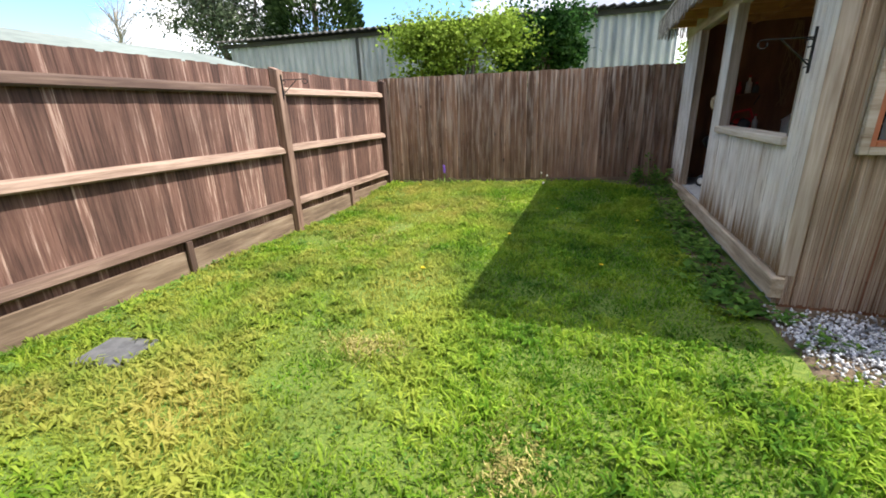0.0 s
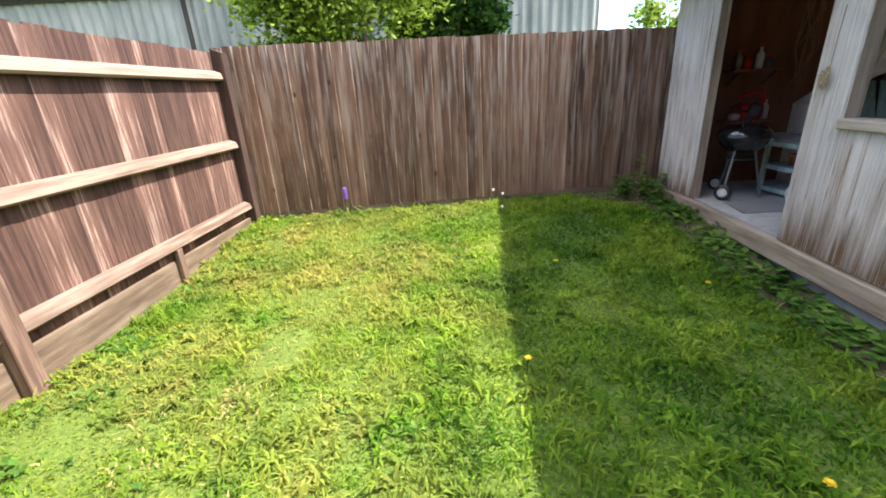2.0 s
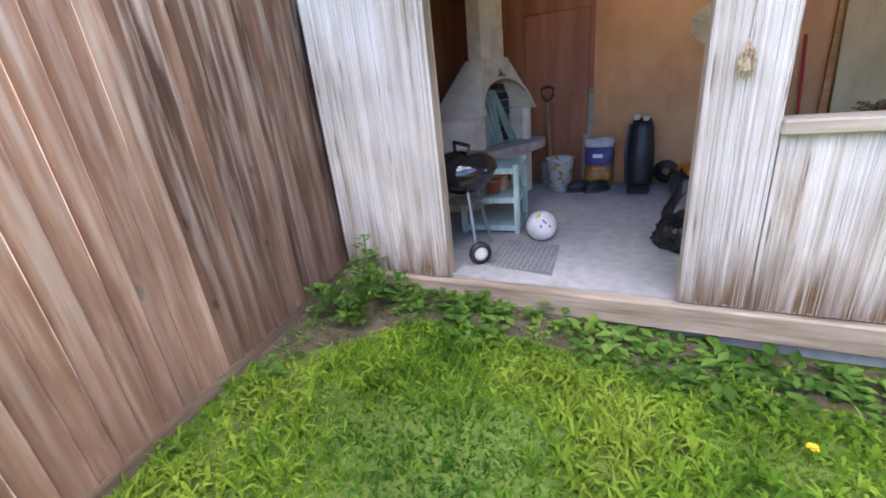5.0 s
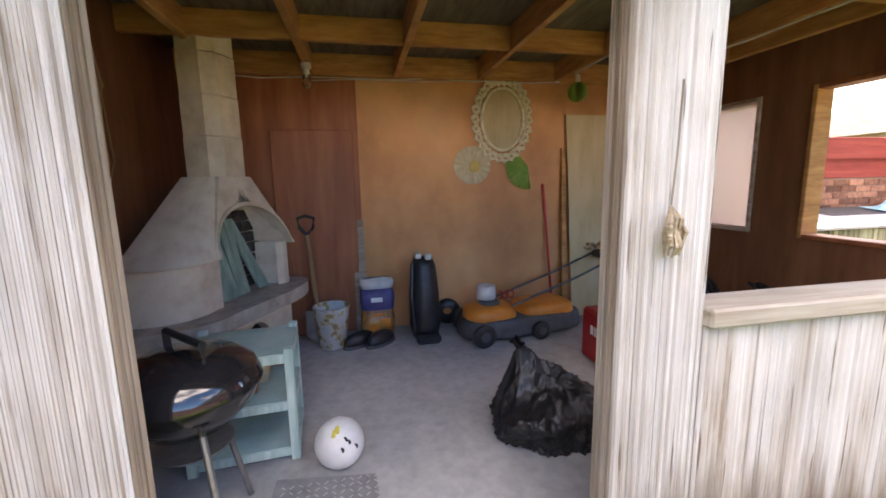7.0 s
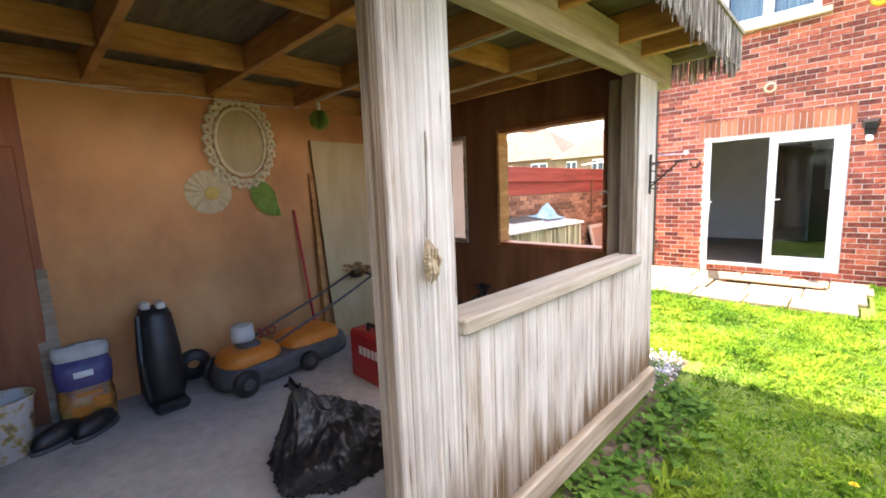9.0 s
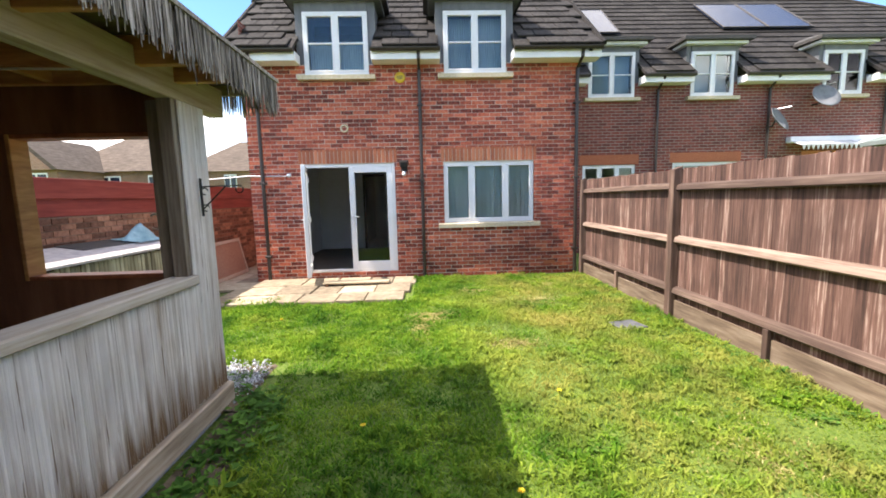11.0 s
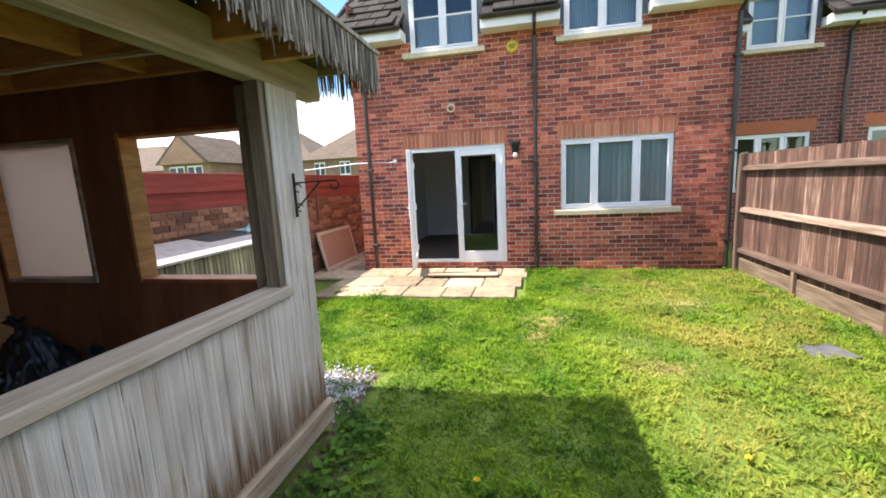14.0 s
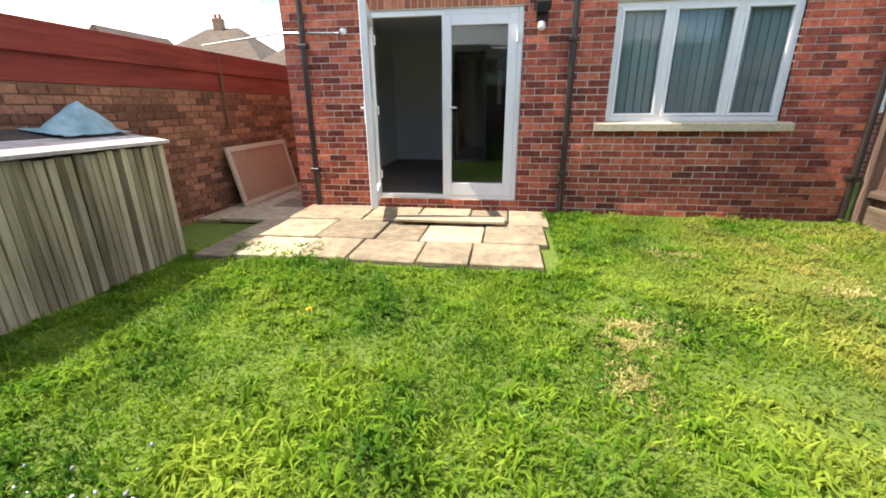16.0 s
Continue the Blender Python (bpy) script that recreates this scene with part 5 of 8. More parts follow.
DISH = surf("grey dish paint", [(0.12, 0.125, 0.13), (0.18, 0.185, 0.19)], (9, 9, 9), 0.6, 0.05)
for x, z, face in ((-9.5, 3.3, 30), (-10.7, 3.85, -5)):
    dish = thing("satellite_dish", (x, NY_, z), "grey satellite dish on the terrace wall", "satellite dish", "dishes on the terrace")
    m = pose(x, NY_ + 0.32, z, -62, 0, face)
    part("reflector", Shell().lathe([(0.0, 0.0), (0.12, 0.01), (0.24, 0.04), (0.33, 0.085), (0.33, 0.095), (0.24, 0.05), (0.0, 0.01)], 24, m), DISH, dish, smooth=True)
    part("arm", Shell().tube([m @ Vector((0, -0.3, 0.05)), m @ Vector((0, -0.12, 0.4))], 0.012, 6), METAL, dish)
    part("mount", Shell().tube([(x, NY_, z - 0.12), (x, NY_ + 0.2, z - 0.12), (x, NY_ + 0.28, z)], 0.02, 6), IRON, dish)
awn = thing("awning", (-11.6, NY_, 2.7), "folded pale striped awning over a patio door", "awning")
part("cassette", Shell().cham(-13.3, -10.05, NY_, NY_ + 0.18, 2.76, 2.92, 0.02), PVC, awn)
s = Shell()
for i in range(26):
    x = -13.3 + i * 0.125
    s.prism([(x, NY_ + 0.18, 2.78), (x + 0.12, NY_ + 0.18, 2.78), (x + 0.12, NY_ + 0.5, 2.66), (x, NY_ + 0.5, 2.66)], (0, 0, 0.02))
    s.prism([(x, NY_ + 0.5, 2.68), (x + 0.12, NY_ + 0.5, 2.68), (x + 0.06, NY_ + 0.5, 2.54)], (0, 0.008, 0))
part("canopy", s, surf("awning cloth", [(0.55, 0.54, 0.52), (0.66, 0.65, 0.63)], (9, 9, 9), 0.9, 0.1, rnd="island", amount=0.25), awn)

# ---- beyond the fences ----
SHEET = surf("corrugated sheet", [(0.26, 0.28, 0.28), (0.38, 0.40, 0.40), (0.50, 0.51, 0.50)], (3, 3, 0.7), 0.6, 0.1, 0.12, 0.4, metal=0.3)
GREENROOF = surf("pale green felt", [(0.13, 0.16, 0.145), (0.19, 0.22, 0.20)], (6, 6, 6), 0.9, 0.15)


def corrugated(p, q, z0, z1, pitch=0.2, depth=0.03):
    """A sheet wall from p to q with upright waves."""
    p, q = Vector((*p, 0)), Vector((*q, 0))
    d = (q - p).normalized()
    nrm = Vector((d.y, -d.x, 0))
    n = int((q - p).length / pitch * 6)
    s = Shell()
    for i in range(n + 1):
        w = p + (q - p) * i / n + nrm * depth * math.sin(2 * math.pi * i / 6)
        s.v += [(w.x, w.y, z0), (w.x, w.y, z1)]
    s.f += [(2 * i, 2 * i + 2, 2 * i + 3, 2 * i + 1) for i in range(n)]
    return s


barn = thing("metal_shed", (-4.5, 13, 0), "long grey corrugated-metal shed behind the fence", "shed")
BA, BB = (-10.9, 11.45), (1.45, 12.35)
part("front_wall", corrugated(BA, BB, -0.2, 3.45), SHEET, barn)
part("side_wall", corrugated(BA, (-11.5, 18.5), -0.2, 3.45), SHEET, barn)
part("side_wall", corrugated(BB, (0.9, 18.9), -0.2, 3.45), SHEET, barn)
part("back_wall", corrugated((-11.5, 18.5), (0.9, 18.9), -0.2, 3.45), SHEET, barn)
s = Shell()
n = 180
for i in range(n + 1):
    k = i / n
    x, y = BA[0] - 0.3 + (BB[0] - BA[0] + 0.5) * k, BA[1] - 0.3 + (BB[1] - BA[1]) * k
    z = 3.52 + 0.03 * math.sin(i * math.pi / 1.5)
    s.v += [(x, y, z), (x, y, z + 0.03), (x - 0.5, y + 7.4, z + 1.0)]
for i in range(n):
    s.f += [(3 * i, 3 * i + 3, 3 * i + 4, 3 * i + 1), (3 * i + 1, 3 * i + 4, 3 * i + 5, 3 * i + 2)]
part("roof", s, surf("dark roof sheet", [(0.06, 0.055, 0.05), (0.12, 0.11, 0.10)], (4, 4, 4), 0.8, 0.2), barn)
part("eave_beam", Shell().prism([(BA[0] - 0.2, BA[1] - 0.08, 3.38), (BB[0] + 0.1, BB[1] - 0.08, 3.38), (BB[0] + 0.1, BB[1] - 0.08, 3.48), (BA[0] - 0.2, BA[1] - 0.08, 3.48)], (0, 0.05, 0)), DARKTRIM, barn)
part("joint_strip", Shell().box(-6.68, -6.6, 11.68, 11.72, 0, 3.4), DARKTRIM, barn)
hut = thing("garden_hut", (-6.2, 4, 0), "neighbour's garden hut with pale green felt roof", "shed")
part("body", Shell().box(-7.2, -5.2, 2.5, 5.8, -0.1, 1.98), FENCE, hut)
part("roof", Shell().prism([(-7.4, 2.3, 1.98), (-5.05, 2.3, 1.98), (-5.05, 2.3, 2.02), (-6.2, 2.3, 2.34), (-7.4, 2.3, 2.02)], (0, 3.8, 0)), GREENROOF, hut)
canopy = thing("garden_canopy", (-7.4, 2.6, 0), "black framed garden canopy over the fence", "canopy")
for x, y in ((-7.9, 1.0), (-7.3, 1.0), (-7.9, 2.05), (-7.3, 2.05)):
    part("pole", Shell().tube([(x, y, -0.1), (x, y, 2.3)], 0.03, 8), IRON, canopy)
part("top_cover", Shell().cham(-8.0, -7.2, 0.9, 2.15, 2.3, 2.38, 0.02), IRON, canopy)

# houses beyond the wall
TAN = surf("tan roof tiles", [(0.065, 0.047, 0.034), (0.10, 0.073, 0.054), (0.14, 0.105, 0.08)], (2, 2, 9), 0.9, 0.3, 0.15, 0.5)
TANBRICK = brickwork("tan brick", (0.27, 0.15, 0.095), (0.21, 0.11, 0.07), (0.30, 0.25, 0.2))


def far_house(x, y, w, d, eave, ridge, turn, label, wins, chimney=True, gable=False):
    h = thing("house", (x, y, 0), label, "house", "houses beyond the garden wall")
    m = pose(x, y, 0, 0, 0, turn)
    part("wall", Shell().box(-w / 2, w / 2, -d / 2, d / 2, -0.3, eave, m), TANBRICK, h)
    s = Shell()
    o = 0.4
    if gable:
        s.prism([(-w / 2 - o, d / 2 + o, eave), (w / 2 + o, d / 2 + o, eave), (0, d / 2 + o, ridge)], (0, -d - 2 * o, 0), m)
        part("gable", Shell().prism([(-w / 2, d / 2 + o + 0.02, eave - 0.02), (w / 2, d / 2 + o + 0.02, eave - 0.02), (0, d / 2 + o + 0.02, ridge - 0.3)], (0, 0.03, 0), m), TANBRICK, h)
    else:
        c = [(-w / 2 - o, d / 2 + o, eave), (w / 2 + o, d / 2 + o, eave), (w / 2 + o, -d / 2 - o, eave), (-w / 2 - o, -d / 2 - o, eave), (-w / 2 + d / 2, 0, ridge), (w / 2 - d / 2, 0, ridge)]
        s.add(c, [(0, 1, 5, 4), (1, 2, 5), (2, 3, 4, 5), (3, 0, 4), (0, 3, 2, 1)], m)
    part("roof", s, TAN, h)
    if chimney:
        ch = part("chimney", Shell().cham(-0.4, 0.4, -0.3, 0.3, ridge - 0.6, ridge + 0.75, 0.03, m @ Matrix.Translation((0.3, 0, 0))), TANBRICK, h)
        for k in (-0.2, 0.2):
            part("chimney_pot", Shell().lathe([(0.0, 1.1), (0.1, 1.1), (0.13, 0.75)], 10, m @ Matrix.Translation((0.3 + k, 0, ridge))), SOLDIER, ch)
    for wx, wz, ww, wh in wins:
        wd = tagged(new("window"))
        wd.parent, ORIGIN[wd] = h, ORIGIN[h]
        part("window_frame", Shell().cham(wx - ww / 2, wx + ww / 2, d / 2, d / 2 + 0.06, wz, wz + wh, 0.02, m), PVC, wd)
        for k in (-0.25, 0.25):
            part("pane", Shell().box(wx + k * ww - ww * 0.2, wx + k * ww + ww * 0.2, d / 2 + 0.05, d / 2 + 0.068, wz + 0.12, wz + wh - 0.12, m), SOLAR, wd)


far_house(24.5, -33, 11, 8, 4.3, 7.7, 0, "tan brick house with hipped brown tiled roof and chimney", [(-3, 2.75, 1.8, 1.2), (1, 2.75, 1.8, 1.2), (3.8, 2.75, 1.2, 1.2)])
far_house(28.2, -27.6, 4.6, 6, 4.2, 6.7, 0, "tan brick gabled house end with white windows", [(-0.9, 2.7, 1.5, 1.3), (0.9, 2.7, 1.5, 1.3)], chimney=False, gable=True)
far_house(15.5, -32, 8.0, 7, 4.1, 6.9, 0, "brown brick house with hipped tiled roof", [(-2.6, 2.65, 1.3, 1.2), (0, 2.65, 1.0, 1.2), (2.4, 2.65, 1.0, 1.2)], chimney=False)
far_house(38, -31, 11, 8, 3.9, 6.7, 0, "dark roofed house beyond the garden wall", [(-2, 2.4, 1.5, 1.2)], chimney=False)

# ---- things in the summerhouse ----
CAST = surf("cast concrete", [(0.60, 0.51, 0.385), (0.72, 0.635, 0.505), (0.79, 0.715, 0.59)], (9, 9, 9), 0.9, 0.12, 0.14, 2.2)
SOOT = surf("sooty firebrick", [(0.015, 0.014, 0.013), (0.05, 0.045, 0.04), (0.13, 0.12, 0.11)], (14, 14, 14), 0.95, 0.4)
GREENPAINT = surf("flaked green paint", [(0.26, 0.40, 0.35), (0.42, 0.57, 0.51), (0.62, 0.70, 0.65)], (22, 22, 3), 0.75, 0.3, 0.15, 3.0)
PLANKGREEN = surf("worn green plank", [(0.15, 0.27, 0.22), (0.25, 0.39, 0.33), (0.40, 0.51, 0.45)], (22, 22, 3), 0.8, 0.3, 0.18, 3.0)
LOG = surf("split logs", [(0.20, 0.10, 0.04), (0.36, 0.20, 0.09), (0.46, 0.29, 0.15)], (9, 9, 9), 0.9, 0.4)
BLACKPL = surf("black plastic", [(0.012, 0.012, 0.013), (0.03, 0.03, 0.032)], (12, 12, 12), 0.42, 0.15)
ENAMEL = surf("black enamel", [(0.010, 0.010, 0.012), (0.018, 0.018, 0.02)], (5, 5, 5), 0.12, 0.0, coat=0.5)
WHITEPL = surf("dirty white plastic", [(0.55, 0.54, 0.50), (0.72, 0.71, 0.68)], (14, 14, 14), 0.5, 0.1, 0.15, 6.0)
ORANGE = surf("orange plastic", [(0.68, 0.20, 0.025), (0.80, 0.28, 0.04)], (14, 14, 14), 0.45, 0.05, 0.12, 5.0)
GREYPL = surf("dark grey plastic", [(0.06, 0.06, 0.065), (0.11, 0.11, 0.115)], (14, 14, 14), 0.55, 0.1, 0.15, 5.0)
RED = surf("red plastic", [(0.42, 0.015, 0.02), (0.52, 0.025, 0.03)], (10, 10, 10), 0.4, 0.05)
WHITE = surf("white print", [(0.78, 0.78, 0.78), (0.82, 0.82, 0.82)], (5, 5, 5), 0.5, 0.0)
MDF = surf("beige fibreboard", [(0.46, 0.36, 0.19), (0.55, 0.44, 0.25), (0.61, 0.50, 0.31)], (8, 8, 2), 0.85, 0.05)
CREAM = surf("cream painted frame", [(0.62, 0.53, 0.33), (0.76, 0.69, 0.48), (0.82, 0.77, 0.58)], (30, 30, 30), 0.6, 0.3)
PAPER = surf("cream paper", [(0.58, 0.48, 0.28), (0.68, 0.60, 0.42)], (20, 20, 20), 0.9, 0.1)
LIMEPAPER = surf("green tissue paper", [(0.17, 0.31, 0.05), (0.27, 0.42, 0.10)], (20, 20, 20), 0.9, 0.1)
ASHWOOD = surf("worn handle wood", [(0.26, 0.15, 0.07), (0.38, 0.24, 0.13)], (30, 30, 3), 0.7, 0.2)
GALV = surf("dull steel", [(0.25, 0.25, 0.25), (0.38, 0.38, 0.38)], (14, 14, 14), 0.4, 0.1, metal=0.85)

# masonry barbecue in the corner: base with log arch, shelf, firebox, hood and chimney blocks
FA, FB, FC, FD = (Vector(p) for p in ((2.25, 7.71, 0), (2.50, 7.305, 0), (3.13, 7.01, 0), (3.27, 7.71, 0)))
fp = thing("masonry_barbecue", (2.85, 7.3, FL), "pale cast-concrete masonry barbecue with arched hood and chimney", "barbecue")
fdir = (FC - FB).normalized()
fin = Vector((-fdir.y, fdir.x, 0))


def at_front(u, w, z):
    return FB + fdir * u + fin * w + Vector((0, 0, z))


FLEN = (FC - FB).length


def weld(s):
    """Join corners that meet, so that the blocks make one cast piece."""
    seen, back_to, keep = {}, [], []
    for p in s.v:
        key = tuple(round(c, 4) for c in p)
        if key not in seen:
            seen[key] = len(keep)
            keep.append(p)
        back_to.append(seen[key])
    s.v, s.f = keep, [tuple(back_to[i] for i in f) for f in s.f]
    s.f = [f for f in s.f if len(set(f)) == len(f)]
    return s


def arch_face(u0, u1, z0, z1, a0, a1, spring, rise, w, depth):
    """An upright slab with an arched opening, as blocks along the arch."""
    s = Shell()
    for p, q in ((u0, a0), (a1, u1)):
        s.prism([at_front(p, w, z0), at_front(q, w, z0), at_front(q, w, spring), at_front(p, w, spring)], fin * depth)
        s.prism([at_front(p, w, spring), at_front(q, w, spring), at_front(q, w, z1), at_front(p, w, z1)], fin * depth)
    n = 14
    for i in range(n):
        k0, k1 = i / n, (i + 1) / n
        h0, h1 = spring + rise * math.sin(math.pi * k0), spring + rise * math.sin(math.pi * k1)
        x0, x1 = a0 + (a1 - a0) * k0, a0 + (a1 - a0) * k1
        s.prism([at_front(x0, w, h0), at_front(x1, w, h1), at_front(x1, w, z1), at_front(x0, w, z1)], fin * depth)
    return weld(s)


def bend(a, c, b, n=10):
    """A rounded corner from a to b, pulled towards c."""
    a, c, b = Vector(a), Vector(c), Vector(b)
    return [a * (1 - k) ** 2 + c * 2 * k * (1 - k) + b * k * k for k in [i / n for i in range(n + 1)]]


AXIS = Vector((2.83, 7.42, 0))


def curtain_wall(low, high, thick):
    """A thin wall between a lower and an upper line, thickened towards the chimney's axis."""
    s = Shell()
    n = len(low)
    for line in (low, high):
        for p in line:
            d = Vector((AXIS.x - p.x, AXIS.y - p.y, 0)).normalized() * thick
            s.v += [tuple(p), tuple(p + d)]
    for i in range(n - 1):
        a, b, c, d = 2 * i, 2 * i + 2, 2 * n + 2 * i, 2 * n + 2 * i + 2
        s.f += [(a, b, d, c), (a + 1, c + 1, d + 1, b + 1)]
        for q in ((a, a + 1, b + 1, b), (c, d, d + 1, c + 1)):
            s.add([s.v[j] for j in q], [(0, 1, 2, 3)])
    for i in (0, n - 1):
        s.add([s.v[j] for j in (2 * i, 2 * i + 1, 2 * n + 2 * i + 1, 2 * n + 2 * i)], [(0, 1, 2, 3)])
    return s


def upright(line, z0, z1, thick):
    return curtain_wall([p + Vector((0, 0, z0)) for p in line], [p + Vector((0, 0, z1)) for p in line], thick)


ROUND = bend(FA, (2.20, 7.36, 0), FB)
part("base", arch_face(0.0, FLEN, FL, 0.68, 0.10, 0.53, 0.36, 0.22, 0.0, 0.07), CAST, fp)
part("base_side", upright(ROUND, FL, 0.68, 0.07), CAST, fp, smooth=True)
part("base_side", upright([FC, FD], FL, 0.68, 0.07), CAST, fp)
part("base_back", Shell().prism([at_front(0.06, 0.2, FL), at_front(0.60, 0.2, FL), at_front(0.60, 0.2, 0.68), at_front(0.06, 0.2, 0.68)], fin * 0.03), SOOT, fp)
s = Shell()
rim = bend((2.12, 7.715, 0), (2.06, 7.26, 0), FB + Vector((-0.10, -0.13, 0)), 8) + bend((FB + FC) / 2 - fin * 0.17, FC - fin * 0.20 - fdir * 0.05, FC + Vector((0.10, -0.12, 0)), 6) + bend(FC + Vector((0.16, -0.06, 0)), (3.36, 7.1, 0), (3.36, 7.715, 0), 5)
s.prism([p + Vector((0, 0, 0.68)) for p in rim], (0, 0, 0.085))
part("shelf", s, surf("stained concrete shelf", [(0.34, 0.29, 0.24), (0.48, 0.43, 0.37), (0.60, 0.54, 0.46)], (9, 9, 9), 0.9, 0.35), fp)
part("firebox_wall", upright(ROUND + [FB + fdir * 0.045], 0.766, 1.07, 0.05), CAST, fp, smooth=True)
part("firebox_wall", upright([FC - fdir * 0.05, FC, FD], 0.766, 1.07, 0.05), CAST, fp)
firebrick = Shell().cham(-0.095, 0.095, 0, 0.03, 0, 0.07, 0.005).mesh("firebrick", SOOT)
fturn = math.degrees(math.atan2(fdir.y, fdir.x))
for j in range(7):
    for i in range(3):
        p = at_front(0.12 + 0.198 * i + (0.07 if j % 2 else 0), 0.2, 0.77 + 0.078 * j)
        piece("firebrick", firebrick, pose(p.x, p.y, p.z, 0, 0, fturn), fp)
# hood: sloped sides, the front with its arch left open
CHX, CHY = 2.83, 7.34
CW = 0.135
lo = [FB - fdir * 0.03 - fin * 0.04 + Vector((0, 0, 1.06)), FC + fdir * 0.05 - fin * 0.04 + Vector((0, 0, 1.06))]
hi = [Vector((CHX, CHY, 1.53)) + fdir * a - fin * CW for a in (-CW, CW)]
HB, HT, HH, ARCH = (lo[1] - lo[0]).length, 2 * CW, 0.47, 0.62
n = 20
inner, outer = [], []
for k in range(n + 1):
    a = math.pi * (1 - k / n)
    v = ARCH * math.sin(a)
    inner.append((0.5 + 0.435 * HB * math.cos(a) / (HB + (HT - HB) * v), v))
    outer.append((0.0, k / 5.0) if k < 5 else (1.0, (n - k) / 5.0) if k > n - 5 else ((k - 5) / (n - 10.0), 1.0))


def hood_at(u, v):
    a, b = lo[0] + (lo[1] - lo[0]) * u, hi[0] + (hi[1] - hi[0]) * u
    return a + (b - a) * v


s = Shell()
for k in range(n):
    q = [hood_at(*outer[k]), hood_at(*inner[k]), hood_at(*inner[k + 1]), hood_at(*outer[k + 1])]
    s.prism(q, fin * 0.035)
left_low = [p + Vector((-0.03, -0.03, 1.06)) for p in ROUND[:-1]] + [lo[0]]
left_high = [Vector((CHX, CHY, 1.53)) - fdir * CW + fin * (CW - 2 * CW * i / (len(left_low) - 1)) for i in range(len(left_low))]
part("hood_side", curtain_wall(left_low, left_high, 0.03), CAST, fp, smooth=True)
part("hood_side", curtain_wall([lo[1], FD + Vector((0.04, 0, 1.06))], [hi[1], hi[1] + fin * 2 * CW], 0.03), CAST, fp)
part("hood", weld(s), CAST, fp, "pale arched hood sooted above the opening")
s = Shell()
for k in range(n):
    q = [hood_at(*inner[k]) - fin * 0.012, hood_at(*inner[k + 1]) - fin * 0.012]
    s.prism([q[0], q[1], q[1] + fin * 0.05, q[0] + fin * 0.05], (0, 0, 0.022))
part("arch_rim", weld(s), CAST, fp)
s = Shell()
sr = random.Random(19)
for k in range(46):
    u = 0.5 + sr.gauss(0, 0.09)
    v, h, w = 0.625 - 0.5 * (u - 0.5) ** 2, sr.uniform(0.03, 0.26) * math.exp(-((u - 0.5) / 0.13) ** 2) + 0.02, sr.uniform(0.005, 0.012)
    s.prism([hood_at(u - w, v) - fin * 0.002, hood_at(u + w, v) - fin * 0.002, hood_at(u + sr.uniform(-0.01, 0.01), v + h) - fin * 0.002], fin * (0.0008 + 0.00001 * k))
part("soot_mark", s, surf("faded soot", [(0.07, 0.06, 0.05), (0.16, 0.14, 0.115), (0.30, 0.265, 0.22)], (30, 30, 12), 0.95, 0.0), fp, "black soot streaks above the arch", kind="stuff")
cm = Matrix.Translation((CHX, CHY, 0)) @ Matrix.Rotation(math.atan2(fdir.y, fdir.x), 4, "Z")
for i in range(4):
    z0 = 1.53 + 0.235 * i
    w, c = 0.142 - 0.002 * i, 0.06
    ring = [cm @ Vector((x, y, z0)) for x, y in ((-w + c, -w), (w - c, -w), (w, -w + c), (w, w - c), (w - c, w), (-w + c, w), (-w, w - c), (-w, -w + c))]
    part("chimney_block", Shell().prism(ring, (0, 0, 0.231)), CAST, fp)
for i in range(7):
    u = 0.13 + 0.05 * i
    a, b = at_front(u + 0.1 * (i > 4), 0.05 + 0.02 * i / 7, 0.775), at_front(u - 0.05 + rng.uniform(-0.04, 0.04), 0.15 + 0.004 * i, 1.26)
    d = fdir * 0.026
    st = Shell().prism([a - d, a + d, b + d, b - d], fin * 0.018)
    solo("green_plank", st, PLANKGREEN, "flaking green-painted plank stacked in the barbecue firebox", "plank", group="planks in the firebox")
for i in range(9):
    u, w, z = 0.16 + 0.075 * (i % 5), 0.02 + 0.01 * (i % 3), FL + 0.045 + 0.075 * (i // 5)
    st = Shell().tube([at_front(u, w, z), at_front(u + rng.uniform(-0.03, 0.03), w + 0.15, z + 0.01)], [0.036, 0.034], 7)
    solo("log", st, LOG, "split firewood log under the masonry barbecue", "log", group="logs under the barbecue")

# kettle barbecue
kb = thing("kettle_barbecue", (1.42, 7.05, FL), "black kettle barbecue on three metal legs with wheels", "barbecue")
km = pose(1.40, 7.06, 0.16) @ Matrix.Diagonal((0.79, 0.79, 0.79, 1))
part("bowl", Shell().lathe([(0.06, 0.64), (0.17, 0.68), (0.25, 0.76), (0.285, 0.84), (0.285, 0.85), (0.275, 0.85), (0.24, 0.77), (0.0, 0.66)], 32, km), ENAMEL, kb, smooth=True)
part("lid", Shell().lathe([(0.292, 0.84), (0.292, 0.855), (0.265, 0.915), (0.20, 0.965), (0.10, 0.99), (0.0, 0.997)], 32, km), ENAMEL, kb, smooth=True)
part("lid_handle", Shell().tube([(1.31, 6.97, 0.90), (1.31, 6.97, 0.99), (1.48, 7.14, 0.99), (1.48, 7.14, 0.90)], 0.013, 8), BLACKPL, kb)
part("vent_disc", Shell().lathe([(0.0, 0.012), (0.04, 0.01), (0.045, 0.0)], 14, pose(1.45, 6.94, 0.905, 40, 0, 20)), GALV, kb)
for x, y in ((1.22, 6.93), (1.60, 6.96), (1.39, 7.30)):
    part("leg", Shell().tube([(1.39 + (x - 1.39) * 0.5, 7.07 + (y - 7.07) * 0.5, 0.72), (x, y, FL + (0.07 if x < 1.3 else 0.0))], 0.012, 8), GALV, kb)
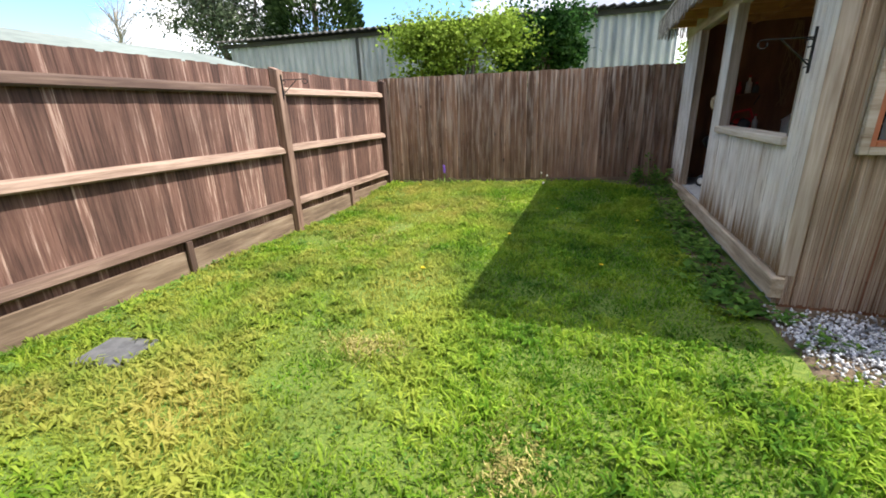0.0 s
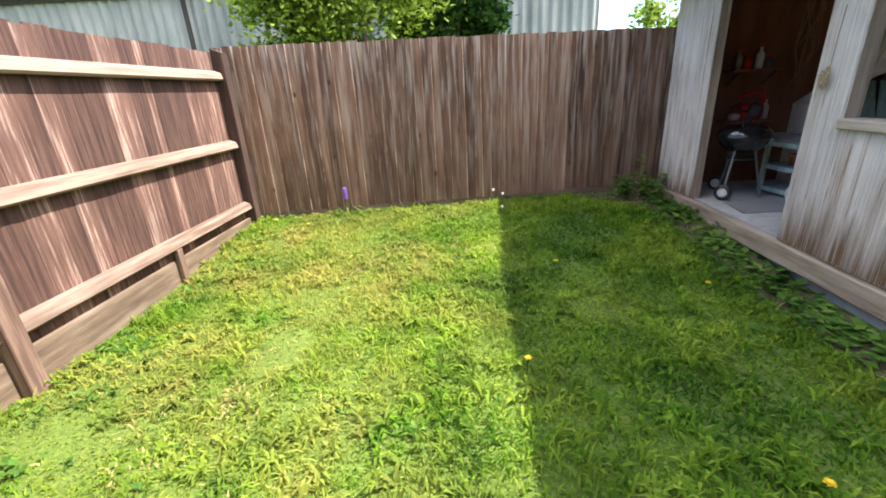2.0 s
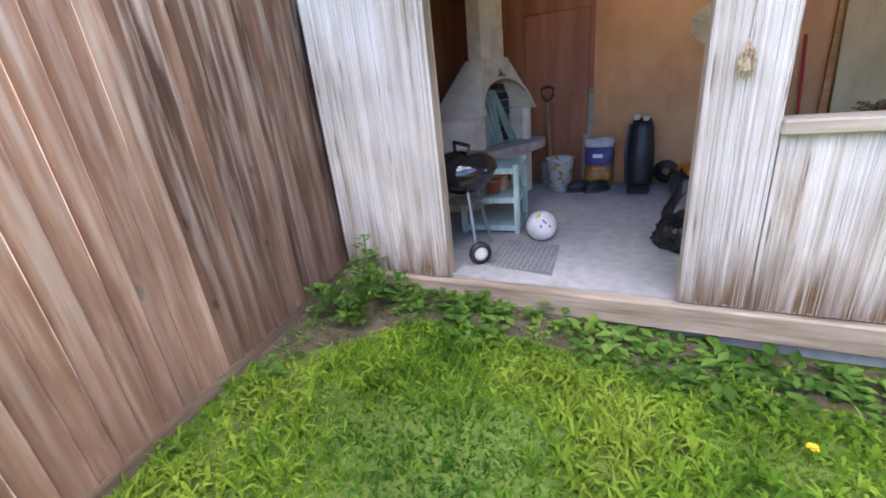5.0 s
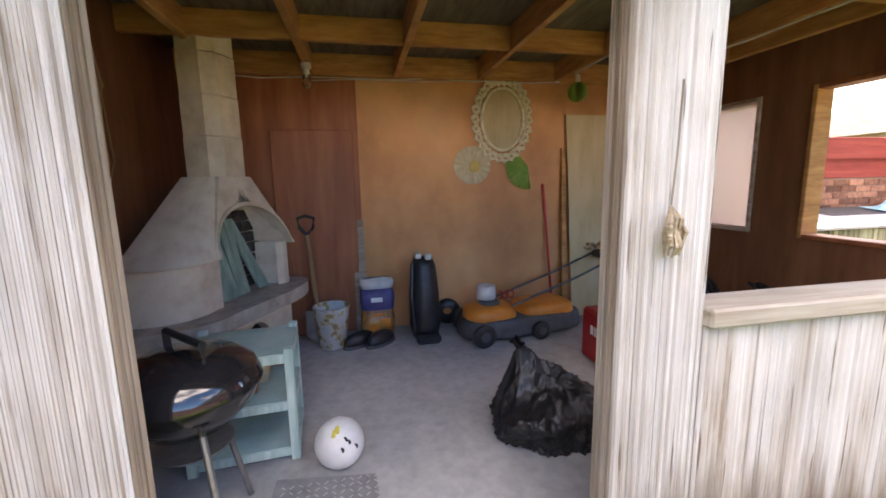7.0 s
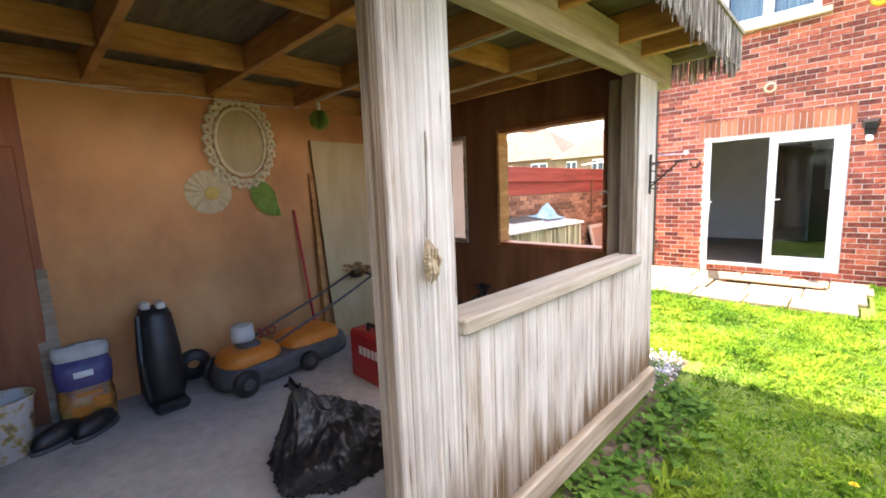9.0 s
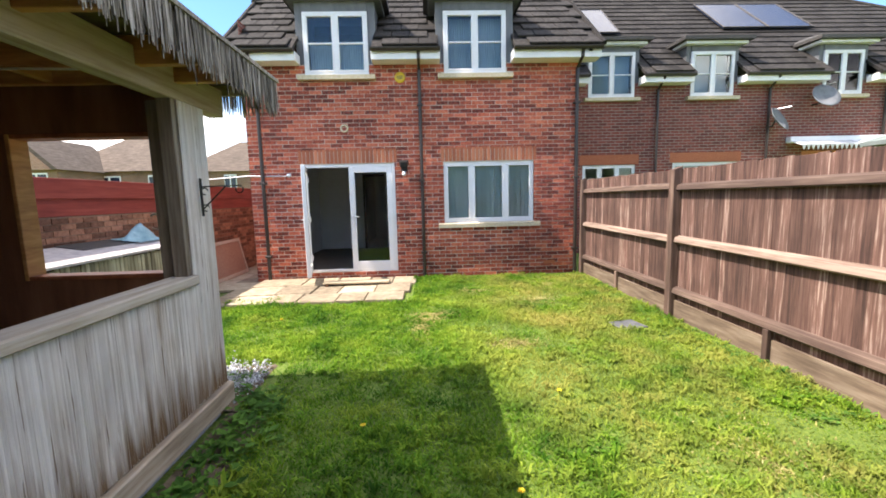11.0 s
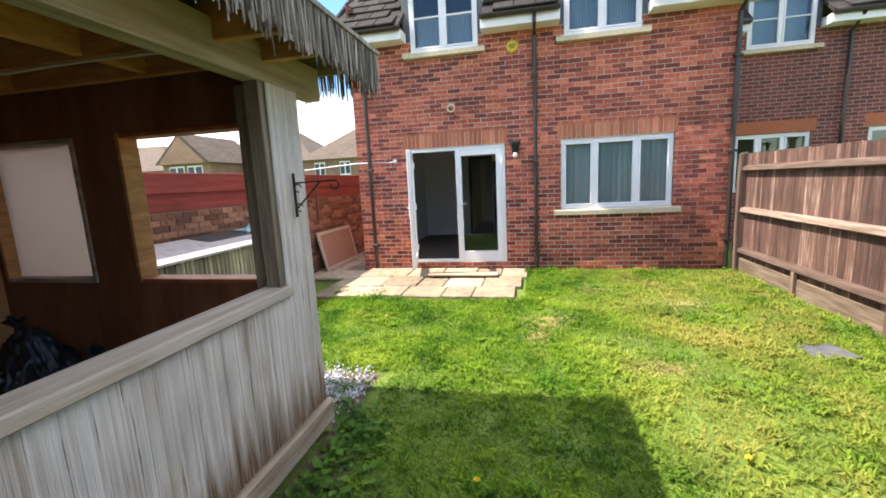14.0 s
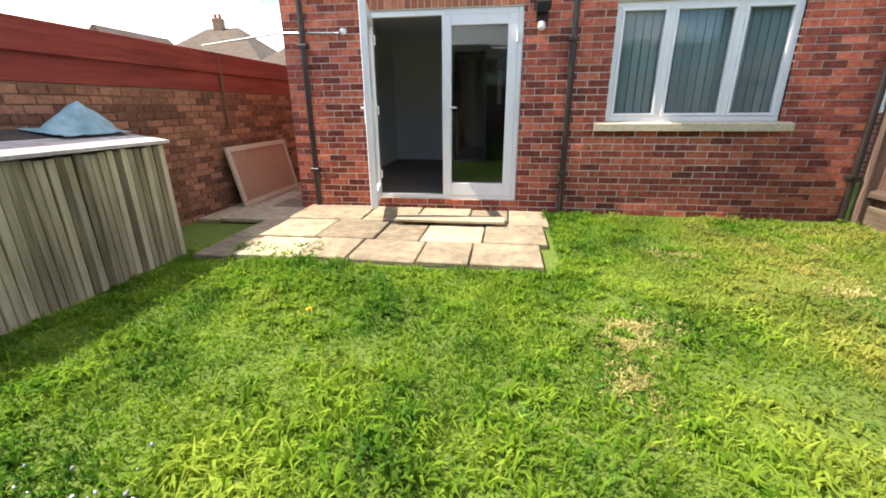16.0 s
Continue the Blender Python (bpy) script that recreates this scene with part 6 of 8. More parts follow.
part("ash_tray", Shell().lathe([(0.0, 0.565), (0.15, 0.57), (0.155, 0.58), (0.0, 0.575)], 20, km), GALV, kb)
for x, y in ((1.20, 6.90), (1.37, 7.33)):
    wh = part("wheel", Shell().lathe([(0.045, -0.018), (0.072, -0.018), (0.078, 0), (0.072, 0.018), (0.045, 0.018)], 20, pose(x, y, FL + 0.078, 90, 0, -49)), BLACKPL, kb, smooth=True)
    part("hub", Shell().lathe([(0.0, 0.02), (0.03, 0.02), (0.048, 0.012), (0.048, -0.012), (0.03, -0.02), (0.0, -0.02)], 16, pose(x, y, FL + 0.078, 90, 0, -49)), WHITEPL, wh)

# green painted shelf with glass shelves
gs = thing("glass_shelf_unit", (1.88, 7.0, FL), "small pale-green painted stand with cloudy glass shelves", "shelf")
gm = pose(1.78, 6.79, FL, 0, 0, 5)
GLASSG = surf("cloudy green glass", [(0.34, 0.50, 0.46), (0.46, 0.62, 0.58)], (6, 6, 6), 0.15, 0.0, 0.12, 3.0)
for x in (0, 0.36):
    for y in (0, 0.42):
        part("leg", Shell().cham(x, x + 0.04, y, y + 0.04, 0, 0.53, 0.004, gm), GREENPAINT, gs)
for z in (0.06, 0.28, 0.50):
    for a, b, c, d in ((0.04, 0.36, 0, 0.03), (0.04, 0.36, 0.43, 0.46), (0.0, 0.03, 0.04, 0.42), (0.37, 0.4, 0.04, 0.42)):
        part("rail", Shell().cham(a, b, c, d, z - 0.035, z, 0.003, gm), GREENPAINT, gs)
    part("glass_shelf", Shell().box(0.005, 0.395, 0.005, 0.455, z + 0.001, z + 0.008, gm), GLASSG, gs)

pot = thing("flower_pot", tuple(gm @ Vector((0.14, 0.22, 0.289))), "small terracotta flower pot on the glass shelf", "pot")
part("body", Shell().lathe([(0.0, 0.0), (0.045, 0.0), (0.06, 0.09), (0.066, 0.09), (0.066, 0.11), (0.056, 0.11), (0.04, 0.012), (0.0, 0.012)], 18, gm @ Matrix.Translation((0.14, 0.22, 0.289))), SOLDIER, pot, smooth=True)
carton = thing("carton", tuple(gm @ Vector((0.27, 0.2, 0.289))), "small cream and red carton on the glass shelf", "box")
part("body", Shell().cham(0.22, 0.34, 0.14, 0.3, 0.289, 0.40, 0.004, gm), PAPER, carton)
part("lid", Shell().cham(0.217, 0.343, 0.137, 0.303, 0.401, 0.425, 0.004, gm), RED, carton, "red lid")

# football
ball = Shell()
bm = bmesh.new()
bmesh.ops.create_icosphere(bm, subdivisions=3, radius=0.108)
ball.v, ball.f = [tuple(v.co + Vector((1.70, 6.61, FL + 0.107))) for v in bm.verts], [tuple(v.index for v in f.verts) for f in bm.faces]
bm.free()
PETALYELLOW = surf("yellow ink", [(0.62, 0.52, 0.05), (0.72, 0.62, 0.10)], (30, 30, 30), 0.5, 0.0)
BALLM = surf("scuffed white ball", [(0.62, 0.62, 0.60), (0.74, 0.74, 0.73)], (12, 12, 12), 0.5, 0.1, 0.1, 8.0)
fb = solo("football", ball, BALLM, "scuffed white football with small black marks on the floor", "ball", at=(1.70, 6.61, FL), smooth=True)
s = Shell()
for k, (a, e) in enumerate(((3.5, 0.55), (3.62, 0.42), (3.9, 0.15), (3.3, 0.2))):
    c = Vector((1.70, 6.61, FL + 0.107))
    pts = [c + 0.1095 * Vector((math.cos(a + 0.05 * math.sin(t)) * math.cos(e + 0.04 * t), math.sin(a + 0.05 * math.sin(t)) * math.cos(e + 0.04 * t), math.sin(e + 0.04 * t))) for t in (0, 1, 2, 3, 4)]
    s.tube(pts, 0.005, 5)
part("mark", s, BLACKPL, fb)
s = Shell()
for a, e in ((2.9, 0.75), (3.1, 0.9)):
    s.tube([Vector((1.70, 6.61, FL + 0.107)) + 0.1085 * Vector((math.cos(a) * math.cos(e + 0.07 * k), math.sin(a) * math.cos(e + 0.07 * k), math.sin(e + 0.07 * k))) for k in range(5)], 0.009, 6)
part("yellow_mark", s, PETALYELLOW, fb)
# tread plate on the floor
PLATE = surf("scuffed plate", [(0.22, 0.22, 0.225), (0.32, 0.32, 0.325)], (14, 14, 14), 0.5, 0.1, metal=0.3)
tp = thing("tread_plate", (1.4, 6.65, FL), "worn grey metal tread plate lying on the floor", "metal plate")
part("sheet", Shell().prism([(1.19, 6.89, FL + 0.002), (1.12, 6.43, FL + 0.002), (1.60, 6.46, FL + 0.002), (1.65, 6.87, FL + 0.002)], (0, 0, 0.004)), PLATE, tp)
s = Shell()
for i in range(13):
    for j in range(12):
        s.cham(-0.011, 0.011, -0.003, 0.003, 0, 0.003, 0.001, pose(1.18 + 0.034 * i, 6.46 + 0.034 * j, FL + 0.006, 0, 0, 45 if (i + j) % 2 else -45))
part("tread", s, surf("worn tread", [(0.42, 0.42, 0.42), (0.55, 0.55, 0.55)], (14, 14, 14), 0.4, 0.1, metal=0.3), tp, kind="stuff")

# along the back wall
s = Shell().cham(3.395, 3.436, 6.5, 7.12, FL + 0.005, 1.89, 0.006)
dp = solo("spare_door", s, REDPLY, "red-brown painted door standing against the plywood wall", "door")
s = Shell()
for y0, y1, z0, z1 in ((6.6, 7.02, 1.02, 1.75), (6.6, 7.02, 0.4, 0.9)):
    for a, b, c, d in ((y0, y1, z0, z0 + 0.012), (y0, y1, z1 - 0.012, z1), (y0, y0 + 0.012, z0, z1), (y1 - 0.012, y1, z0, z1)):
        s.box(3.39, 3.396, a, b, c, d)
part("moulding", s, REDPLY, dp)
sp_ = thing("spade", (3.3, 6.88, FL), "garden spade with worn wooden shaft and black handle", "spade")
part("shaft", Shell().tube([(3.24, 6.84, 0.55), (3.36, 6.89, 1.08)], 0.017, 8), ASHWOOD, sp_)
part("handle", Shell().tube([(3.36, 6.89, 1.08), (3.365, 6.84, 1.14), (3.38, 6.835, 1.21), (3.385, 6.9, 1.23), (3.38, 6.96, 1.21), (3.365, 6.945, 1.14), (3.36, 6.89, 1.08)], 0.014, 7), BLACKPL, sp_)
part("blade", Shell().prism([(3.2, 6.75, 0.5), (3.2, 6.92, 0.5), (3.19, 6.92, 0.3), (3.185, 6.84, FL + 0.003), (3.19, 6.75, 0.3)], (0.012, 0, 0.004)), GALV, sp_)
solo("plank", Shell().prism([(3.36, 6.44, FL + 0.003), (3.36, 6.54, FL + 0.003), (3.425, 6.54, 1.18), (3.425, 6.45, 1.18)], (0.012, 0, 0)), PLINTH, "pale offcut plank leaning on the plywood wall", "plank")
bk = thing("bucket", (3.11, 6.72, FL), "white plastic bucket splashed with paint", "bucket")
bmx = pose(3.11, 6.72, FL)
SPLASH = surf("paint-splashed plastic", [(0.76, 0.76, 0.74), (0.80, 0.80, 0.78), (0.62, 0.47, 0.12), (0.22, 0.21, 0.20)], (14, 14, 14), 0.5, 0.15, 0.1, 5.0, spread=(0.42, 0.64))
part("pail", Shell().lathe([(0.0, 0.004), (0.10, 0.004), (0.132, 0.31), (0.14, 0.315), (0.14, 0.325), (0.128, 0.325), (0.096, 0.02), (0.0, 0.02)], 26, bmx), SPLASH, bk, smooth=True)
part("bail", Shell().tube([(3.11 + 0.14 * math.cos(k), 6.72 + 0.14 * math.sin(k), FL + 0.3 - 0.03 * math.sin(k * 2)) for k in [0.2 * i for i in range(16)]], 0.003, 5), GALV, bk)
bag = thing("charcoal_bag", (3.28, 6.37, FL), "open printed charcoal bag in purple, white and orange", "bag")


def sack(cx, cy, z0, z1, wx, wy, m=None):
    s = Shell()
    rows, n = 10, 20
    for j in range(rows + 1):
        k = j / rows
        z = z0 + (z1 - z0) * k
        for i in range(n):
            a = 2 * math.pi * i / n
            bul = 1 + 0.10 * math.sin(math.pi * k) + 0.05 * noise.noise((math.cos(a) * 2, math.sin(a) * 2, k * 4))
            thin = 1 - 0.55 * k ** 3
            s.v.append((cx + wx * bul * thin * math.copysign(abs(math.cos(a)) ** 0.6, math.cos(a)), cy + wy * bul * math.copysign(abs(math.sin(a)) ** 0.6, math.sin(a)), z + 0.02 * noise.noise((a, k, 1)) * (j > 8)))
    for j in range(rows):
        for i in range(n):
            s.f.append((j * n + i, j * n + (i + 1) % n, (j + 1) * n + (i + 1) % n, (j + 1) * n + i))
    return s


PURPLE = surf("purple print film", [(0.06, 0.05, 0.16), (0.10, 0.09, 0.24)], (12, 12, 12), 0.35, 0.2)
FLAME = surf("orange print film", [(0.10, 0.04, 0.02), (0.42, 0.16, 0.03), (0.62, 0.34, 0.10)], (11, 11, 11), 0.35, 0.2)
part("film_lower", sack(3.28, 6.37, FL + 0.003, 0.47, 0.07, 0.125), FLAME, bag, "orange flame print", smooth=True)
part("film_middle", sack(3.28, 6.37, 0.468, 0.64, 0.072, 0.127), PURPLE, bag, "purple print", smooth=True)
part("film_top", sack(3.285, 6.37, 0.638, 0.72, 0.06, 0.126), WHITEPL, bag, "white torn top", smooth=True)
part("print_bar", Shell().box(3.190, 3.196, 6.33, 6.42, 0.54, 0.575), WHITE, bag)
for y0, y1, z0, z1 in ((6.27, 6.35, 0.33, 0.40), (6.36, 6.45, 0.30, 0.36), (6.30, 6.42, 0.42, 0.445)):
    part("print_patch", Shell().box(3.196, 3.2, y0, y1, z0, z1), ORANGE, bag, "orange printed flame")
for k, (x, y, a) in enumerate(((3.08, 6.52, 32), (3.07, 6.36, 40))):
    m = pose(x, y, FL, 0, 0, a)
    bt = thing("boot", (x, y, FL), "black rubber clog standing on the concrete floor", "shoe", "shoes by the bag")
    part("upper", Shell().lathe([(0.0, 0.0), (1.0, 0.0), (1.05, 0.35), (0.8, 0.8), (0.35, 1.0), (0.0, 1.0)], 16, m @ Matrix.Diagonal((0.055, 0.13, 0.10, 1)) @ Matrix.Translation((0, 0.0, 0.1))), BLACKPL, bt, smooth=True)
    part("sole", Shell().lathe([(0.0, 0.0), (1.08, 0.0), (1.1, 0.5), (1.05, 1.0), (0.0, 1.0)], 16, m @ Matrix.Diagonal((0.056, 0.132, 0.022, 1))), GREYPL, bt)
tb = thing("garden_vacuum", (3.12, 6.0, FL), "upright black garden vacuum bag with grey clips", "garden vacuum")
part("body", Shell().lathe([(0.0, 0.02), (0.10, 0.02), (0.125, 0.12), (0.12, 0.35), (0.10, 0.58), (0.075, 0.65), (0.0, 0.66)], 18, pose(3.12, 6.0, FL, 0, 6)), BLACKPL, tb, smooth=True)
part("foot", Shell().cham(2.95, 3.2, 5.9, 6.09, FL, FL + 0.07, 0.02), BLACKPL, tb)
for z, y in ((0.9, 5.97), (0.91, 6.05), (0.36, 5.94)):
    part("clip", Shell().cham(3.08, 3.15, y - 0.025, y + 0.025, z - 0.02, z + 0.025, 0.008), WHITEPL, tb)
part("strap", Shell().tube([(3.02, 6.1, 0.34), (3.0, 6.12, 0.6), (3.08, 6.1, 0.86)], 0.012, 6), BLACKPL, tb)

mw = thing("lawn_mower", (3.12, 5.25, FL), "orange and grey rotary lawn mower with folded handle", "lawn mower")
mm = pose(3.08, 5.26, FL, 0, 0, 8) @ Matrix.Diagonal((1.06, 1.06, 1.06, 1))


def loaf(x0, x1, y0, y1, z0, z1, n=28, pw=0.45, shrink=0.6):
    """A rounded shell like a moulded cover."""
    s = Shell()
    cx, cy, rx, ry = (x0 + x1) / 2, (y0 + y1) / 2, (x1 - x0) / 2, (y1 - y0) / 2
    rows = 7
    for j in range(rows + 1):
        k = j / rows
        f = 1 - shrink * k ** 3
        for i in range(n):
            a = 2 * math.pi * i / n
            s.v.append((cx + rx * f * math.copysign(abs(math.cos(a)) ** pw, math.cos(a)), cy + ry * f * math.copysign(abs(math.sin(a)) ** pw, math.sin(a)), z0 + (z1 - z0) * math.sin(k * math.pi / 2)))
    for j in range(rows):
        s.f += [(j * n + i, j * n + (i + 1) % n, (j + 1) * n + (i + 1) % n, (j + 1) * n + i) for i in range(n)]
    s.f.append(tuple(range(rows * n, (rows + 1) * n)))
    s.f.append(tuple(range(n))[::-1])
    return s


def moved(s, m):
    s.v = [tuple(m @ Vector(p)) for p in s.v]
    return s


part("deck", moved(loaf(-0.2, 0.2, -0.55, 0.46, 0.03, 0.165, pw=0.62, shrink=0.12), mm), GREYPL, mw, smooth=True)
part("motor_cover", moved(loaf(-0.165, 0.165, 0.02, 0.42, 0.15, 0.255, pw=0.72, shrink=0.72), mm), ORANGE, mw, "orange motor cover", smooth=True)
part("grass_box", moved(loaf(-0.175, 0.175, -0.47, -0.01, 0.14, 0.245, pw=0.55, shrink=0.5), mm), ORANGE, mw, "orange grass box lid", smooth=True)
for x, y, rr in ((-0.22, 0.36, 0.085), (0.2, 0.36, 0.085), (-0.22, -0.1, 0.07), (0.2, -0.1, 0.07)):
    wh = part("wheel", Shell().lathe([(0.0, -0.025), (rr * 0.8, -0.025), (rr, -0.015), (rr, 0.015), (rr * 0.8, 0.025), (0.0, 0.025)], 20, mm @ pose(x, y, rr, 90, 0, 90)), BLACKPL, mw, smooth=True)
    part("hub", Shell().lathe([(0.0, 0.03), (rr * 0.4, 0.029), (rr * 0.45, -0.029), (0.0, -0.03)], 12, mm @ pose(x, y, rr, 90, 0, 90)), GREYPL, wh)
for x in (-0.15, 0.12):
    part("handle_bar", Shell().tube([mm @ Vector((x, 0.1, 0.26)), mm @ Vector((x, -0.45, 0.42)), mm @ Vector((x, -0.85, 0.56))], 0.010, 8), GREYPL, mw)
part("grip", Shell().tube([mm @ Vector((-0.15, -0.85, 0.56)), mm @ Vector((0.12, -0.85, 0.56))], 0.016, 8), BLACKPL, mw)
part("switch_box", Shell().cham(-0.04, 0.05, -0.84, -0.74, 0.53, 0.585, 0.012, mm), BLACKPL, mw)
part("vent_cap", moved(loaf(-0.08, 0.08, 0.14, 0.3, 0.25, 0.275, pw=0.8, shrink=0.3), mm), GREYPL, mw, smooth=True)
part("cable_wrap", Shell().tube([mm @ Vector((0.02 + 0.05 * math.cos(k * 1.3), 0.0 + 0.03 * k / 3, 0.30 + 0.03 * math.sin(k * 1.3))) for k in range(14)], 0.006, 6), RED, mw)
s = Shell()
s.lathe([(0.03, 0.0), (0.075, 0.0), (0.08, 0.02), (0.075, 0.11), (0.03, 0.11), (0.03, 0.0)], 22, pose(3.10, 5.50, FL + 0.293))
rubbish = Shell()
lr = random.Random(41)
for _ in range(60):
    o = mm @ Vector((lr.uniform(-0.17, 0.14), lr.uniform(-0.93, -0.74), 0.575 + lr.uniform(-0.01, 0.05)))
    rubbish.add([o, o + Vector((lr.uniform(-0.05, 0.05), lr.uniform(-0.05, 0.05), 0.012)), o + Vector((lr.uniform(-0.05, 0.05), lr.uniform(-0.05, 0.05), -0.01)), o + Vector((0.01, 0.01, 0.02))], [(0, 1, 2), (0, 2, 3), (0, 3, 1)])
solo("dead_leaves", rubbish, LOG, "clump of dry brown leaves caught on the mower handle", "leaves", kind="stuff")
solo("tape_roll", s, WHITEPL, "white roll of webbing on the lawn mower", "roll", smooth=True)
wheel_s = Shell().lathe([(0.04, -0.03), (0.10, -0.03), (0.115, 0.0), (0.10, 0.03), (0.04, 0.03)], 22, pose(3.40, 5.76, FL + 0.115, 90, 0, 80))
solo("spare_wheel", wheel_s, BLACKPL, "small black spare wheel against the wall", "wheel", smooth=True)

tc = thing("tool_case", (2.45, 4.95, FL), "red moulded power-tool case with white lettering bars", "tool case")
tm = pose(2.29, 4.91, FL, 0, 0, -2)
part("shell_case", Shell().cham(-0.24, 0.24, -0.07, 0.07, 0.0, 0.36, 0.02, tm), RED, tc)
part("handle", Shell().tube([tm @ Vector(p) for p in ((-0.09, 0, 0.36), (-0.09, 0, 0.40), (0.09, 0, 0.40), (0.09, 0, 0.36))], 0.014, 8), BLACKPL, tc)
part("seam", Shell().box(-0.243, 0.243, -0.004, 0.004, 0.01, 0.35, tm), BLACKPL, tc)
s = Shell()
for k in range(5):
    s.box(-0.12 + 0.05 * k, -0.085 + 0.05 * k, 0.0705, 0.073, 0.2, 0.26, tm)
part("print_bar", s, WHITE, tc)
bd = thing("fibreboard_sheet", (3.4, 4.43, FL), "large beige fibreboard sheet leaning on the back wall", "board")
part("sheet", Shell().prism([(3.30, 4.10, FL + 0.002), (3.30, 4.62, FL + 0.002), (3.40, 4.68, 2.03), (3.40, 4.12, 2.03)], (0.018, 0, 0)), MDF, bd)
solo("batten", Shell().prism([(3.33, 4.64, FL + 0.002), (3.33, 4.70, FL + 0.002), (3.405, 4.71, 1.75), (3.405, 4.68, 1.75)], (0.03, 0, 0)), PINE, "pale pine batten leaning beside the fibreboard", "batten")
br = thing("broom", (3.35, 4.84, FL), "red metal broom handle leaning on the wall", "broom")
part("handle", Shell().tube([(3.33, 4.80, FL + 0.06), (3.43, 4.87, 1.44)], 0.012, 8), RED, br)
part("head", Shell().cham(3.26, 3.36, 4.68, 4.92, FL + 0.05, FL + 0.09, 0.01), ASHWOOD, br)
part("bristles", Shell().cham(3.27, 3.35, 4.69, 4.91, FL, FL + 0.05, 0.004), BLACKPL, br)

# oval mirror in an openwork frame
mi = thing("oval_frame", (3.43, 5.26, 1.6), "ornate cream openwork oval frame hanging on plywood", "picture frame")
MC = Vector((3.415, 5.26, 1.985))


def oval(a, ry, rz, dx=0.0):
    return MC + Vector((dx, ry * math.cos(a), rz * math.sin(a)))


s = Shell()
n = 40
s.prism([oval(2 * math.pi * i / n, 0.175, 0.245, -0.002) for i in range(n)], (0.012, 0, 0))
part("back_panel", s, MDF, mi, "plain tan backing with no glass")
part("inner_ring", Shell().tube([oval(2 * math.pi * i / n, 0.182, 0.252, -0.012) for i in range(n + 1)], 0.014, 7), CREAM, mi, smooth=True)
s = Shell()
for i in range(26):
    a = 2 * math.pi * i / 26
    c = oval(a, 0.236, 0.322, -0.01)
    big = 1.35 if i in (6, 7) else 1.0
    for ph in (0, 1):
        pts = [c + Vector((0, 0.032 * big * (1 - 0.09 * k) * math.cos(a + ph * 3.14 + 0.75 * k), 0.036 * big * (1 - 0.09 * k) * math.sin(a + ph * 3.14 + 0.75 * k))) for k in range(7)]
        s.tube(pts, 0.012, 6)
s.tube([oval(2 * math.pi * i / n, 0.212 + 0.008 * math.sin(i * 2.3), 0.29 + 0.008 * math.sin(i * 2.3), -0.008) for i in range(n + 1)], 0.008, 5)
for i in range(5):
    s.tube([MC + Vector((-0.01, 0.05 * (i - 2), 0.35)), MC + Vector((-0.012, 0.03 * (i - 2), 0.385 + 0.012 * (2 - abs(i - 2)))), MC + Vector((-0.01, 0.0, 0.37))], 0.009, 5)
part("scrollwork", s, CREAM, mi, smooth=True, kind="stuff")


def paper_fan(centre, radius, start, sweep, material, label, name="paper_fan"):
    c = Vector(centre)
    s = Shell()
    n = 34
    for i in range(n):
        a0, a1 = start + sweep * i / n, start + sweep * (i + 1) / n
        p = [c + Vector((-0.012 * (j % 2), radius * math.cos(a), radius * math.sin(a))) for j, a in ((i, a0), (i + 1, a1))]
        s.prism([c, p[0], p[1]], (-0.002, 0, 0))
    f = thing(name, c, label, "decoration", "paper decorations")
    part("pleats", s, material, f)
    return f


f = paper_fan((3.425, 5.52, 1.61), 0.16, 0, 2 * math.pi, PAPER, "round cream pleated paper rosette on the wall")
part("centre_disc", Shell().lathe([(0.0, 0.006), (0.045, 0.004), (0.05, 0.0)], 18, pose(3.408, 5.50, 1.60, 0, -90)), surf("gold paper", [(0.55, 0.38, 0.08), (0.66, 0.5, 0.16)], (20, 20, 20), 0.6, 0.1), f)
paper_fan((3.425, 5.02, 1.60), 0.20, -1.75, 2.6, LIMEPAPER, "half-open green pleated paper fan on the wall")
gb = thing("paper_ball", (3.15, 4.72, 2.18), "green honeycomb paper ball hanging from a cord", "decoration", "paper decorations")
s = Shell()
for i in range(22):
    a = math.pi * 2 * i / 22
    d = Vector((math.cos(a), math.sin(a), 0))
    pts = [Vector((3.15, 4.72, 2.165)) + d * 0.078 * math.sin(t) + Vector((0, 0, 0.078 * math.cos(t))) for t in [math.pi * k / 8 for k in range(9)]]
    s.prism(pts, Vector((-d.y, d.x, 0)) * 0.003)
part("honeycomb", s, LIMEPAPER, gb)
part("cord", Shell().tube([(3.15, 4.72, 2.24), (3.15, 4.72, 2.45)], 0.003, 5), WHITEPL, gb)
part("fitting", Shell().lathe([(0.0, 0.0), (0.018, 0.0), (0.018, 0.05), (0.008, 0.06), (0.0, 0.06)], 10, pose(3.15, 4.72, 2.24)), WHITEPL, gb)
lf_ = thing("batten_lamp", (3.12, 6.79, 2.16), "old white lampholder with bulb under a rafter", "lamp")
part("holder", Shell().lathe([(0.0, 0.14), (0.035, 0.14), (0.035, 0.11), (0.022, 0.1), (0.022, 0.05), (0.0, 0.05)], 12, pose(3.12, 6.79, 2.16)), WHITEPL, lf_)
part("bulb", Shell().lathe([(0.02, 0.06), (0.03, 0.03), (0.036, 0.0), (0.026, -0.03), (0.0, -0.042)], 14, pose(3.12, 6.79, 2.17)), glass("bulb glass", (0.9, 0.9, 0.85)), lf_, smooth=True)
s = Shell()
s.tube([(3.40, 7.48 - 0.33 * i, 2.285 - 0.03 * abs(math.sin(i * 1.3)) + 0.004 * i) for i in range(12)], 0.005, 5)
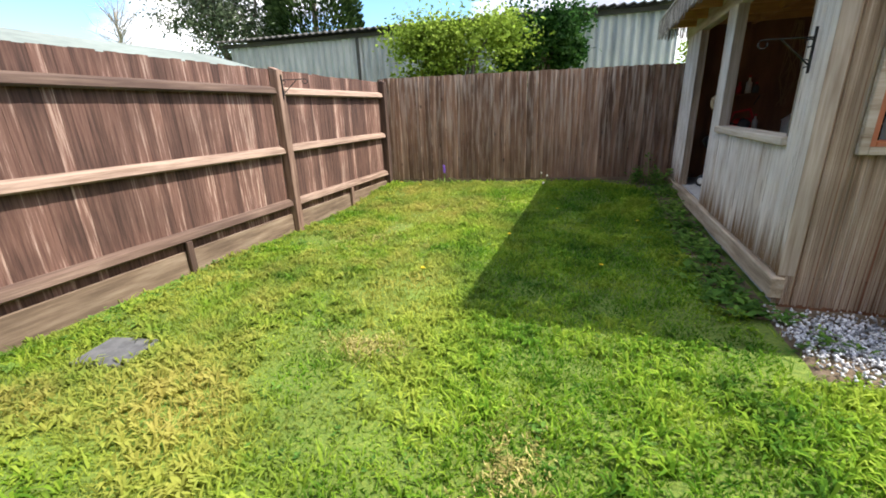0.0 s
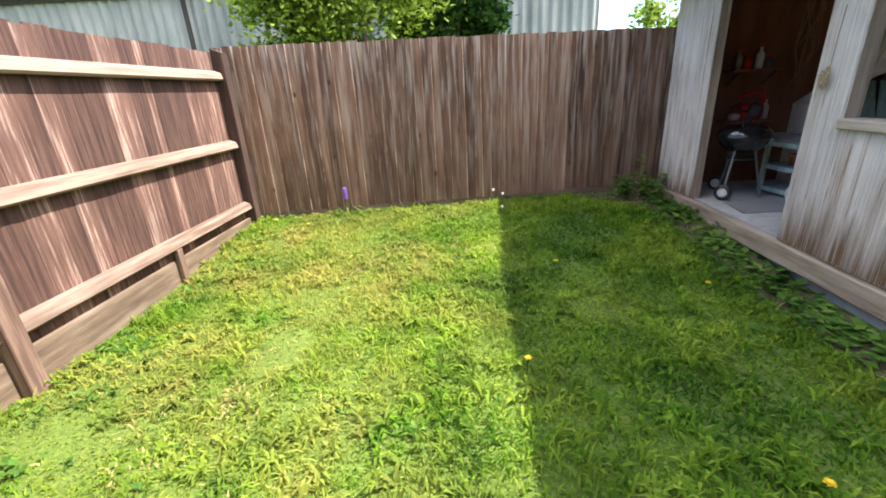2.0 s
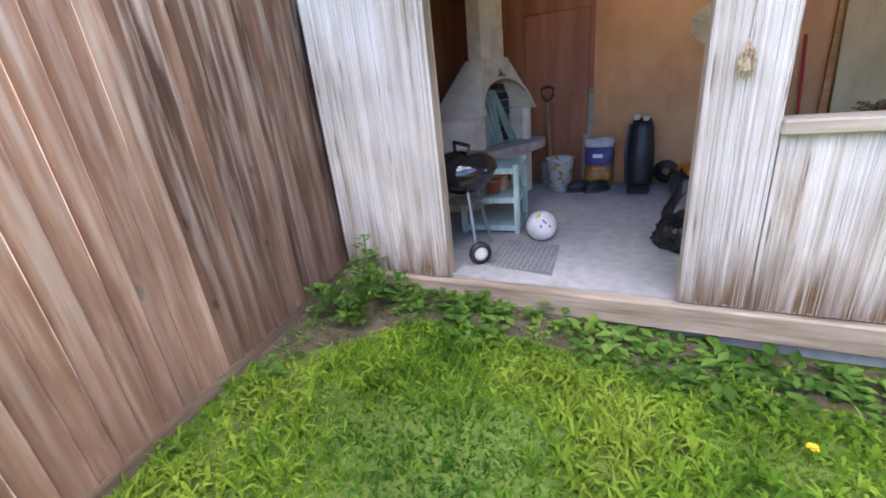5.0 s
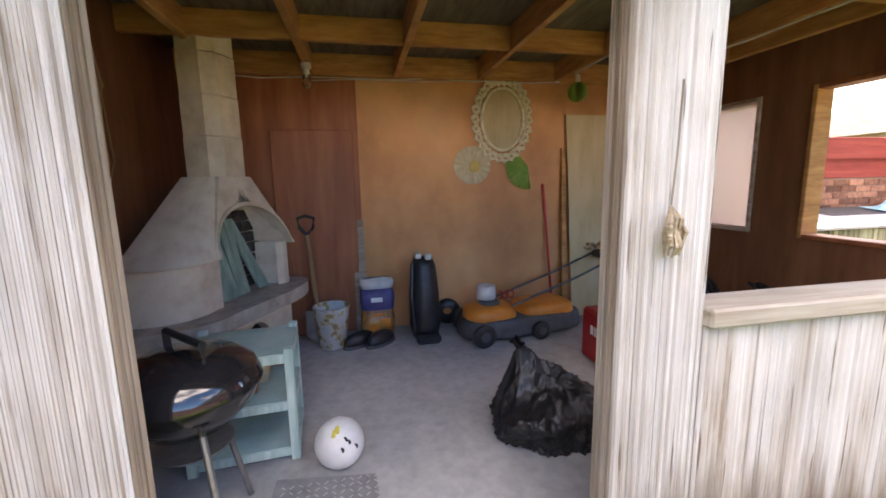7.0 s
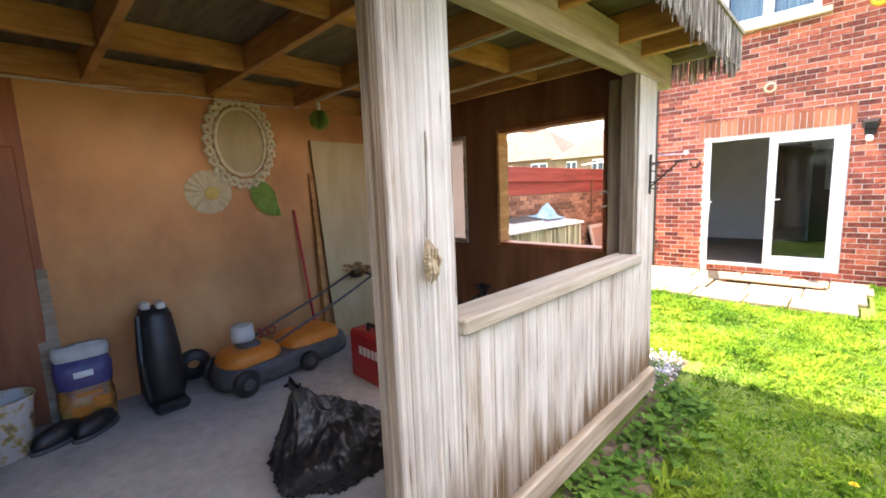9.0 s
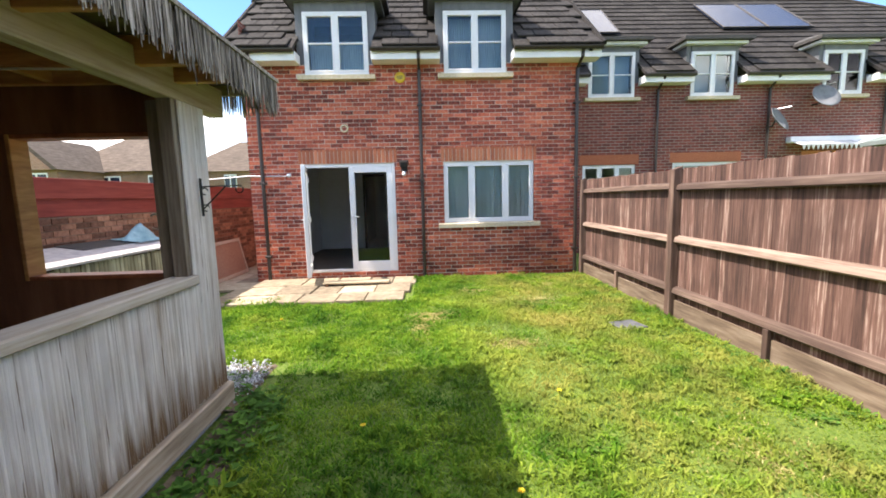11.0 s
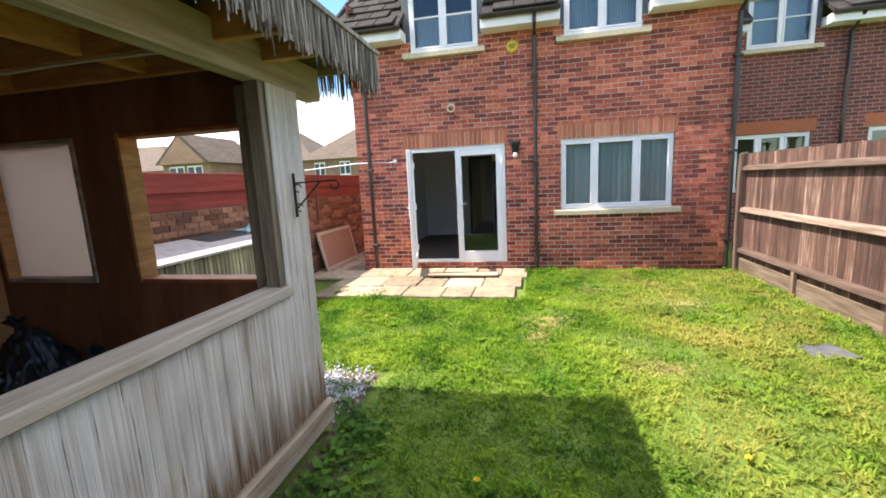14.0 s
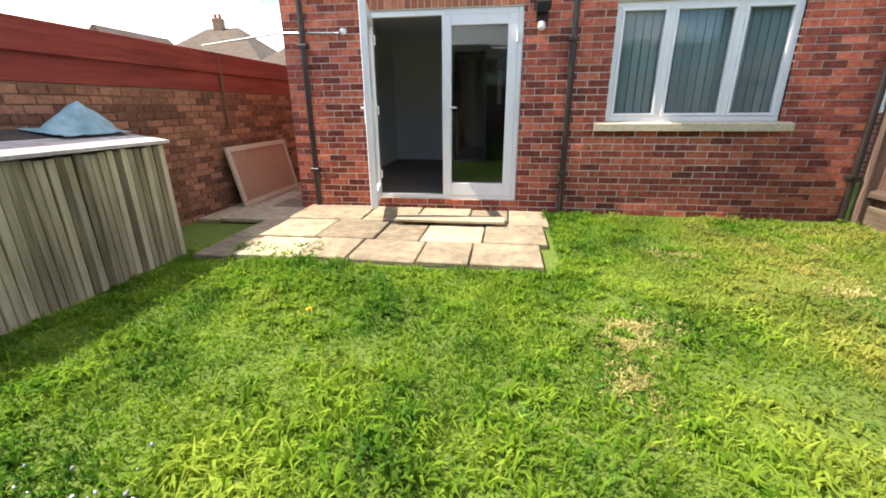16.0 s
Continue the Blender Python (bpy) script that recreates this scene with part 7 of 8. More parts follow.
s.tube([(3.395, 6.8 - 0.3 * i, 2.27 - 0.02 * abs(math.cos(i * 1.1)) + 0.005 * i) for i in range(8)], 0.004, 5)
solo("cable", s, WHITEPL, "loose white cable slung along the back wall", "cable")

hook = thing("ring_hook", (1.17, 3.76, 1.45), "white plastic ring hook on the corner post", "hook")
part("ring", Shell().tube([(1.195 + 0.04 * math.cos(k), 3.76, 1.45 + 0.05 * math.sin(k)) for k in [0.9 + 0.4 * i for i in range(12)]], 0.007, 7), WHITEPL, hook, smooth=True)
part("screw", Shell().tube([(1.155, 3.76, 1.45), (1.162, 3.76, 1.45)], 0.012, 8), WHITEPL, hook)
# pale strips added under two rafters to draw their lower edges catching light
for y in (4.12, 4.78):
    solo("light_cord", Shell().tube([(0.98 + 0.3 * i, y + 0.002 * (i % 2), 2.293 - 0.006 * (i % 3 == 1)) for i in range(8)], 0.0065, 6), WHITEPL, "pale strip standing for the lit lower edge of a rafter", "cord", group="cords under the rafters")
# bin bags


def bin_bag(name_at, size, seed, label, ear=None):
    bm = bmesh.new()
    bmesh.ops.create_icosphere(bm, subdivisions=6, radius=1.0)
    for v in bm.verts:
        p = v.co.copy()
        q = Vector((p.x, p.y, p.z * 0.45))
        k = 1 + 0.34 * noise.noise(p * 1.3 + Vector((seed, 0, 0))) + 0.15 * (1 - abs(noise.noise(q * 3.6 + Vector((0, seed, 0))))) ** 3 + 0.08 * (1 - abs(noise.noise(q * 10 + Vector((seed, seed, 0))))) ** 4
        neck = max(0.0, p.z - 0.55)
        v.co = Vector((p.x * k * (1 - 0.9 * neck), p.y * k * (1 - 0.9 * neck), max(-0.62, p.z * k + 0.9 * neck ** 1.2)))
    s = Shell()
    zmin = min(v.co.z for v in bm.verts)
    o, z = Vector(name_at), Vector(size)
    s.v = [(o.x + v.co.x * z.x, o.y + v.co.y * z.y, o.z + (v.co.z - zmin) * z.z) for v in bm.verts]
    s.f = [tuple(v.index for v in f.verts) for f in bm.faces]
    if ear:
        for i, c in enumerate(s.v):
            d = (Vector(c) - o).xy - Vector(ear[:2])
            w = math.exp(-d.length_squared / 0.009) * smooth_step(o.z + 0.06, o.z + 0.2, c[2])
            s.v[i] = (c[0] - d.x * 0.35 * w, c[1] - d.y * 0.35 * w, c[2] + ear[2] * w)
    bm.free()
    bag = thing("bin_bag", o, label, "bin bag", "bin bags")
    part("sack", s, BAGM, bag, smooth=True)
    top = max(s.v, key=lambda p: p[2])
    r = random.Random(seed)
    s = Shell()
    rows, n, kn = 5, 18, 0.55 if ear else 1.0
    for j in range(rows):
        k = j / (rows - 1)
        for i in range(n):
            a = 2 * math.pi * i / n
            rad = (0.022 + 0.035 * kn * k ** 1.4) * (1 + 0.45 * k * math.sin(5 * a + seed)) + 0.01 * r.random() * k
            s.v.append((top[0] + rad * math.cos(a) - 0.04 * k, top[1] + rad * 0.6 * math.sin(a) + 0.05 * k, top[2] - 0.02 + 0.085 * kn * k + 0.02 * k * math.sin(3 * a + seed)))
    s.f = [(j * n + i, j * n + (i + 1) % n, (j + 1) * n + (i + 1) % n, (j + 1) * n + i) for j in range(rows - 1) for i in range(n)]
    part("knot", s, BAGM, bag, "gathered bag neck", smooth=True)
    return bag


BAGM = surf("black bin liner", [(0.008, 0.008, 0.009), (0.02, 0.02, 0.022)], (30, 30, 9), 0.33, 0.4, 0.1, 6.0, bumpdist=0.012)
bin_bag((1.72, 5.60, FL), (0.21, 0.25, 0.16), 3, "slumped black plastic bin bag with raised neck on the concrete floor", ear=(0.06, 0.15, 0.17))
bin_bag((1.95, 4.1, FL), (0.27, 0.24, 0.24), 5, "full black bin bag against the near wall")
bin_bag((2.72, 3.98, FL), (0.26, 0.22, 0.30), 9, "tall overfilled black bin bag against the near wall")
# clutter shelves on the dark wall
for z in (0.93, 1.43):
    cs = thing("wall_shelf", (1.8, 7.59, z), "dark wooden shelf on the boarded wall", "shelf", "shelves on the dark wall")
    part("board", Shell().cham(1.46, 1.95, 7.51, 7.718, z - 0.025, z, 0.004), PLYDARK, cs)
    for x in (1.52, 1.88):
        part("bracket_arm", Shell().tube([(x, 7.71, z - 0.15), (x, 7.53, z - 0.027)], 0.008, 5), IRON, cs)
rt = thing("petrol_trimmer", (1.85, 7.57, 0.93), "red and grey petrol trimmer engine on the shelf", "garden tool")
part("engine", Shell().cham(1.63, 1.85, 7.52, 7.65, 0.931, 1.10, 0.03), RED, rt)
part("cowl", Shell().lathe([(0.0, 0.06), (0.05, 0.05), (0.075, 0.0)], 16, pose(1.75, 7.52, 1.02, 90)), GREYPL, rt, smooth=True)
part("tank", Shell().cham(1.54, 1.63, 7.54, 7.64, 0.931, 1.0, 0.02), WHITEPL, rt)
part("handle", Shell().tube([(1.58, 7.59, 1.0), (1.62, 7.57, 1.18), (1.80, 7.55, 1.22), (1.86, 7.58, 1.10)], 0.018, 7), RED, rt)
part("cable", Shell().tube([(1.50 + 0.05 * k + 0.03 * math.sin(2.3 * k), 7.52 + 0.02 * math.cos(3 * k), 1.06 + 0.05 * math.sin(1.7 * k)) for k in range(7)], 0.012, 6), BLACKPL, rt)
for x, z, h, mt in ((1.90, 0.93, 0.2, WHITEPL), (1.54, 1.43, 0.18, GALV), (1.64, 1.43, 0.13, RED), (1.75, 1.43, 0.21, WHITEPL), (1.84, 1.43, 0.12, GREYPL)):
    bo = thing("bottle", (x, 7.61, z), "dusty bottle on the wooden shelf", "bottle", "bottles on the shelves")
    part("body", Shell().lathe([(0.0, 0.001), (0.035, 0.001), (0.036, h * 0.65), (0.014, h * 0.8), (0.014, h), (0.0, h)], 14, pose(x, 7.61, z)), mt, bo, smooth=True)
    part("cap", Shell().lathe([(0.0, h + 0.02), (0.016, h + 0.02), (0.016, h - 0.005), (0.0, h - 0.005)], 10, pose(x, 7.61, z)), RED, bo)
s = Shell()
r = random.Random(5)
for i in range(9):
    x = 2.2 + r.uniform(-0.05, 0.05)
    s.tube([(x, 7.65, 2.3), (x + r.uniform(-0.08, 0.08), 7.63, 1.95), (x + r.uniform(-0.12, 0.1), 7.64, 1.6), (x + r.uniform(-0.14, 0.06), 7.65, 1.25)], [0.006, 0.005, 0.004, 0.002], 5)
solo("dried_twigs", s, ASHWOOD, "bundle of dried twigs hung on the dark wall", "twigs", kind="stuff")
# dried posy on the front post
pk = thing("dried_posy", (0.94, 5.66, 1.3), "dried brown posy tied to the reed-clad post", "decoration")
s = Shell()
for i in range(26):
    a = r.uniform(0, 6.28)
    s.tube([(0.938, 5.66, 1.40), (0.925 - 0.02 * r.random(), 5.66 + 0.026 * math.cos(a), 1.33 + 0.04 * math.sin(a)), (0.925, 5.66 + 0.022 * math.cos(a), 1.26 + 0.05 * r.random())], [0.004, 0.007, 0.003], 5)
part("dried_flower", s, surf("dried flowers", [(0.26, 0.18, 0.11), (0.44, 0.34, 0.22), (0.56, 0.47, 0.34)], (60, 60, 60), 0.95, 0.3), pk, kind="stuff")
part("string", Shell().tube([(0.938, 5.66, 1.40), (0.935, 5.655, 1.55), (0.937, 5.65, 1.72)], 0.003, 5), GREYPOST, pk)

# ---- corner bed outside ----
s = Shell()
for j in range(61):
    y = 3.3 + 4.55 * j / 60
    inner_x = 0.60 + 0.10 * noise.noise((y * 2.1, 4, 0)) - 0.75 * smooth_step(6.9, 7.7, y)
    for i in range(6):
        x = inner_x + (0.955 - inner_x) * i / 5
        s.v.append((x, y, ground_z(x, y) + (0.008 if i else -0.02) + 0.008 * noise.noise((x * 9, y * 9, 2))))
s.f = [(j * 6 + i, j * 6 + i + 1, j * 6 + i + 7, j * 6 + i + 6) for j in range(60) for i in range(5)]
solo("earth_strip", s, EARTH, "strip of bare dark earth along the summerhouse plinth", "flower bed", at=(0.8, 5.4, 0), smooth=True, kind="structure")
s = Shell()
N = 22
for j in range(N + 1):
    for i in range(N + 1):
        x, y = 0.87 + 1.16 * i / N, 2.64 + 0.89 * j / N
        s.v.append((x, y, ground_z(x, y) + 0.016 + 0.02 * noise.noise((x * 6, y * 6, 0)) - 0.05 * (i in (0, N) or j in (0,))))
s.f = [(j * (N + 1) + i, j * (N + 1) + i + 1, (j + 1) * (N + 1) + i + 1, (j + 1) * (N + 1) + i) for j in range(N) for i in range(N)]
solo("flower_bed", s, EARTH, "bare dark earth bed at the summerhouse corner", "flower bed", at=(1.4, 3.1, 0), smooth=True, kind="structure")
PEBBLE = surf("white pebbles", [(0.20, 0.21, 0.235), (0.44, 0.455, 0.49), (0.64, 0.655, 0.69)], (40, 40, 40), 0.8, 0.2, 0.1, 6.0, "island", 0.25)
s = Shell()
r = random.Random(31)
for _ in range(2100):
    x, y = 1.28 + r.gauss(0, 0.26), 3.02 + r.gauss(0, 0.19)
    if y > 3.46 or x < 0.89 or (x - 0.8) < (3.0 - y) * 0.5:
        continue
    k = r.uniform(0.007, 0.017)
    m = pose(x, y, ground_z(x, y) + 0.03 + r.uniform(0, 0.025), r.uniform(0, 90), r.uniform(0, 90), r.uniform(0, 360)) @ Matrix.Diagonal((k, k * 0.8, k * 0.6, 1))
    s.add([(1, 0, 0), (-1, 0, 0), (0, 1, 0), (0, -1, 0), (0, 0, 1), (0, 0, -1)], [(0, 2, 4), (2, 1, 4), (1, 3, 4), (3, 0, 4), (2, 0, 5), (1, 2, 5), (3, 1, 5), (0, 3, 5)], m)
solo("white_gravel", s, PEBBLE, "patch of loose white and grey gravel on dark earth", "gravel", at=(1.3, 3.0, 0), smooth=True, kind="stuff")
tr = thing("planter", (1.66, 3.12, 0.02), "empty black plastic trough planter beside the gravel", "planter")
m = pose(1.68, 3.14, 0.03, 0, 0, 20)
s = Shell()
w0, w1, h, d0, d1 = 0.16, 0.20, 0.26, 0.10, 0.13
s.prism([(-w0, -d0, 0), (w0, -d0, 0), (w1, -d1, h), (-w1, -d1, h)], (0, 0.012, 0), m)
s.prism([(-w0, d0, 0), (w0, d0, 0), (w1, d1, h), (-w1, d1, h)], (0, -0.012, 0), m)
s.prism([(-w0, -d0, 0), (-w0, d0, 0), (-w1, d1, h), (-w1, -d1, h)], (0.012, 0, 0), m)
s.prism([(w0, -d0, 0), (w0, d0, 0), (w1, d1, h), (w1, -d1, h)], (-0.012, 0, 0), m)
s.box(-w0, w0, -d0, d0, 0, 0.01, m)
part("trough", s, BLACKPL, tr)
s = Shell()
for a, b, c, d in ((-w1 - 0.012, w1 + 0.012, -d1 - 0.012, -d1 + 0.01), (-w1 - 0.012, w1 + 0.012, d1 - 0.01, d1 + 0.012), (-w1 - 0.012, -w1 + 0.01, -d1 + 0.01, d1 - 0.01), (w1 - 0.01, w1 + 0.012, -d1 + 0.01, d1 - 0.01)):
    s.cham(a, b, c, d, h - 0.002, h + 0.014, 0.003, m)
part("rim", s, BLACKPL, tr)
part("soil", Shell().box(-w0 - 0.015, w0 + 0.015, -d0 - 0.01, d0 + 0.01, 0.1, 0.16, m), EARTH, tr)

# ---- grass, weeds, bushes and trees ----
def blades(n, place, hmin, hmax, width, seed):
    """Bent grass blades of two segments as one mesh."""
    r = np.random.default_rng(seed)
    v, f = [], []
    for i in range(n):
        got = place(r)
        if got is None:
            continue
        x, y, k = got
        z = ground_z(x, y) - 0.01
        h = r.uniform(hmin, hmax) * k
        a, b = r.uniform(0, 6.283), r.uniform(0, 6.283)
        w = width * r.uniform(0.6, 1.3)
        dx, dy = math.cos(a) * w, math.sin(a) * w
        lean = h * r.uniform(0.3, 1.3)
        lx, ly = math.cos(b) * lean, math.sin(b) * lean
        c = len(v)
        v += [(x - dx, y - dy, z), (x + dx, y + dy, z), (x + lx * 0.4 + dx * 0.8, y + ly * 0.4 + dy * 0.8, z + h * 0.62), (x + lx * 0.4 - dx * 0.8, y + ly * 0.4 - dy * 0.8, z + h * 0.62), (x + lx, y + ly, z + h * r.uniform(0.75, 1.0))]
        f += [(c, c + 1, c + 2, c + 3), (c + 3, c + 2, c + 4)]
    s = Shell()
    s.v, s.f = v, f
    return s


def on_lawn(x, y):
    if y > 7.09 + 0.16 * (x + 3.66) or x < -3.6 or y < -1.55:
        return False
    if x > 0.9 and y > 3.42 or x > 3.1 and y > 0.1 or x > 3.0 and y < 0.1:
        return False
    if -0.3 < x and y < (0.36 if x < 1.75 else -0.05):
        return False
    if abs(x + 2.9) < 0.17 and abs(y - 1.83) < 0.15:
        return False
    return True


def lawn_spot(r):
    x, y = r.uniform(-3.6, 3.1), r.uniform(-1.55, 7.8)
    if not on_lawn(x, y):
        return None
    if x > 0.8 and 2.6 < y < 3.5 and r.random() < 0.93:
        return None
    if x > 0.62 - 0.75 * smooth_step(6.9, 7.7, y) + 0.1 * noise.noise((x * 5, y * 5, 1)) and y > 3.4 and r.random() < 0.88:
        return None
    k = noise.noise((x * 1.1, y * 1.1, 3.0)) * 0.5 + noise.noise((x * 4, y * 4, 9.0)) * 0.35
    dry = noise.noise((x * 0.85, y * 0.85, 1.0))
    if x < -1.0 and dry > 0.28 and r.random() < 0.35:
        return None
    if ((x + 2.4) / 0.16) ** 2 + ((y - 4.83) / 0.26) ** 2 < 1 + noise.noise((x * 9, y * 9, 0)) and r.random() < 0.85:
        return None
    return x, y, max(0.5, 1.0 + k)


def tuft_spot(r):
    got = lawn_spot(r)
    if got is None or noise.noise((got[0] * 2.6, got[1] * 2.6, 5.0)) + 0.5 * noise.noise((got[0] * 7, got[1] * 7, 2.0)) < 0.05:
        return None
    return got


turf = blades(300000, lawn_spot, 0.022, 0.05, 0.0052, 1)
coarse = blades(60000, tuft_spot, 0.035, 0.09, 0.0065, 2)
turf.add(coarse.v, coarse.f)


def tussocks(n, seed):
    """Tufts of broad blades that spread outwards from one root."""
    r = np.random.default_rng(seed)
    s = Shell()
    for _ in range(n):
        got = lawn_spot(r)
        if got is None or noise.noise((got[0] * 1.6, got[1] * 1.6, 8.0)) < -0.15:
            continue
        x, y, k = got
        z = ground_z(x, y)
        for _ in range(r.integers(6, 14)):
            a, h, reach, w = r.uniform(0, 6.283), r.uniform(0.02, 0.06) * k, r.uniform(0.03, 0.10) * k, r.uniform(0.004, 0.0085)
            dx, dy = math.cos(a), math.sin(a)
            c = len(s.v)
            s.v += [(x - dy * w * 0.6, y + dx * w * 0.6, z), (x + dy * w * 0.6, y - dx * w * 0.6, z), (x + dx * reach * 0.5 + dy * w, y + dy * reach * 0.5 - dx * w, z + h), (x + dx * reach * 0.5 - dy * w, y + dy * reach * 0.5 + dx * w, z + h), (x + dx * reach, y + dy * reach, z + h * 0.8)]
            s.f += [(c, c + 1, c + 2, c + 3), (c + 3, c + 2, c + 4)]
    return s


tufts = tussocks(6500, 6)
turf.add(tufts.v, tufts.f)
STRAW = foliage("dry straw", [(0.34, 0.31, 0.10), (0.46, 0.41, 0.15), (0.54, 0.48, 0.22)], amount=0.1)
BARE = ((-0.62, 1.12, 0.20, 0.11), (-0.52, 1.32, 0.14, 0.10), (-0.46, 1.72, 0.12, 0.24), (-1.45, 2.3, 0.22, 0.12), (-2.1, 5.9, 0.5, 0.3), (-1.35, 6.4, 0.35, 0.35), (-2.5, 4.4, 0.4, 0.5), (-2.2, 0.5, 0.5, 0.22), (-1.3, -0.2, 0.4, 0.2), (-2.6, -0.6, 0.3, 0.3))


def straw_spot(r):
    cx, cy, rx, ry = BARE[r.integers(0, len(BARE))]
    a, k = r.uniform(0, 6.283), abs(r.normal(0, 0.8))
    x, y = cx + rx * k * math.cos(a), cy + ry * k * math.sin(a)
    if not on_lawn(x, y) or noise.noise((x * 6, y * 6, 4)) < -0.2:
        return None
    return x, y, 1.0


solo("dry_straw", blades(12000, straw_spot, 0.022, 0.042, 0.006, 12), STRAW, "flattened straw-coloured dead grass in worn patches", "grass", at=(0, 0, 0), kind="stuff")
lawn = solo("lawn_grass", turf, GRASS, "rough green lawn grass with dry patches, sunlit strip yellowed in the colour", "grass", at=(0, 0, 0), kind="stuff")


def leaf_clumps(spots, size, seed, per=7, up=0.5):
    """Broad leaves on short stalks in rosettes."""
    r = random.Random(seed)
    s = Shell()
    for x, y, z, k in spots:
        for _ in range(per):
            a, tilt, L = r.uniform(0, 6.283), r.uniform(0.1, 1.0) * up, size * k * r.uniform(0.6, 1.3)
            d = Vector((math.cos(a), math.sin(a), tilt)).normalized()
            side = d.cross(Vector((0, 0, 1))).normalized()
            o = Vector((x, y, z)) + Vector((r.uniform(-1, 1), r.uniform(-1, 1), r.uniform(0, 0.8))) * size * k
            t = o + d * L
            mid = o + d * L * 0.45
            s.add([o, mid + side * L * 0.32 + Vector((0, 0, L * 0.06)), t, mid - side * L * 0.32 + Vector((0, 0, L * 0.06)), mid - Vector((0, 0, L * 0.05))], [(0, 1, 4), (1, 2, 4), (2, 3, 4), (3, 0, 4)])
    return s


spots = []
for _ in range(300):
    y = rng.uniform(3.3, 7.6)
    x = 0.88 - abs(rng.gauss(0, 0.15))
    spots.append((x, y, ground_z(x, y), rng.uniform(0.7, 1.5)))
for _ in range(260):
    y = rng.uniform(-1.4, 7.1)
    x = -3.58 + abs(rng.gauss(0, 0.22))
    spots.append((x, y, ground_z(x, y), rng.uniform(0.4, 0.9)))
for _ in range(90):
    x = rng.uniform(-3.4, 0.8)
    y = 7.08 + 0.16 * (x + 3.66) - abs(rng.gauss(0, 0.12))
    spots.append((x, y, ground_z(x, y), rng.uniform(0.4, 0.9)))
for _ in range(1500):
    x, y = rng.uniform(-3.5, 3.0), rng.uniform(-1.4, 7.3)
    if on_lawn(x, y) and noise.noise((x * 1.7, y * 1.7, 7)) > -0.05:
        spots.append((x, y, ground_z(x, y), rng.uniform(0.25, 0.6)))
for _ in range(80):
    x, y = rng.uniform(0.85, 1.9), rng.uniform(2.7, 3.42)
    if noise.noise((x * 3.5, y * 3.5, 2)) > 0.02:
        spots.append((x, y, ground_z(x, y) + 0.03, rng.uniform(0.5, 1.0)))
solo("lawn_weeds", leaf_clumps(spots, 0.055, 3), WEED, "broad-leaved weeds in the lawn and along the edges", "weeds", at=(0, 0, 0), kind="stuff")
# nettle-like plants in the corner by the summerhouse
tall = thing("weed_plant", (0.72, 7.35, 0.15), "leafy green weeds in the fence corner with one tall stem", "plant")
sp = []
for k in range(13):
    x, y = 0.58 + rng.gauss(0, 0.18), 7.48 + rng.gauss(0, 0.12)
    x, y = min(x, 0.88), min(y, 7.70)
    h = rng.uniform(0.10, 0.30) if k else 0.5
    top = Vector((x + rng.uniform(-0.06, 0.06), y - rng.uniform(0, 0.06), ground_z(x, y) + h))
    part("stem", Shell().tube([(x, y, ground_z(x, y) - 0.02), tuple(top)], 0.004, 5), WEED, tall)
    for i in range(9):
        z = ground_z(x, y) + h * (0.2 + 0.09 * i)
        sp.append((x + (top.x - x) * i / 9, y + (top.y - y) * i / 9, z, rng.uniform(0.7, 1.1)))
part("leaves", leaf_clumps(sp, 0.06, 8, per=4, up=0.6), WEED, tall, kind="stuff")


def bush(name, label, cat, centre, radius, n, leaf_size, seed, material, stems=8):
    """Limbs from the ground and leaves scattered in uneven lobes."""
    c, R = Vector(centre), Vector(radius)
    r = random.Random(seed)
    b = thing(name, (c.x, c.y, 0), label, cat)
    s = Shell()
    tips = []
    for k in range(stems):
        t = c + Vector((r.uniform(-0.8, 0.8) * R.x, r.uniform(-0.7, 0.7) * R.y, r.uniform(0.1, 0.8) * R.z))
        s.tube([(c.x + r.uniform(-0.3, 0.3) * R.x, c.y, -0.1), tuple((c + t) / 2 + Vector((0, 0, -0.2))), tuple(t)], [0.06, 0.035, 0.012], 6)
        tips.append(t)
    part("stem", s, BARK, b)
    lobes = [(t, r.uniform(0.3, 0.62)) for t in tips] + [(c + Vector((r.uniform(-0.9, 0.9) * R.x, r.uniform(-0.8, 0.8) * R.y, r.uniform(-0.8, 0.75) * R.z)), r.uniform(0.25, 0.5)) for _ in range(26)]
    s = Shell()
    for _ in range(n):
        o, k = r.choice(lobes)
        p = o + Vector((r.gauss(0, 0.5) * R.x, r.gauss(0, 0.5) * R.y, r.gauss(0, 0.5) * R.z)) * k
        d = Vector((r.gauss(0, 1), r.gauss(0, 1), r.gauss(0, 0.7))).normalized()
        e = d.cross(Vector((r.gauss(0, 1), r.gauss(0, 1), 1))).normalized()
        L = leaf_size * r.uniform(0.6, 1.4)
        s.add([p, p + d * L * 0.5 + e * L * 0.3, p + d * L, p + d * L * 0.5 - e * L * 0.3], [(0, 1, 2), (0, 2, 3)])
    part("leaves", s, material, b, kind="stuff")
    return b


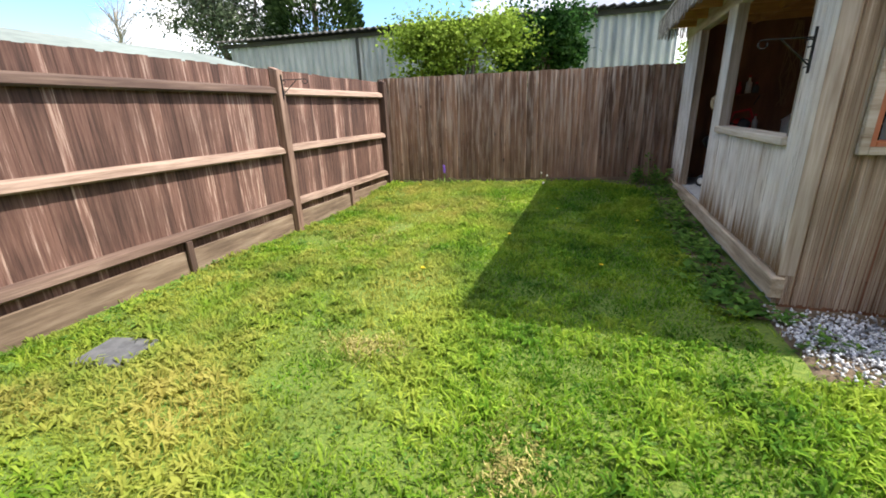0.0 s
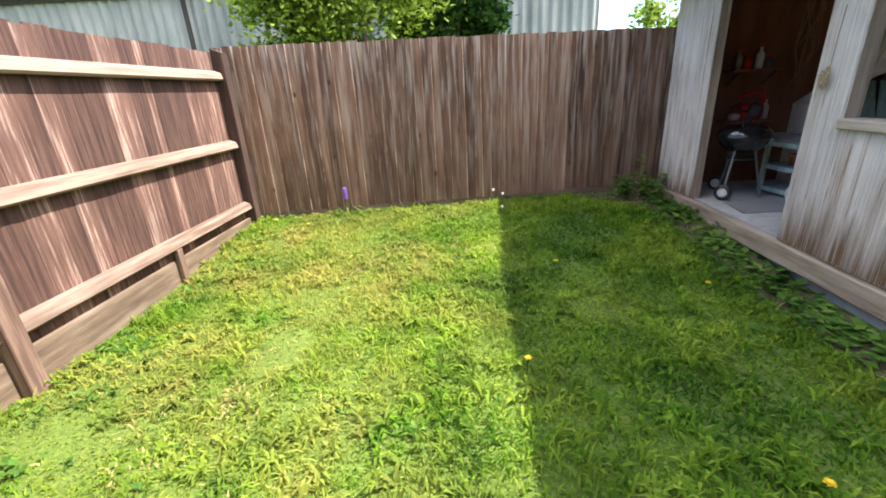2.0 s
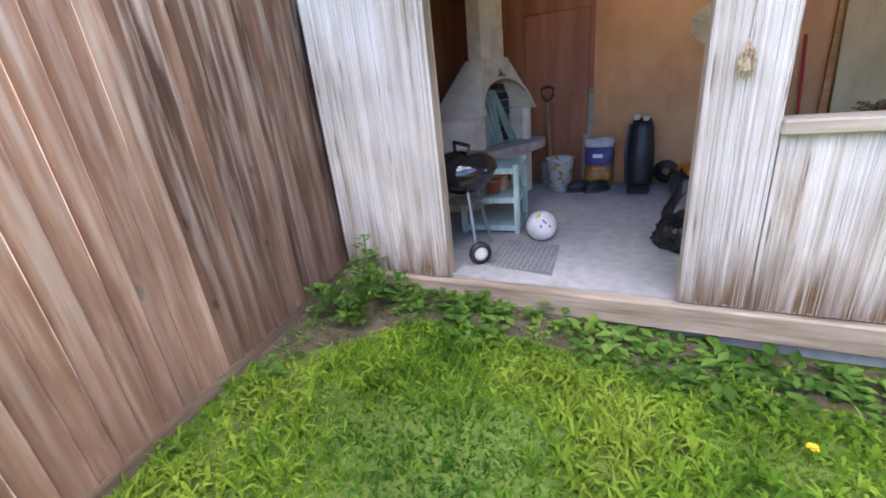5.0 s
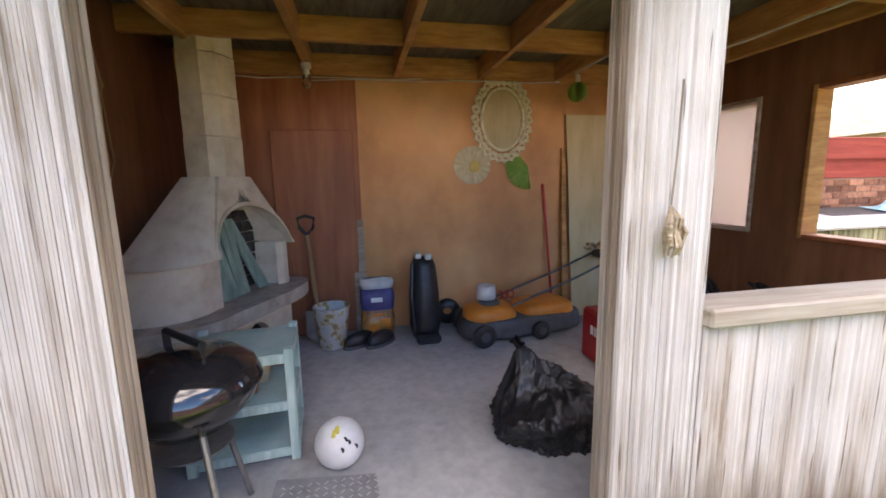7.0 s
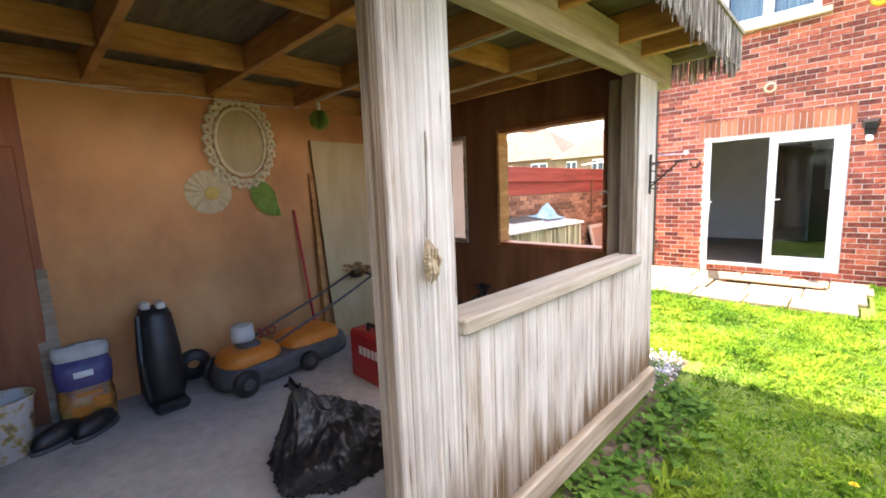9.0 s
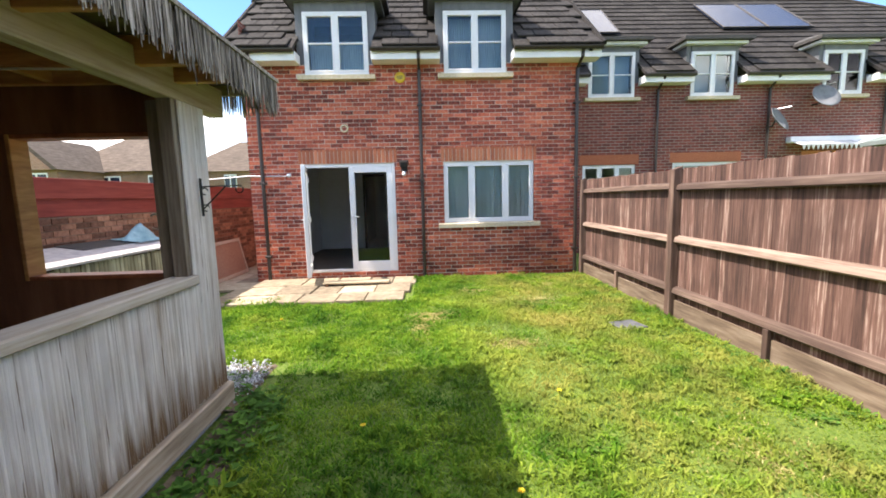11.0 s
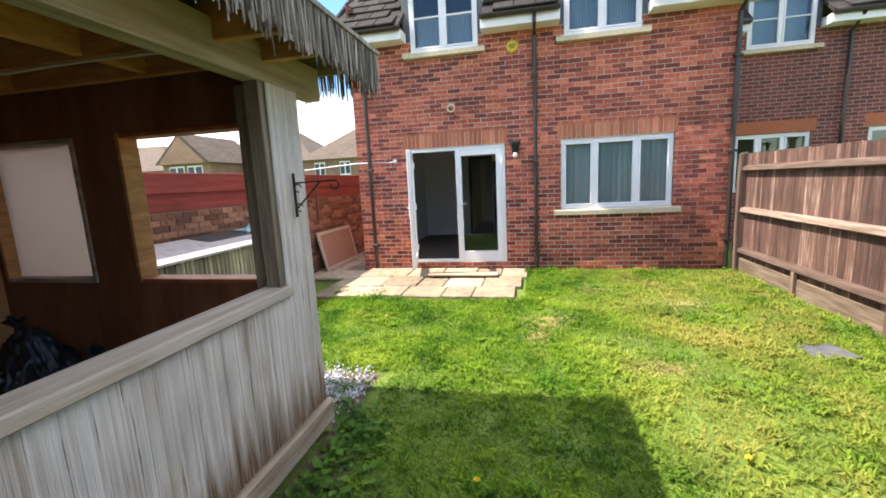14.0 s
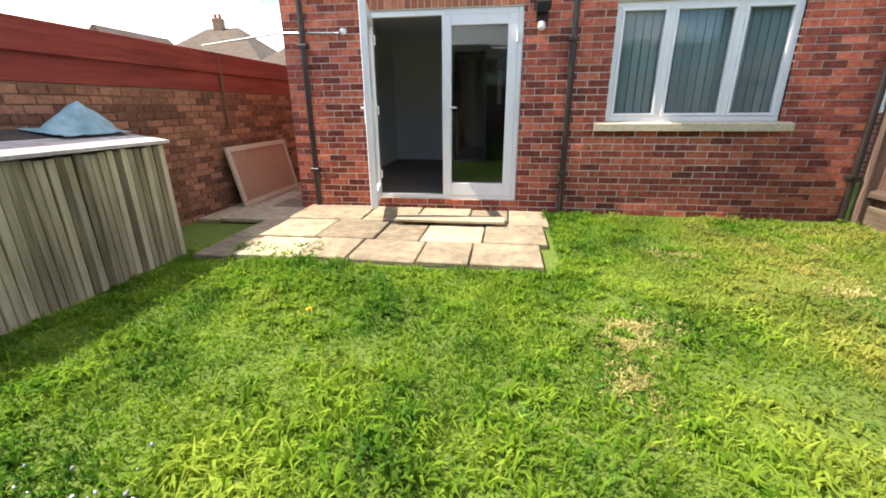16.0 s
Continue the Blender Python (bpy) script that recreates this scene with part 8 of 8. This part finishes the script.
BARK = surf("bark", [(0.07, 0.055, 0.04), (0.14, 0.11, 0.085)], (14, 14, 3), 0.95, 0.5)
LIME = foliage("light bush leaf", [(0.10, 0.17, 0.02), (0.20, 0.30, 0.035), (0.30, 0.40, 0.07)], patch=0.8)
IVY = foliage("ivy leaf", [(0.012, 0.045, 0.01), (0.03, 0.085, 0.018), (0.06, 0.13, 0.03)], patch=0.8)
CONIFER = foliage("conifer leaf", [(0.015, 0.035, 0.01), (0.035, 0.065, 0.018), (0.06, 0.095, 0.03)], patch=0.8)
GUM = foliage("grey tree leaf", [(0.05, 0.075, 0.04), (0.09, 0.12, 0.07), (0.13, 0.16, 0.10)], patch=0.8)
bush("shrub", "light green leafy shrub rising over the fence", "bush", (-3.05, 9.6, 2.3), (1.25, 0.6, 0.85), 17000, 0.085, 4, LIME)
bush("ivy_bush", "dark green ivy mass against the metal shed", "bush", (-1.5, 10.7, 2.6), (0.85, 0.5, 0.75), 12000, 0.10, 5, IVY)
bush("shrub", "small bush behind the summerhouse", "bush", (1.7, 9.4, 2.0), (0.5, 0.5, 0.5), 1500, 0.08, 9, LIME, 4)
# neighbour's airy tree
tree = thing("tree", (-18.2, 19.5, 0), "airy grey-green tree with open crown", "tree")
r = random.Random(12)
s = Shell()
s.tube([(-18.2, 19.5, -0.2), (-18.3, 19.5, 3.2), (-19.0, 19.4, 4.8), (-19.6, 19.4, 7.5), (-19.8, 19.4, 10)], [0.24, 0.19, 0.14, 0.08, 0.02], 8)
s.tube([(-18.3, 19.5, 3.2), (-17.6, 19.4, 4.6), (-16.6, 19.4, 6.4), (-16.2, 19.4, 8.6)], [0.15, 0.11, 0.07, 0.02], 7)
tips = []
for k in range(46):
    z = r.uniform(4.2, 9)
    o = Vector((-19.2 + r.uniform(-0.3, 0.3), 19.45, z)) if k % 3 else Vector((-16.8, 19.4, max(5.0, z - 0.6)))
    t = o + Vector((r.gauss(-0.4, 2.4), r.gauss(0, 1.0), r.uniform(0.2, 1.8)))
    s.tube([o, (o + t) / 2 + Vector((0, 0, 0.15)), t], [0.05, 0.028, 0.008], 5)
    tips += [t, (o + t) / 2 + Vector((0, 0, 0.2))]
part("trunk", s, BARK, tree)
s = Shell()
for _ in range(13000):
    p = r.choice(tips) + Vector((r.gauss(0, 0.45), r.gauss(0, 0.4), r.gauss(0, 0.36)))
    d = Vector((r.gauss(0, 1), r.gauss(0, 1), -0.6)).normalized()
    e = d.cross(Vector((r.gauss(0, 1), 0.3, 1))).normalized()
    L = r.uniform(0.13, 0.26)
    s.add([p, p + d * L * 0.5 + e * L * 0.24, p + d * L, p + d * L * 0.5 - e * L * 0.24], [(0, 1, 2), (0, 2, 3)])
part("crown", s, GUM, tree, kind="stuff")
bare = thing("bare_tree", (-33, 24, 0), "thin leafless tree against the clouds", "tree")
s = Shell()
s.tube([(-33, 24, -0.2), (-33, 24, 4), (-32.8, 24, 9)], [0.18, 0.12, 0.03], 7)
for k in range(70):
    z = r.uniform(3, 8.5)
    o = Vector((-32.95, 24, z))
    t = o + Vector((r.gauss(0, 1.5), r.gauss(0, 0.8), r.uniform(0.8, 2.2)))
    s.tube([o, t], [0.04, 0.006], 4)
    for _ in range(3):
        q = o + (t - o) * r.uniform(0.4, 0.9)
        s.tube([q, q + Vector((r.gauss(0, 0.5), r.gauss(0, 0.4), r.uniform(0.3, 0.9)))], [0.015, 0.004], 4)
part("trunk", s, surf("pale bark", [(0.22, 0.19, 0.16), (0.36, 0.32, 0.28)], (14, 14, 3), 0.95, 0.3), bare)
con = thing("conifer", (-13.9, 20.5, 0), "dense dark green conifer behind the shed", "tree")
part("trunk", Shell().tube([(-13.9, 20.5, -0.2), (-13.9, 20.5, 10)], [0.25, 0.05], 8), BARK, con)
s = Shell()
for _ in range(24000):
    z = 1 + 11 * r.random() ** 0.9
    R = 2.35 * (1 - (z / 13.2) ** 2.2) ** 0.6
    a = r.uniform(0, 6.283)
    q = R * (0.72 + 0.36 * r.random()) * (1 + 0.12 * noise.noise((math.cos(a) * 2, math.sin(a) * 2, z)))
    p = Vector((-13.9 + q * math.cos(a), 20.5 + q * math.sin(a), z))
    d = Vector((math.cos(a), math.sin(a), r.uniform(0.1, 1.2))).normalized()
    e = d.cross(Vector((r.gauss(0, 1), r.gauss(0, 1), 0.4))).normalized()
    L = r.uniform(0.14, 0.34)
    s.add([p, p + d * L * 0.5 + e * L * 0.25, p + d * L, p + d * L * 0.5 - e * L * 0.25], [(0, 1, 2), (0, 2, 3)])
part("crown", s, CONIFER, con, kind="stuff")

# single flowers
PETAL = surf("dandelion petals", [(0.75, 0.52, 0.02), (0.85, 0.65, 0.03)], (50, 50, 50), 0.8, 0.2)
VIOLET = surf("violet petals", [(0.16, 0.07, 0.42), (0.28, 0.15, 0.58)], (50, 50, 50), 0.8, 0.2)
r = random.Random(77)


def dandelion(x, y, h):
    z = ground_z(x, y)
    d = thing("dandelion", (x, y, z), "yellow dandelion flower in the lawn", "flower", "dandelions in the lawn")
    part("stem", Shell().tube([(x, y, z - 0.01), (x + 0.006, y, z + h)], 0.0025, 5), WEED, d)
    s = Shell()
    for k in range(22):
        a, e = 0.61 * k * 2.1, 0.2 + 1.1 * (k % 4) / 4
        o = Vector((x + 0.006, y, z + h))
        q = o + 0.02 * Vector((math.cos(a) * math.cos(e), math.sin(a) * math.cos(e), 0.6 * math.sin(e)))
        t = Vector((-math.sin(a), math.cos(a), 0)) * 0.005
        s.add([o - t, o + t, q + t, q - t], [(0, 1, 2, 3)])
    part("petals", s, PETAL, d)


for x, y in ((-1.0, 4.6), (-0.61, 5.85), (-1.55, 3.5), (0.3, 5.4), (1.35, 1.25), (-2.9, 6.75), (-3.3, 6.9), (-0.1, 3.9)):
    dandelion(x, y, r.uniform(0.04, 0.09))
SEED = surf("seed fluff", [(0.60, 0.60, 0.56), (0.76, 0.76, 0.73)], (60, 60, 60), 0.95, 0.2)
for x, y, h in ((-0.90, 7.33, 0.12), (-0.93, 7.05, 0.06), (-1.0, 7.40, 0.15)):
    z = ground_z(x, y)
    d = thing("seed_head", (x, y, z), "white dandelion seed head by the fence", "flower", "dandelion seed heads")
    part("stem", Shell().tube([(x, y, z - 0.01), (x + 0.008, y - 0.004, z + h)], 0.0028, 5), WEED, d)
    s = Shell()
    for k in range(70):
        a, e = k * 2.4, math.asin(1 - 2 * (k + 0.5) / 70)
        o = Vector((x + 0.008, y - 0.004, z + h + 0.012))
        q = o + 0.017 * Vector((math.cos(a) * math.cos(e), math.sin(a) * math.cos(e), math.sin(e)))
        t = Vector((-math.sin(a), math.cos(a), 0)) * 0.004
        s.add([o, q - t, q + t + Vector((0, 0, 0.003))], [(0, 1, 2)])
    part("fluff", s, SEED, d)
hy = thing("bluebell", (-2.6, 7.18, 0.15), "violet bluebell in flower at the foot of the fence", "flower")
z0 = ground_z(-2.6, 7.18)
part("stem", Shell().tube([(-2.6, 7.18, z0 - 0.02), (-2.61, 7.18, z0 + 0.31)], 0.004, 6), WEED, hy)
s = Shell()
for k in range(34):
    a, zz = k * 2.4, z0 + 0.19 + 0.0036 * k
    o = Vector((-2.607, 7.18, zz))
    d = Vector((math.cos(a), math.sin(a), -0.5)).normalized()
    s.tube([o, o + d * 0.012, o + d * 0.022], [0.003, 0.006, 0.008], 6)
part("flowers", s, VIOLET, hy)
s = Shell()
for k in range(9):
    a = k * 0.7
    o = Vector((-2.6, 7.18, z0))
    d = Vector((math.cos(a), -abs(math.sin(a)) * 0.6, 0))
    t = Vector((-d.y, d.x, 0)) * 0.008
    s.add([o - t, o + t, o + d * 0.12 + t + Vector((0, 0, 0.10)), o + d * 0.12 - t + Vector((0, 0, 0.10)), o + d * 0.27 + Vector((0, 0, 0.03))], [(0, 1, 2, 3), (3, 2, 4)])
part("leaves", s, WEED, hy)
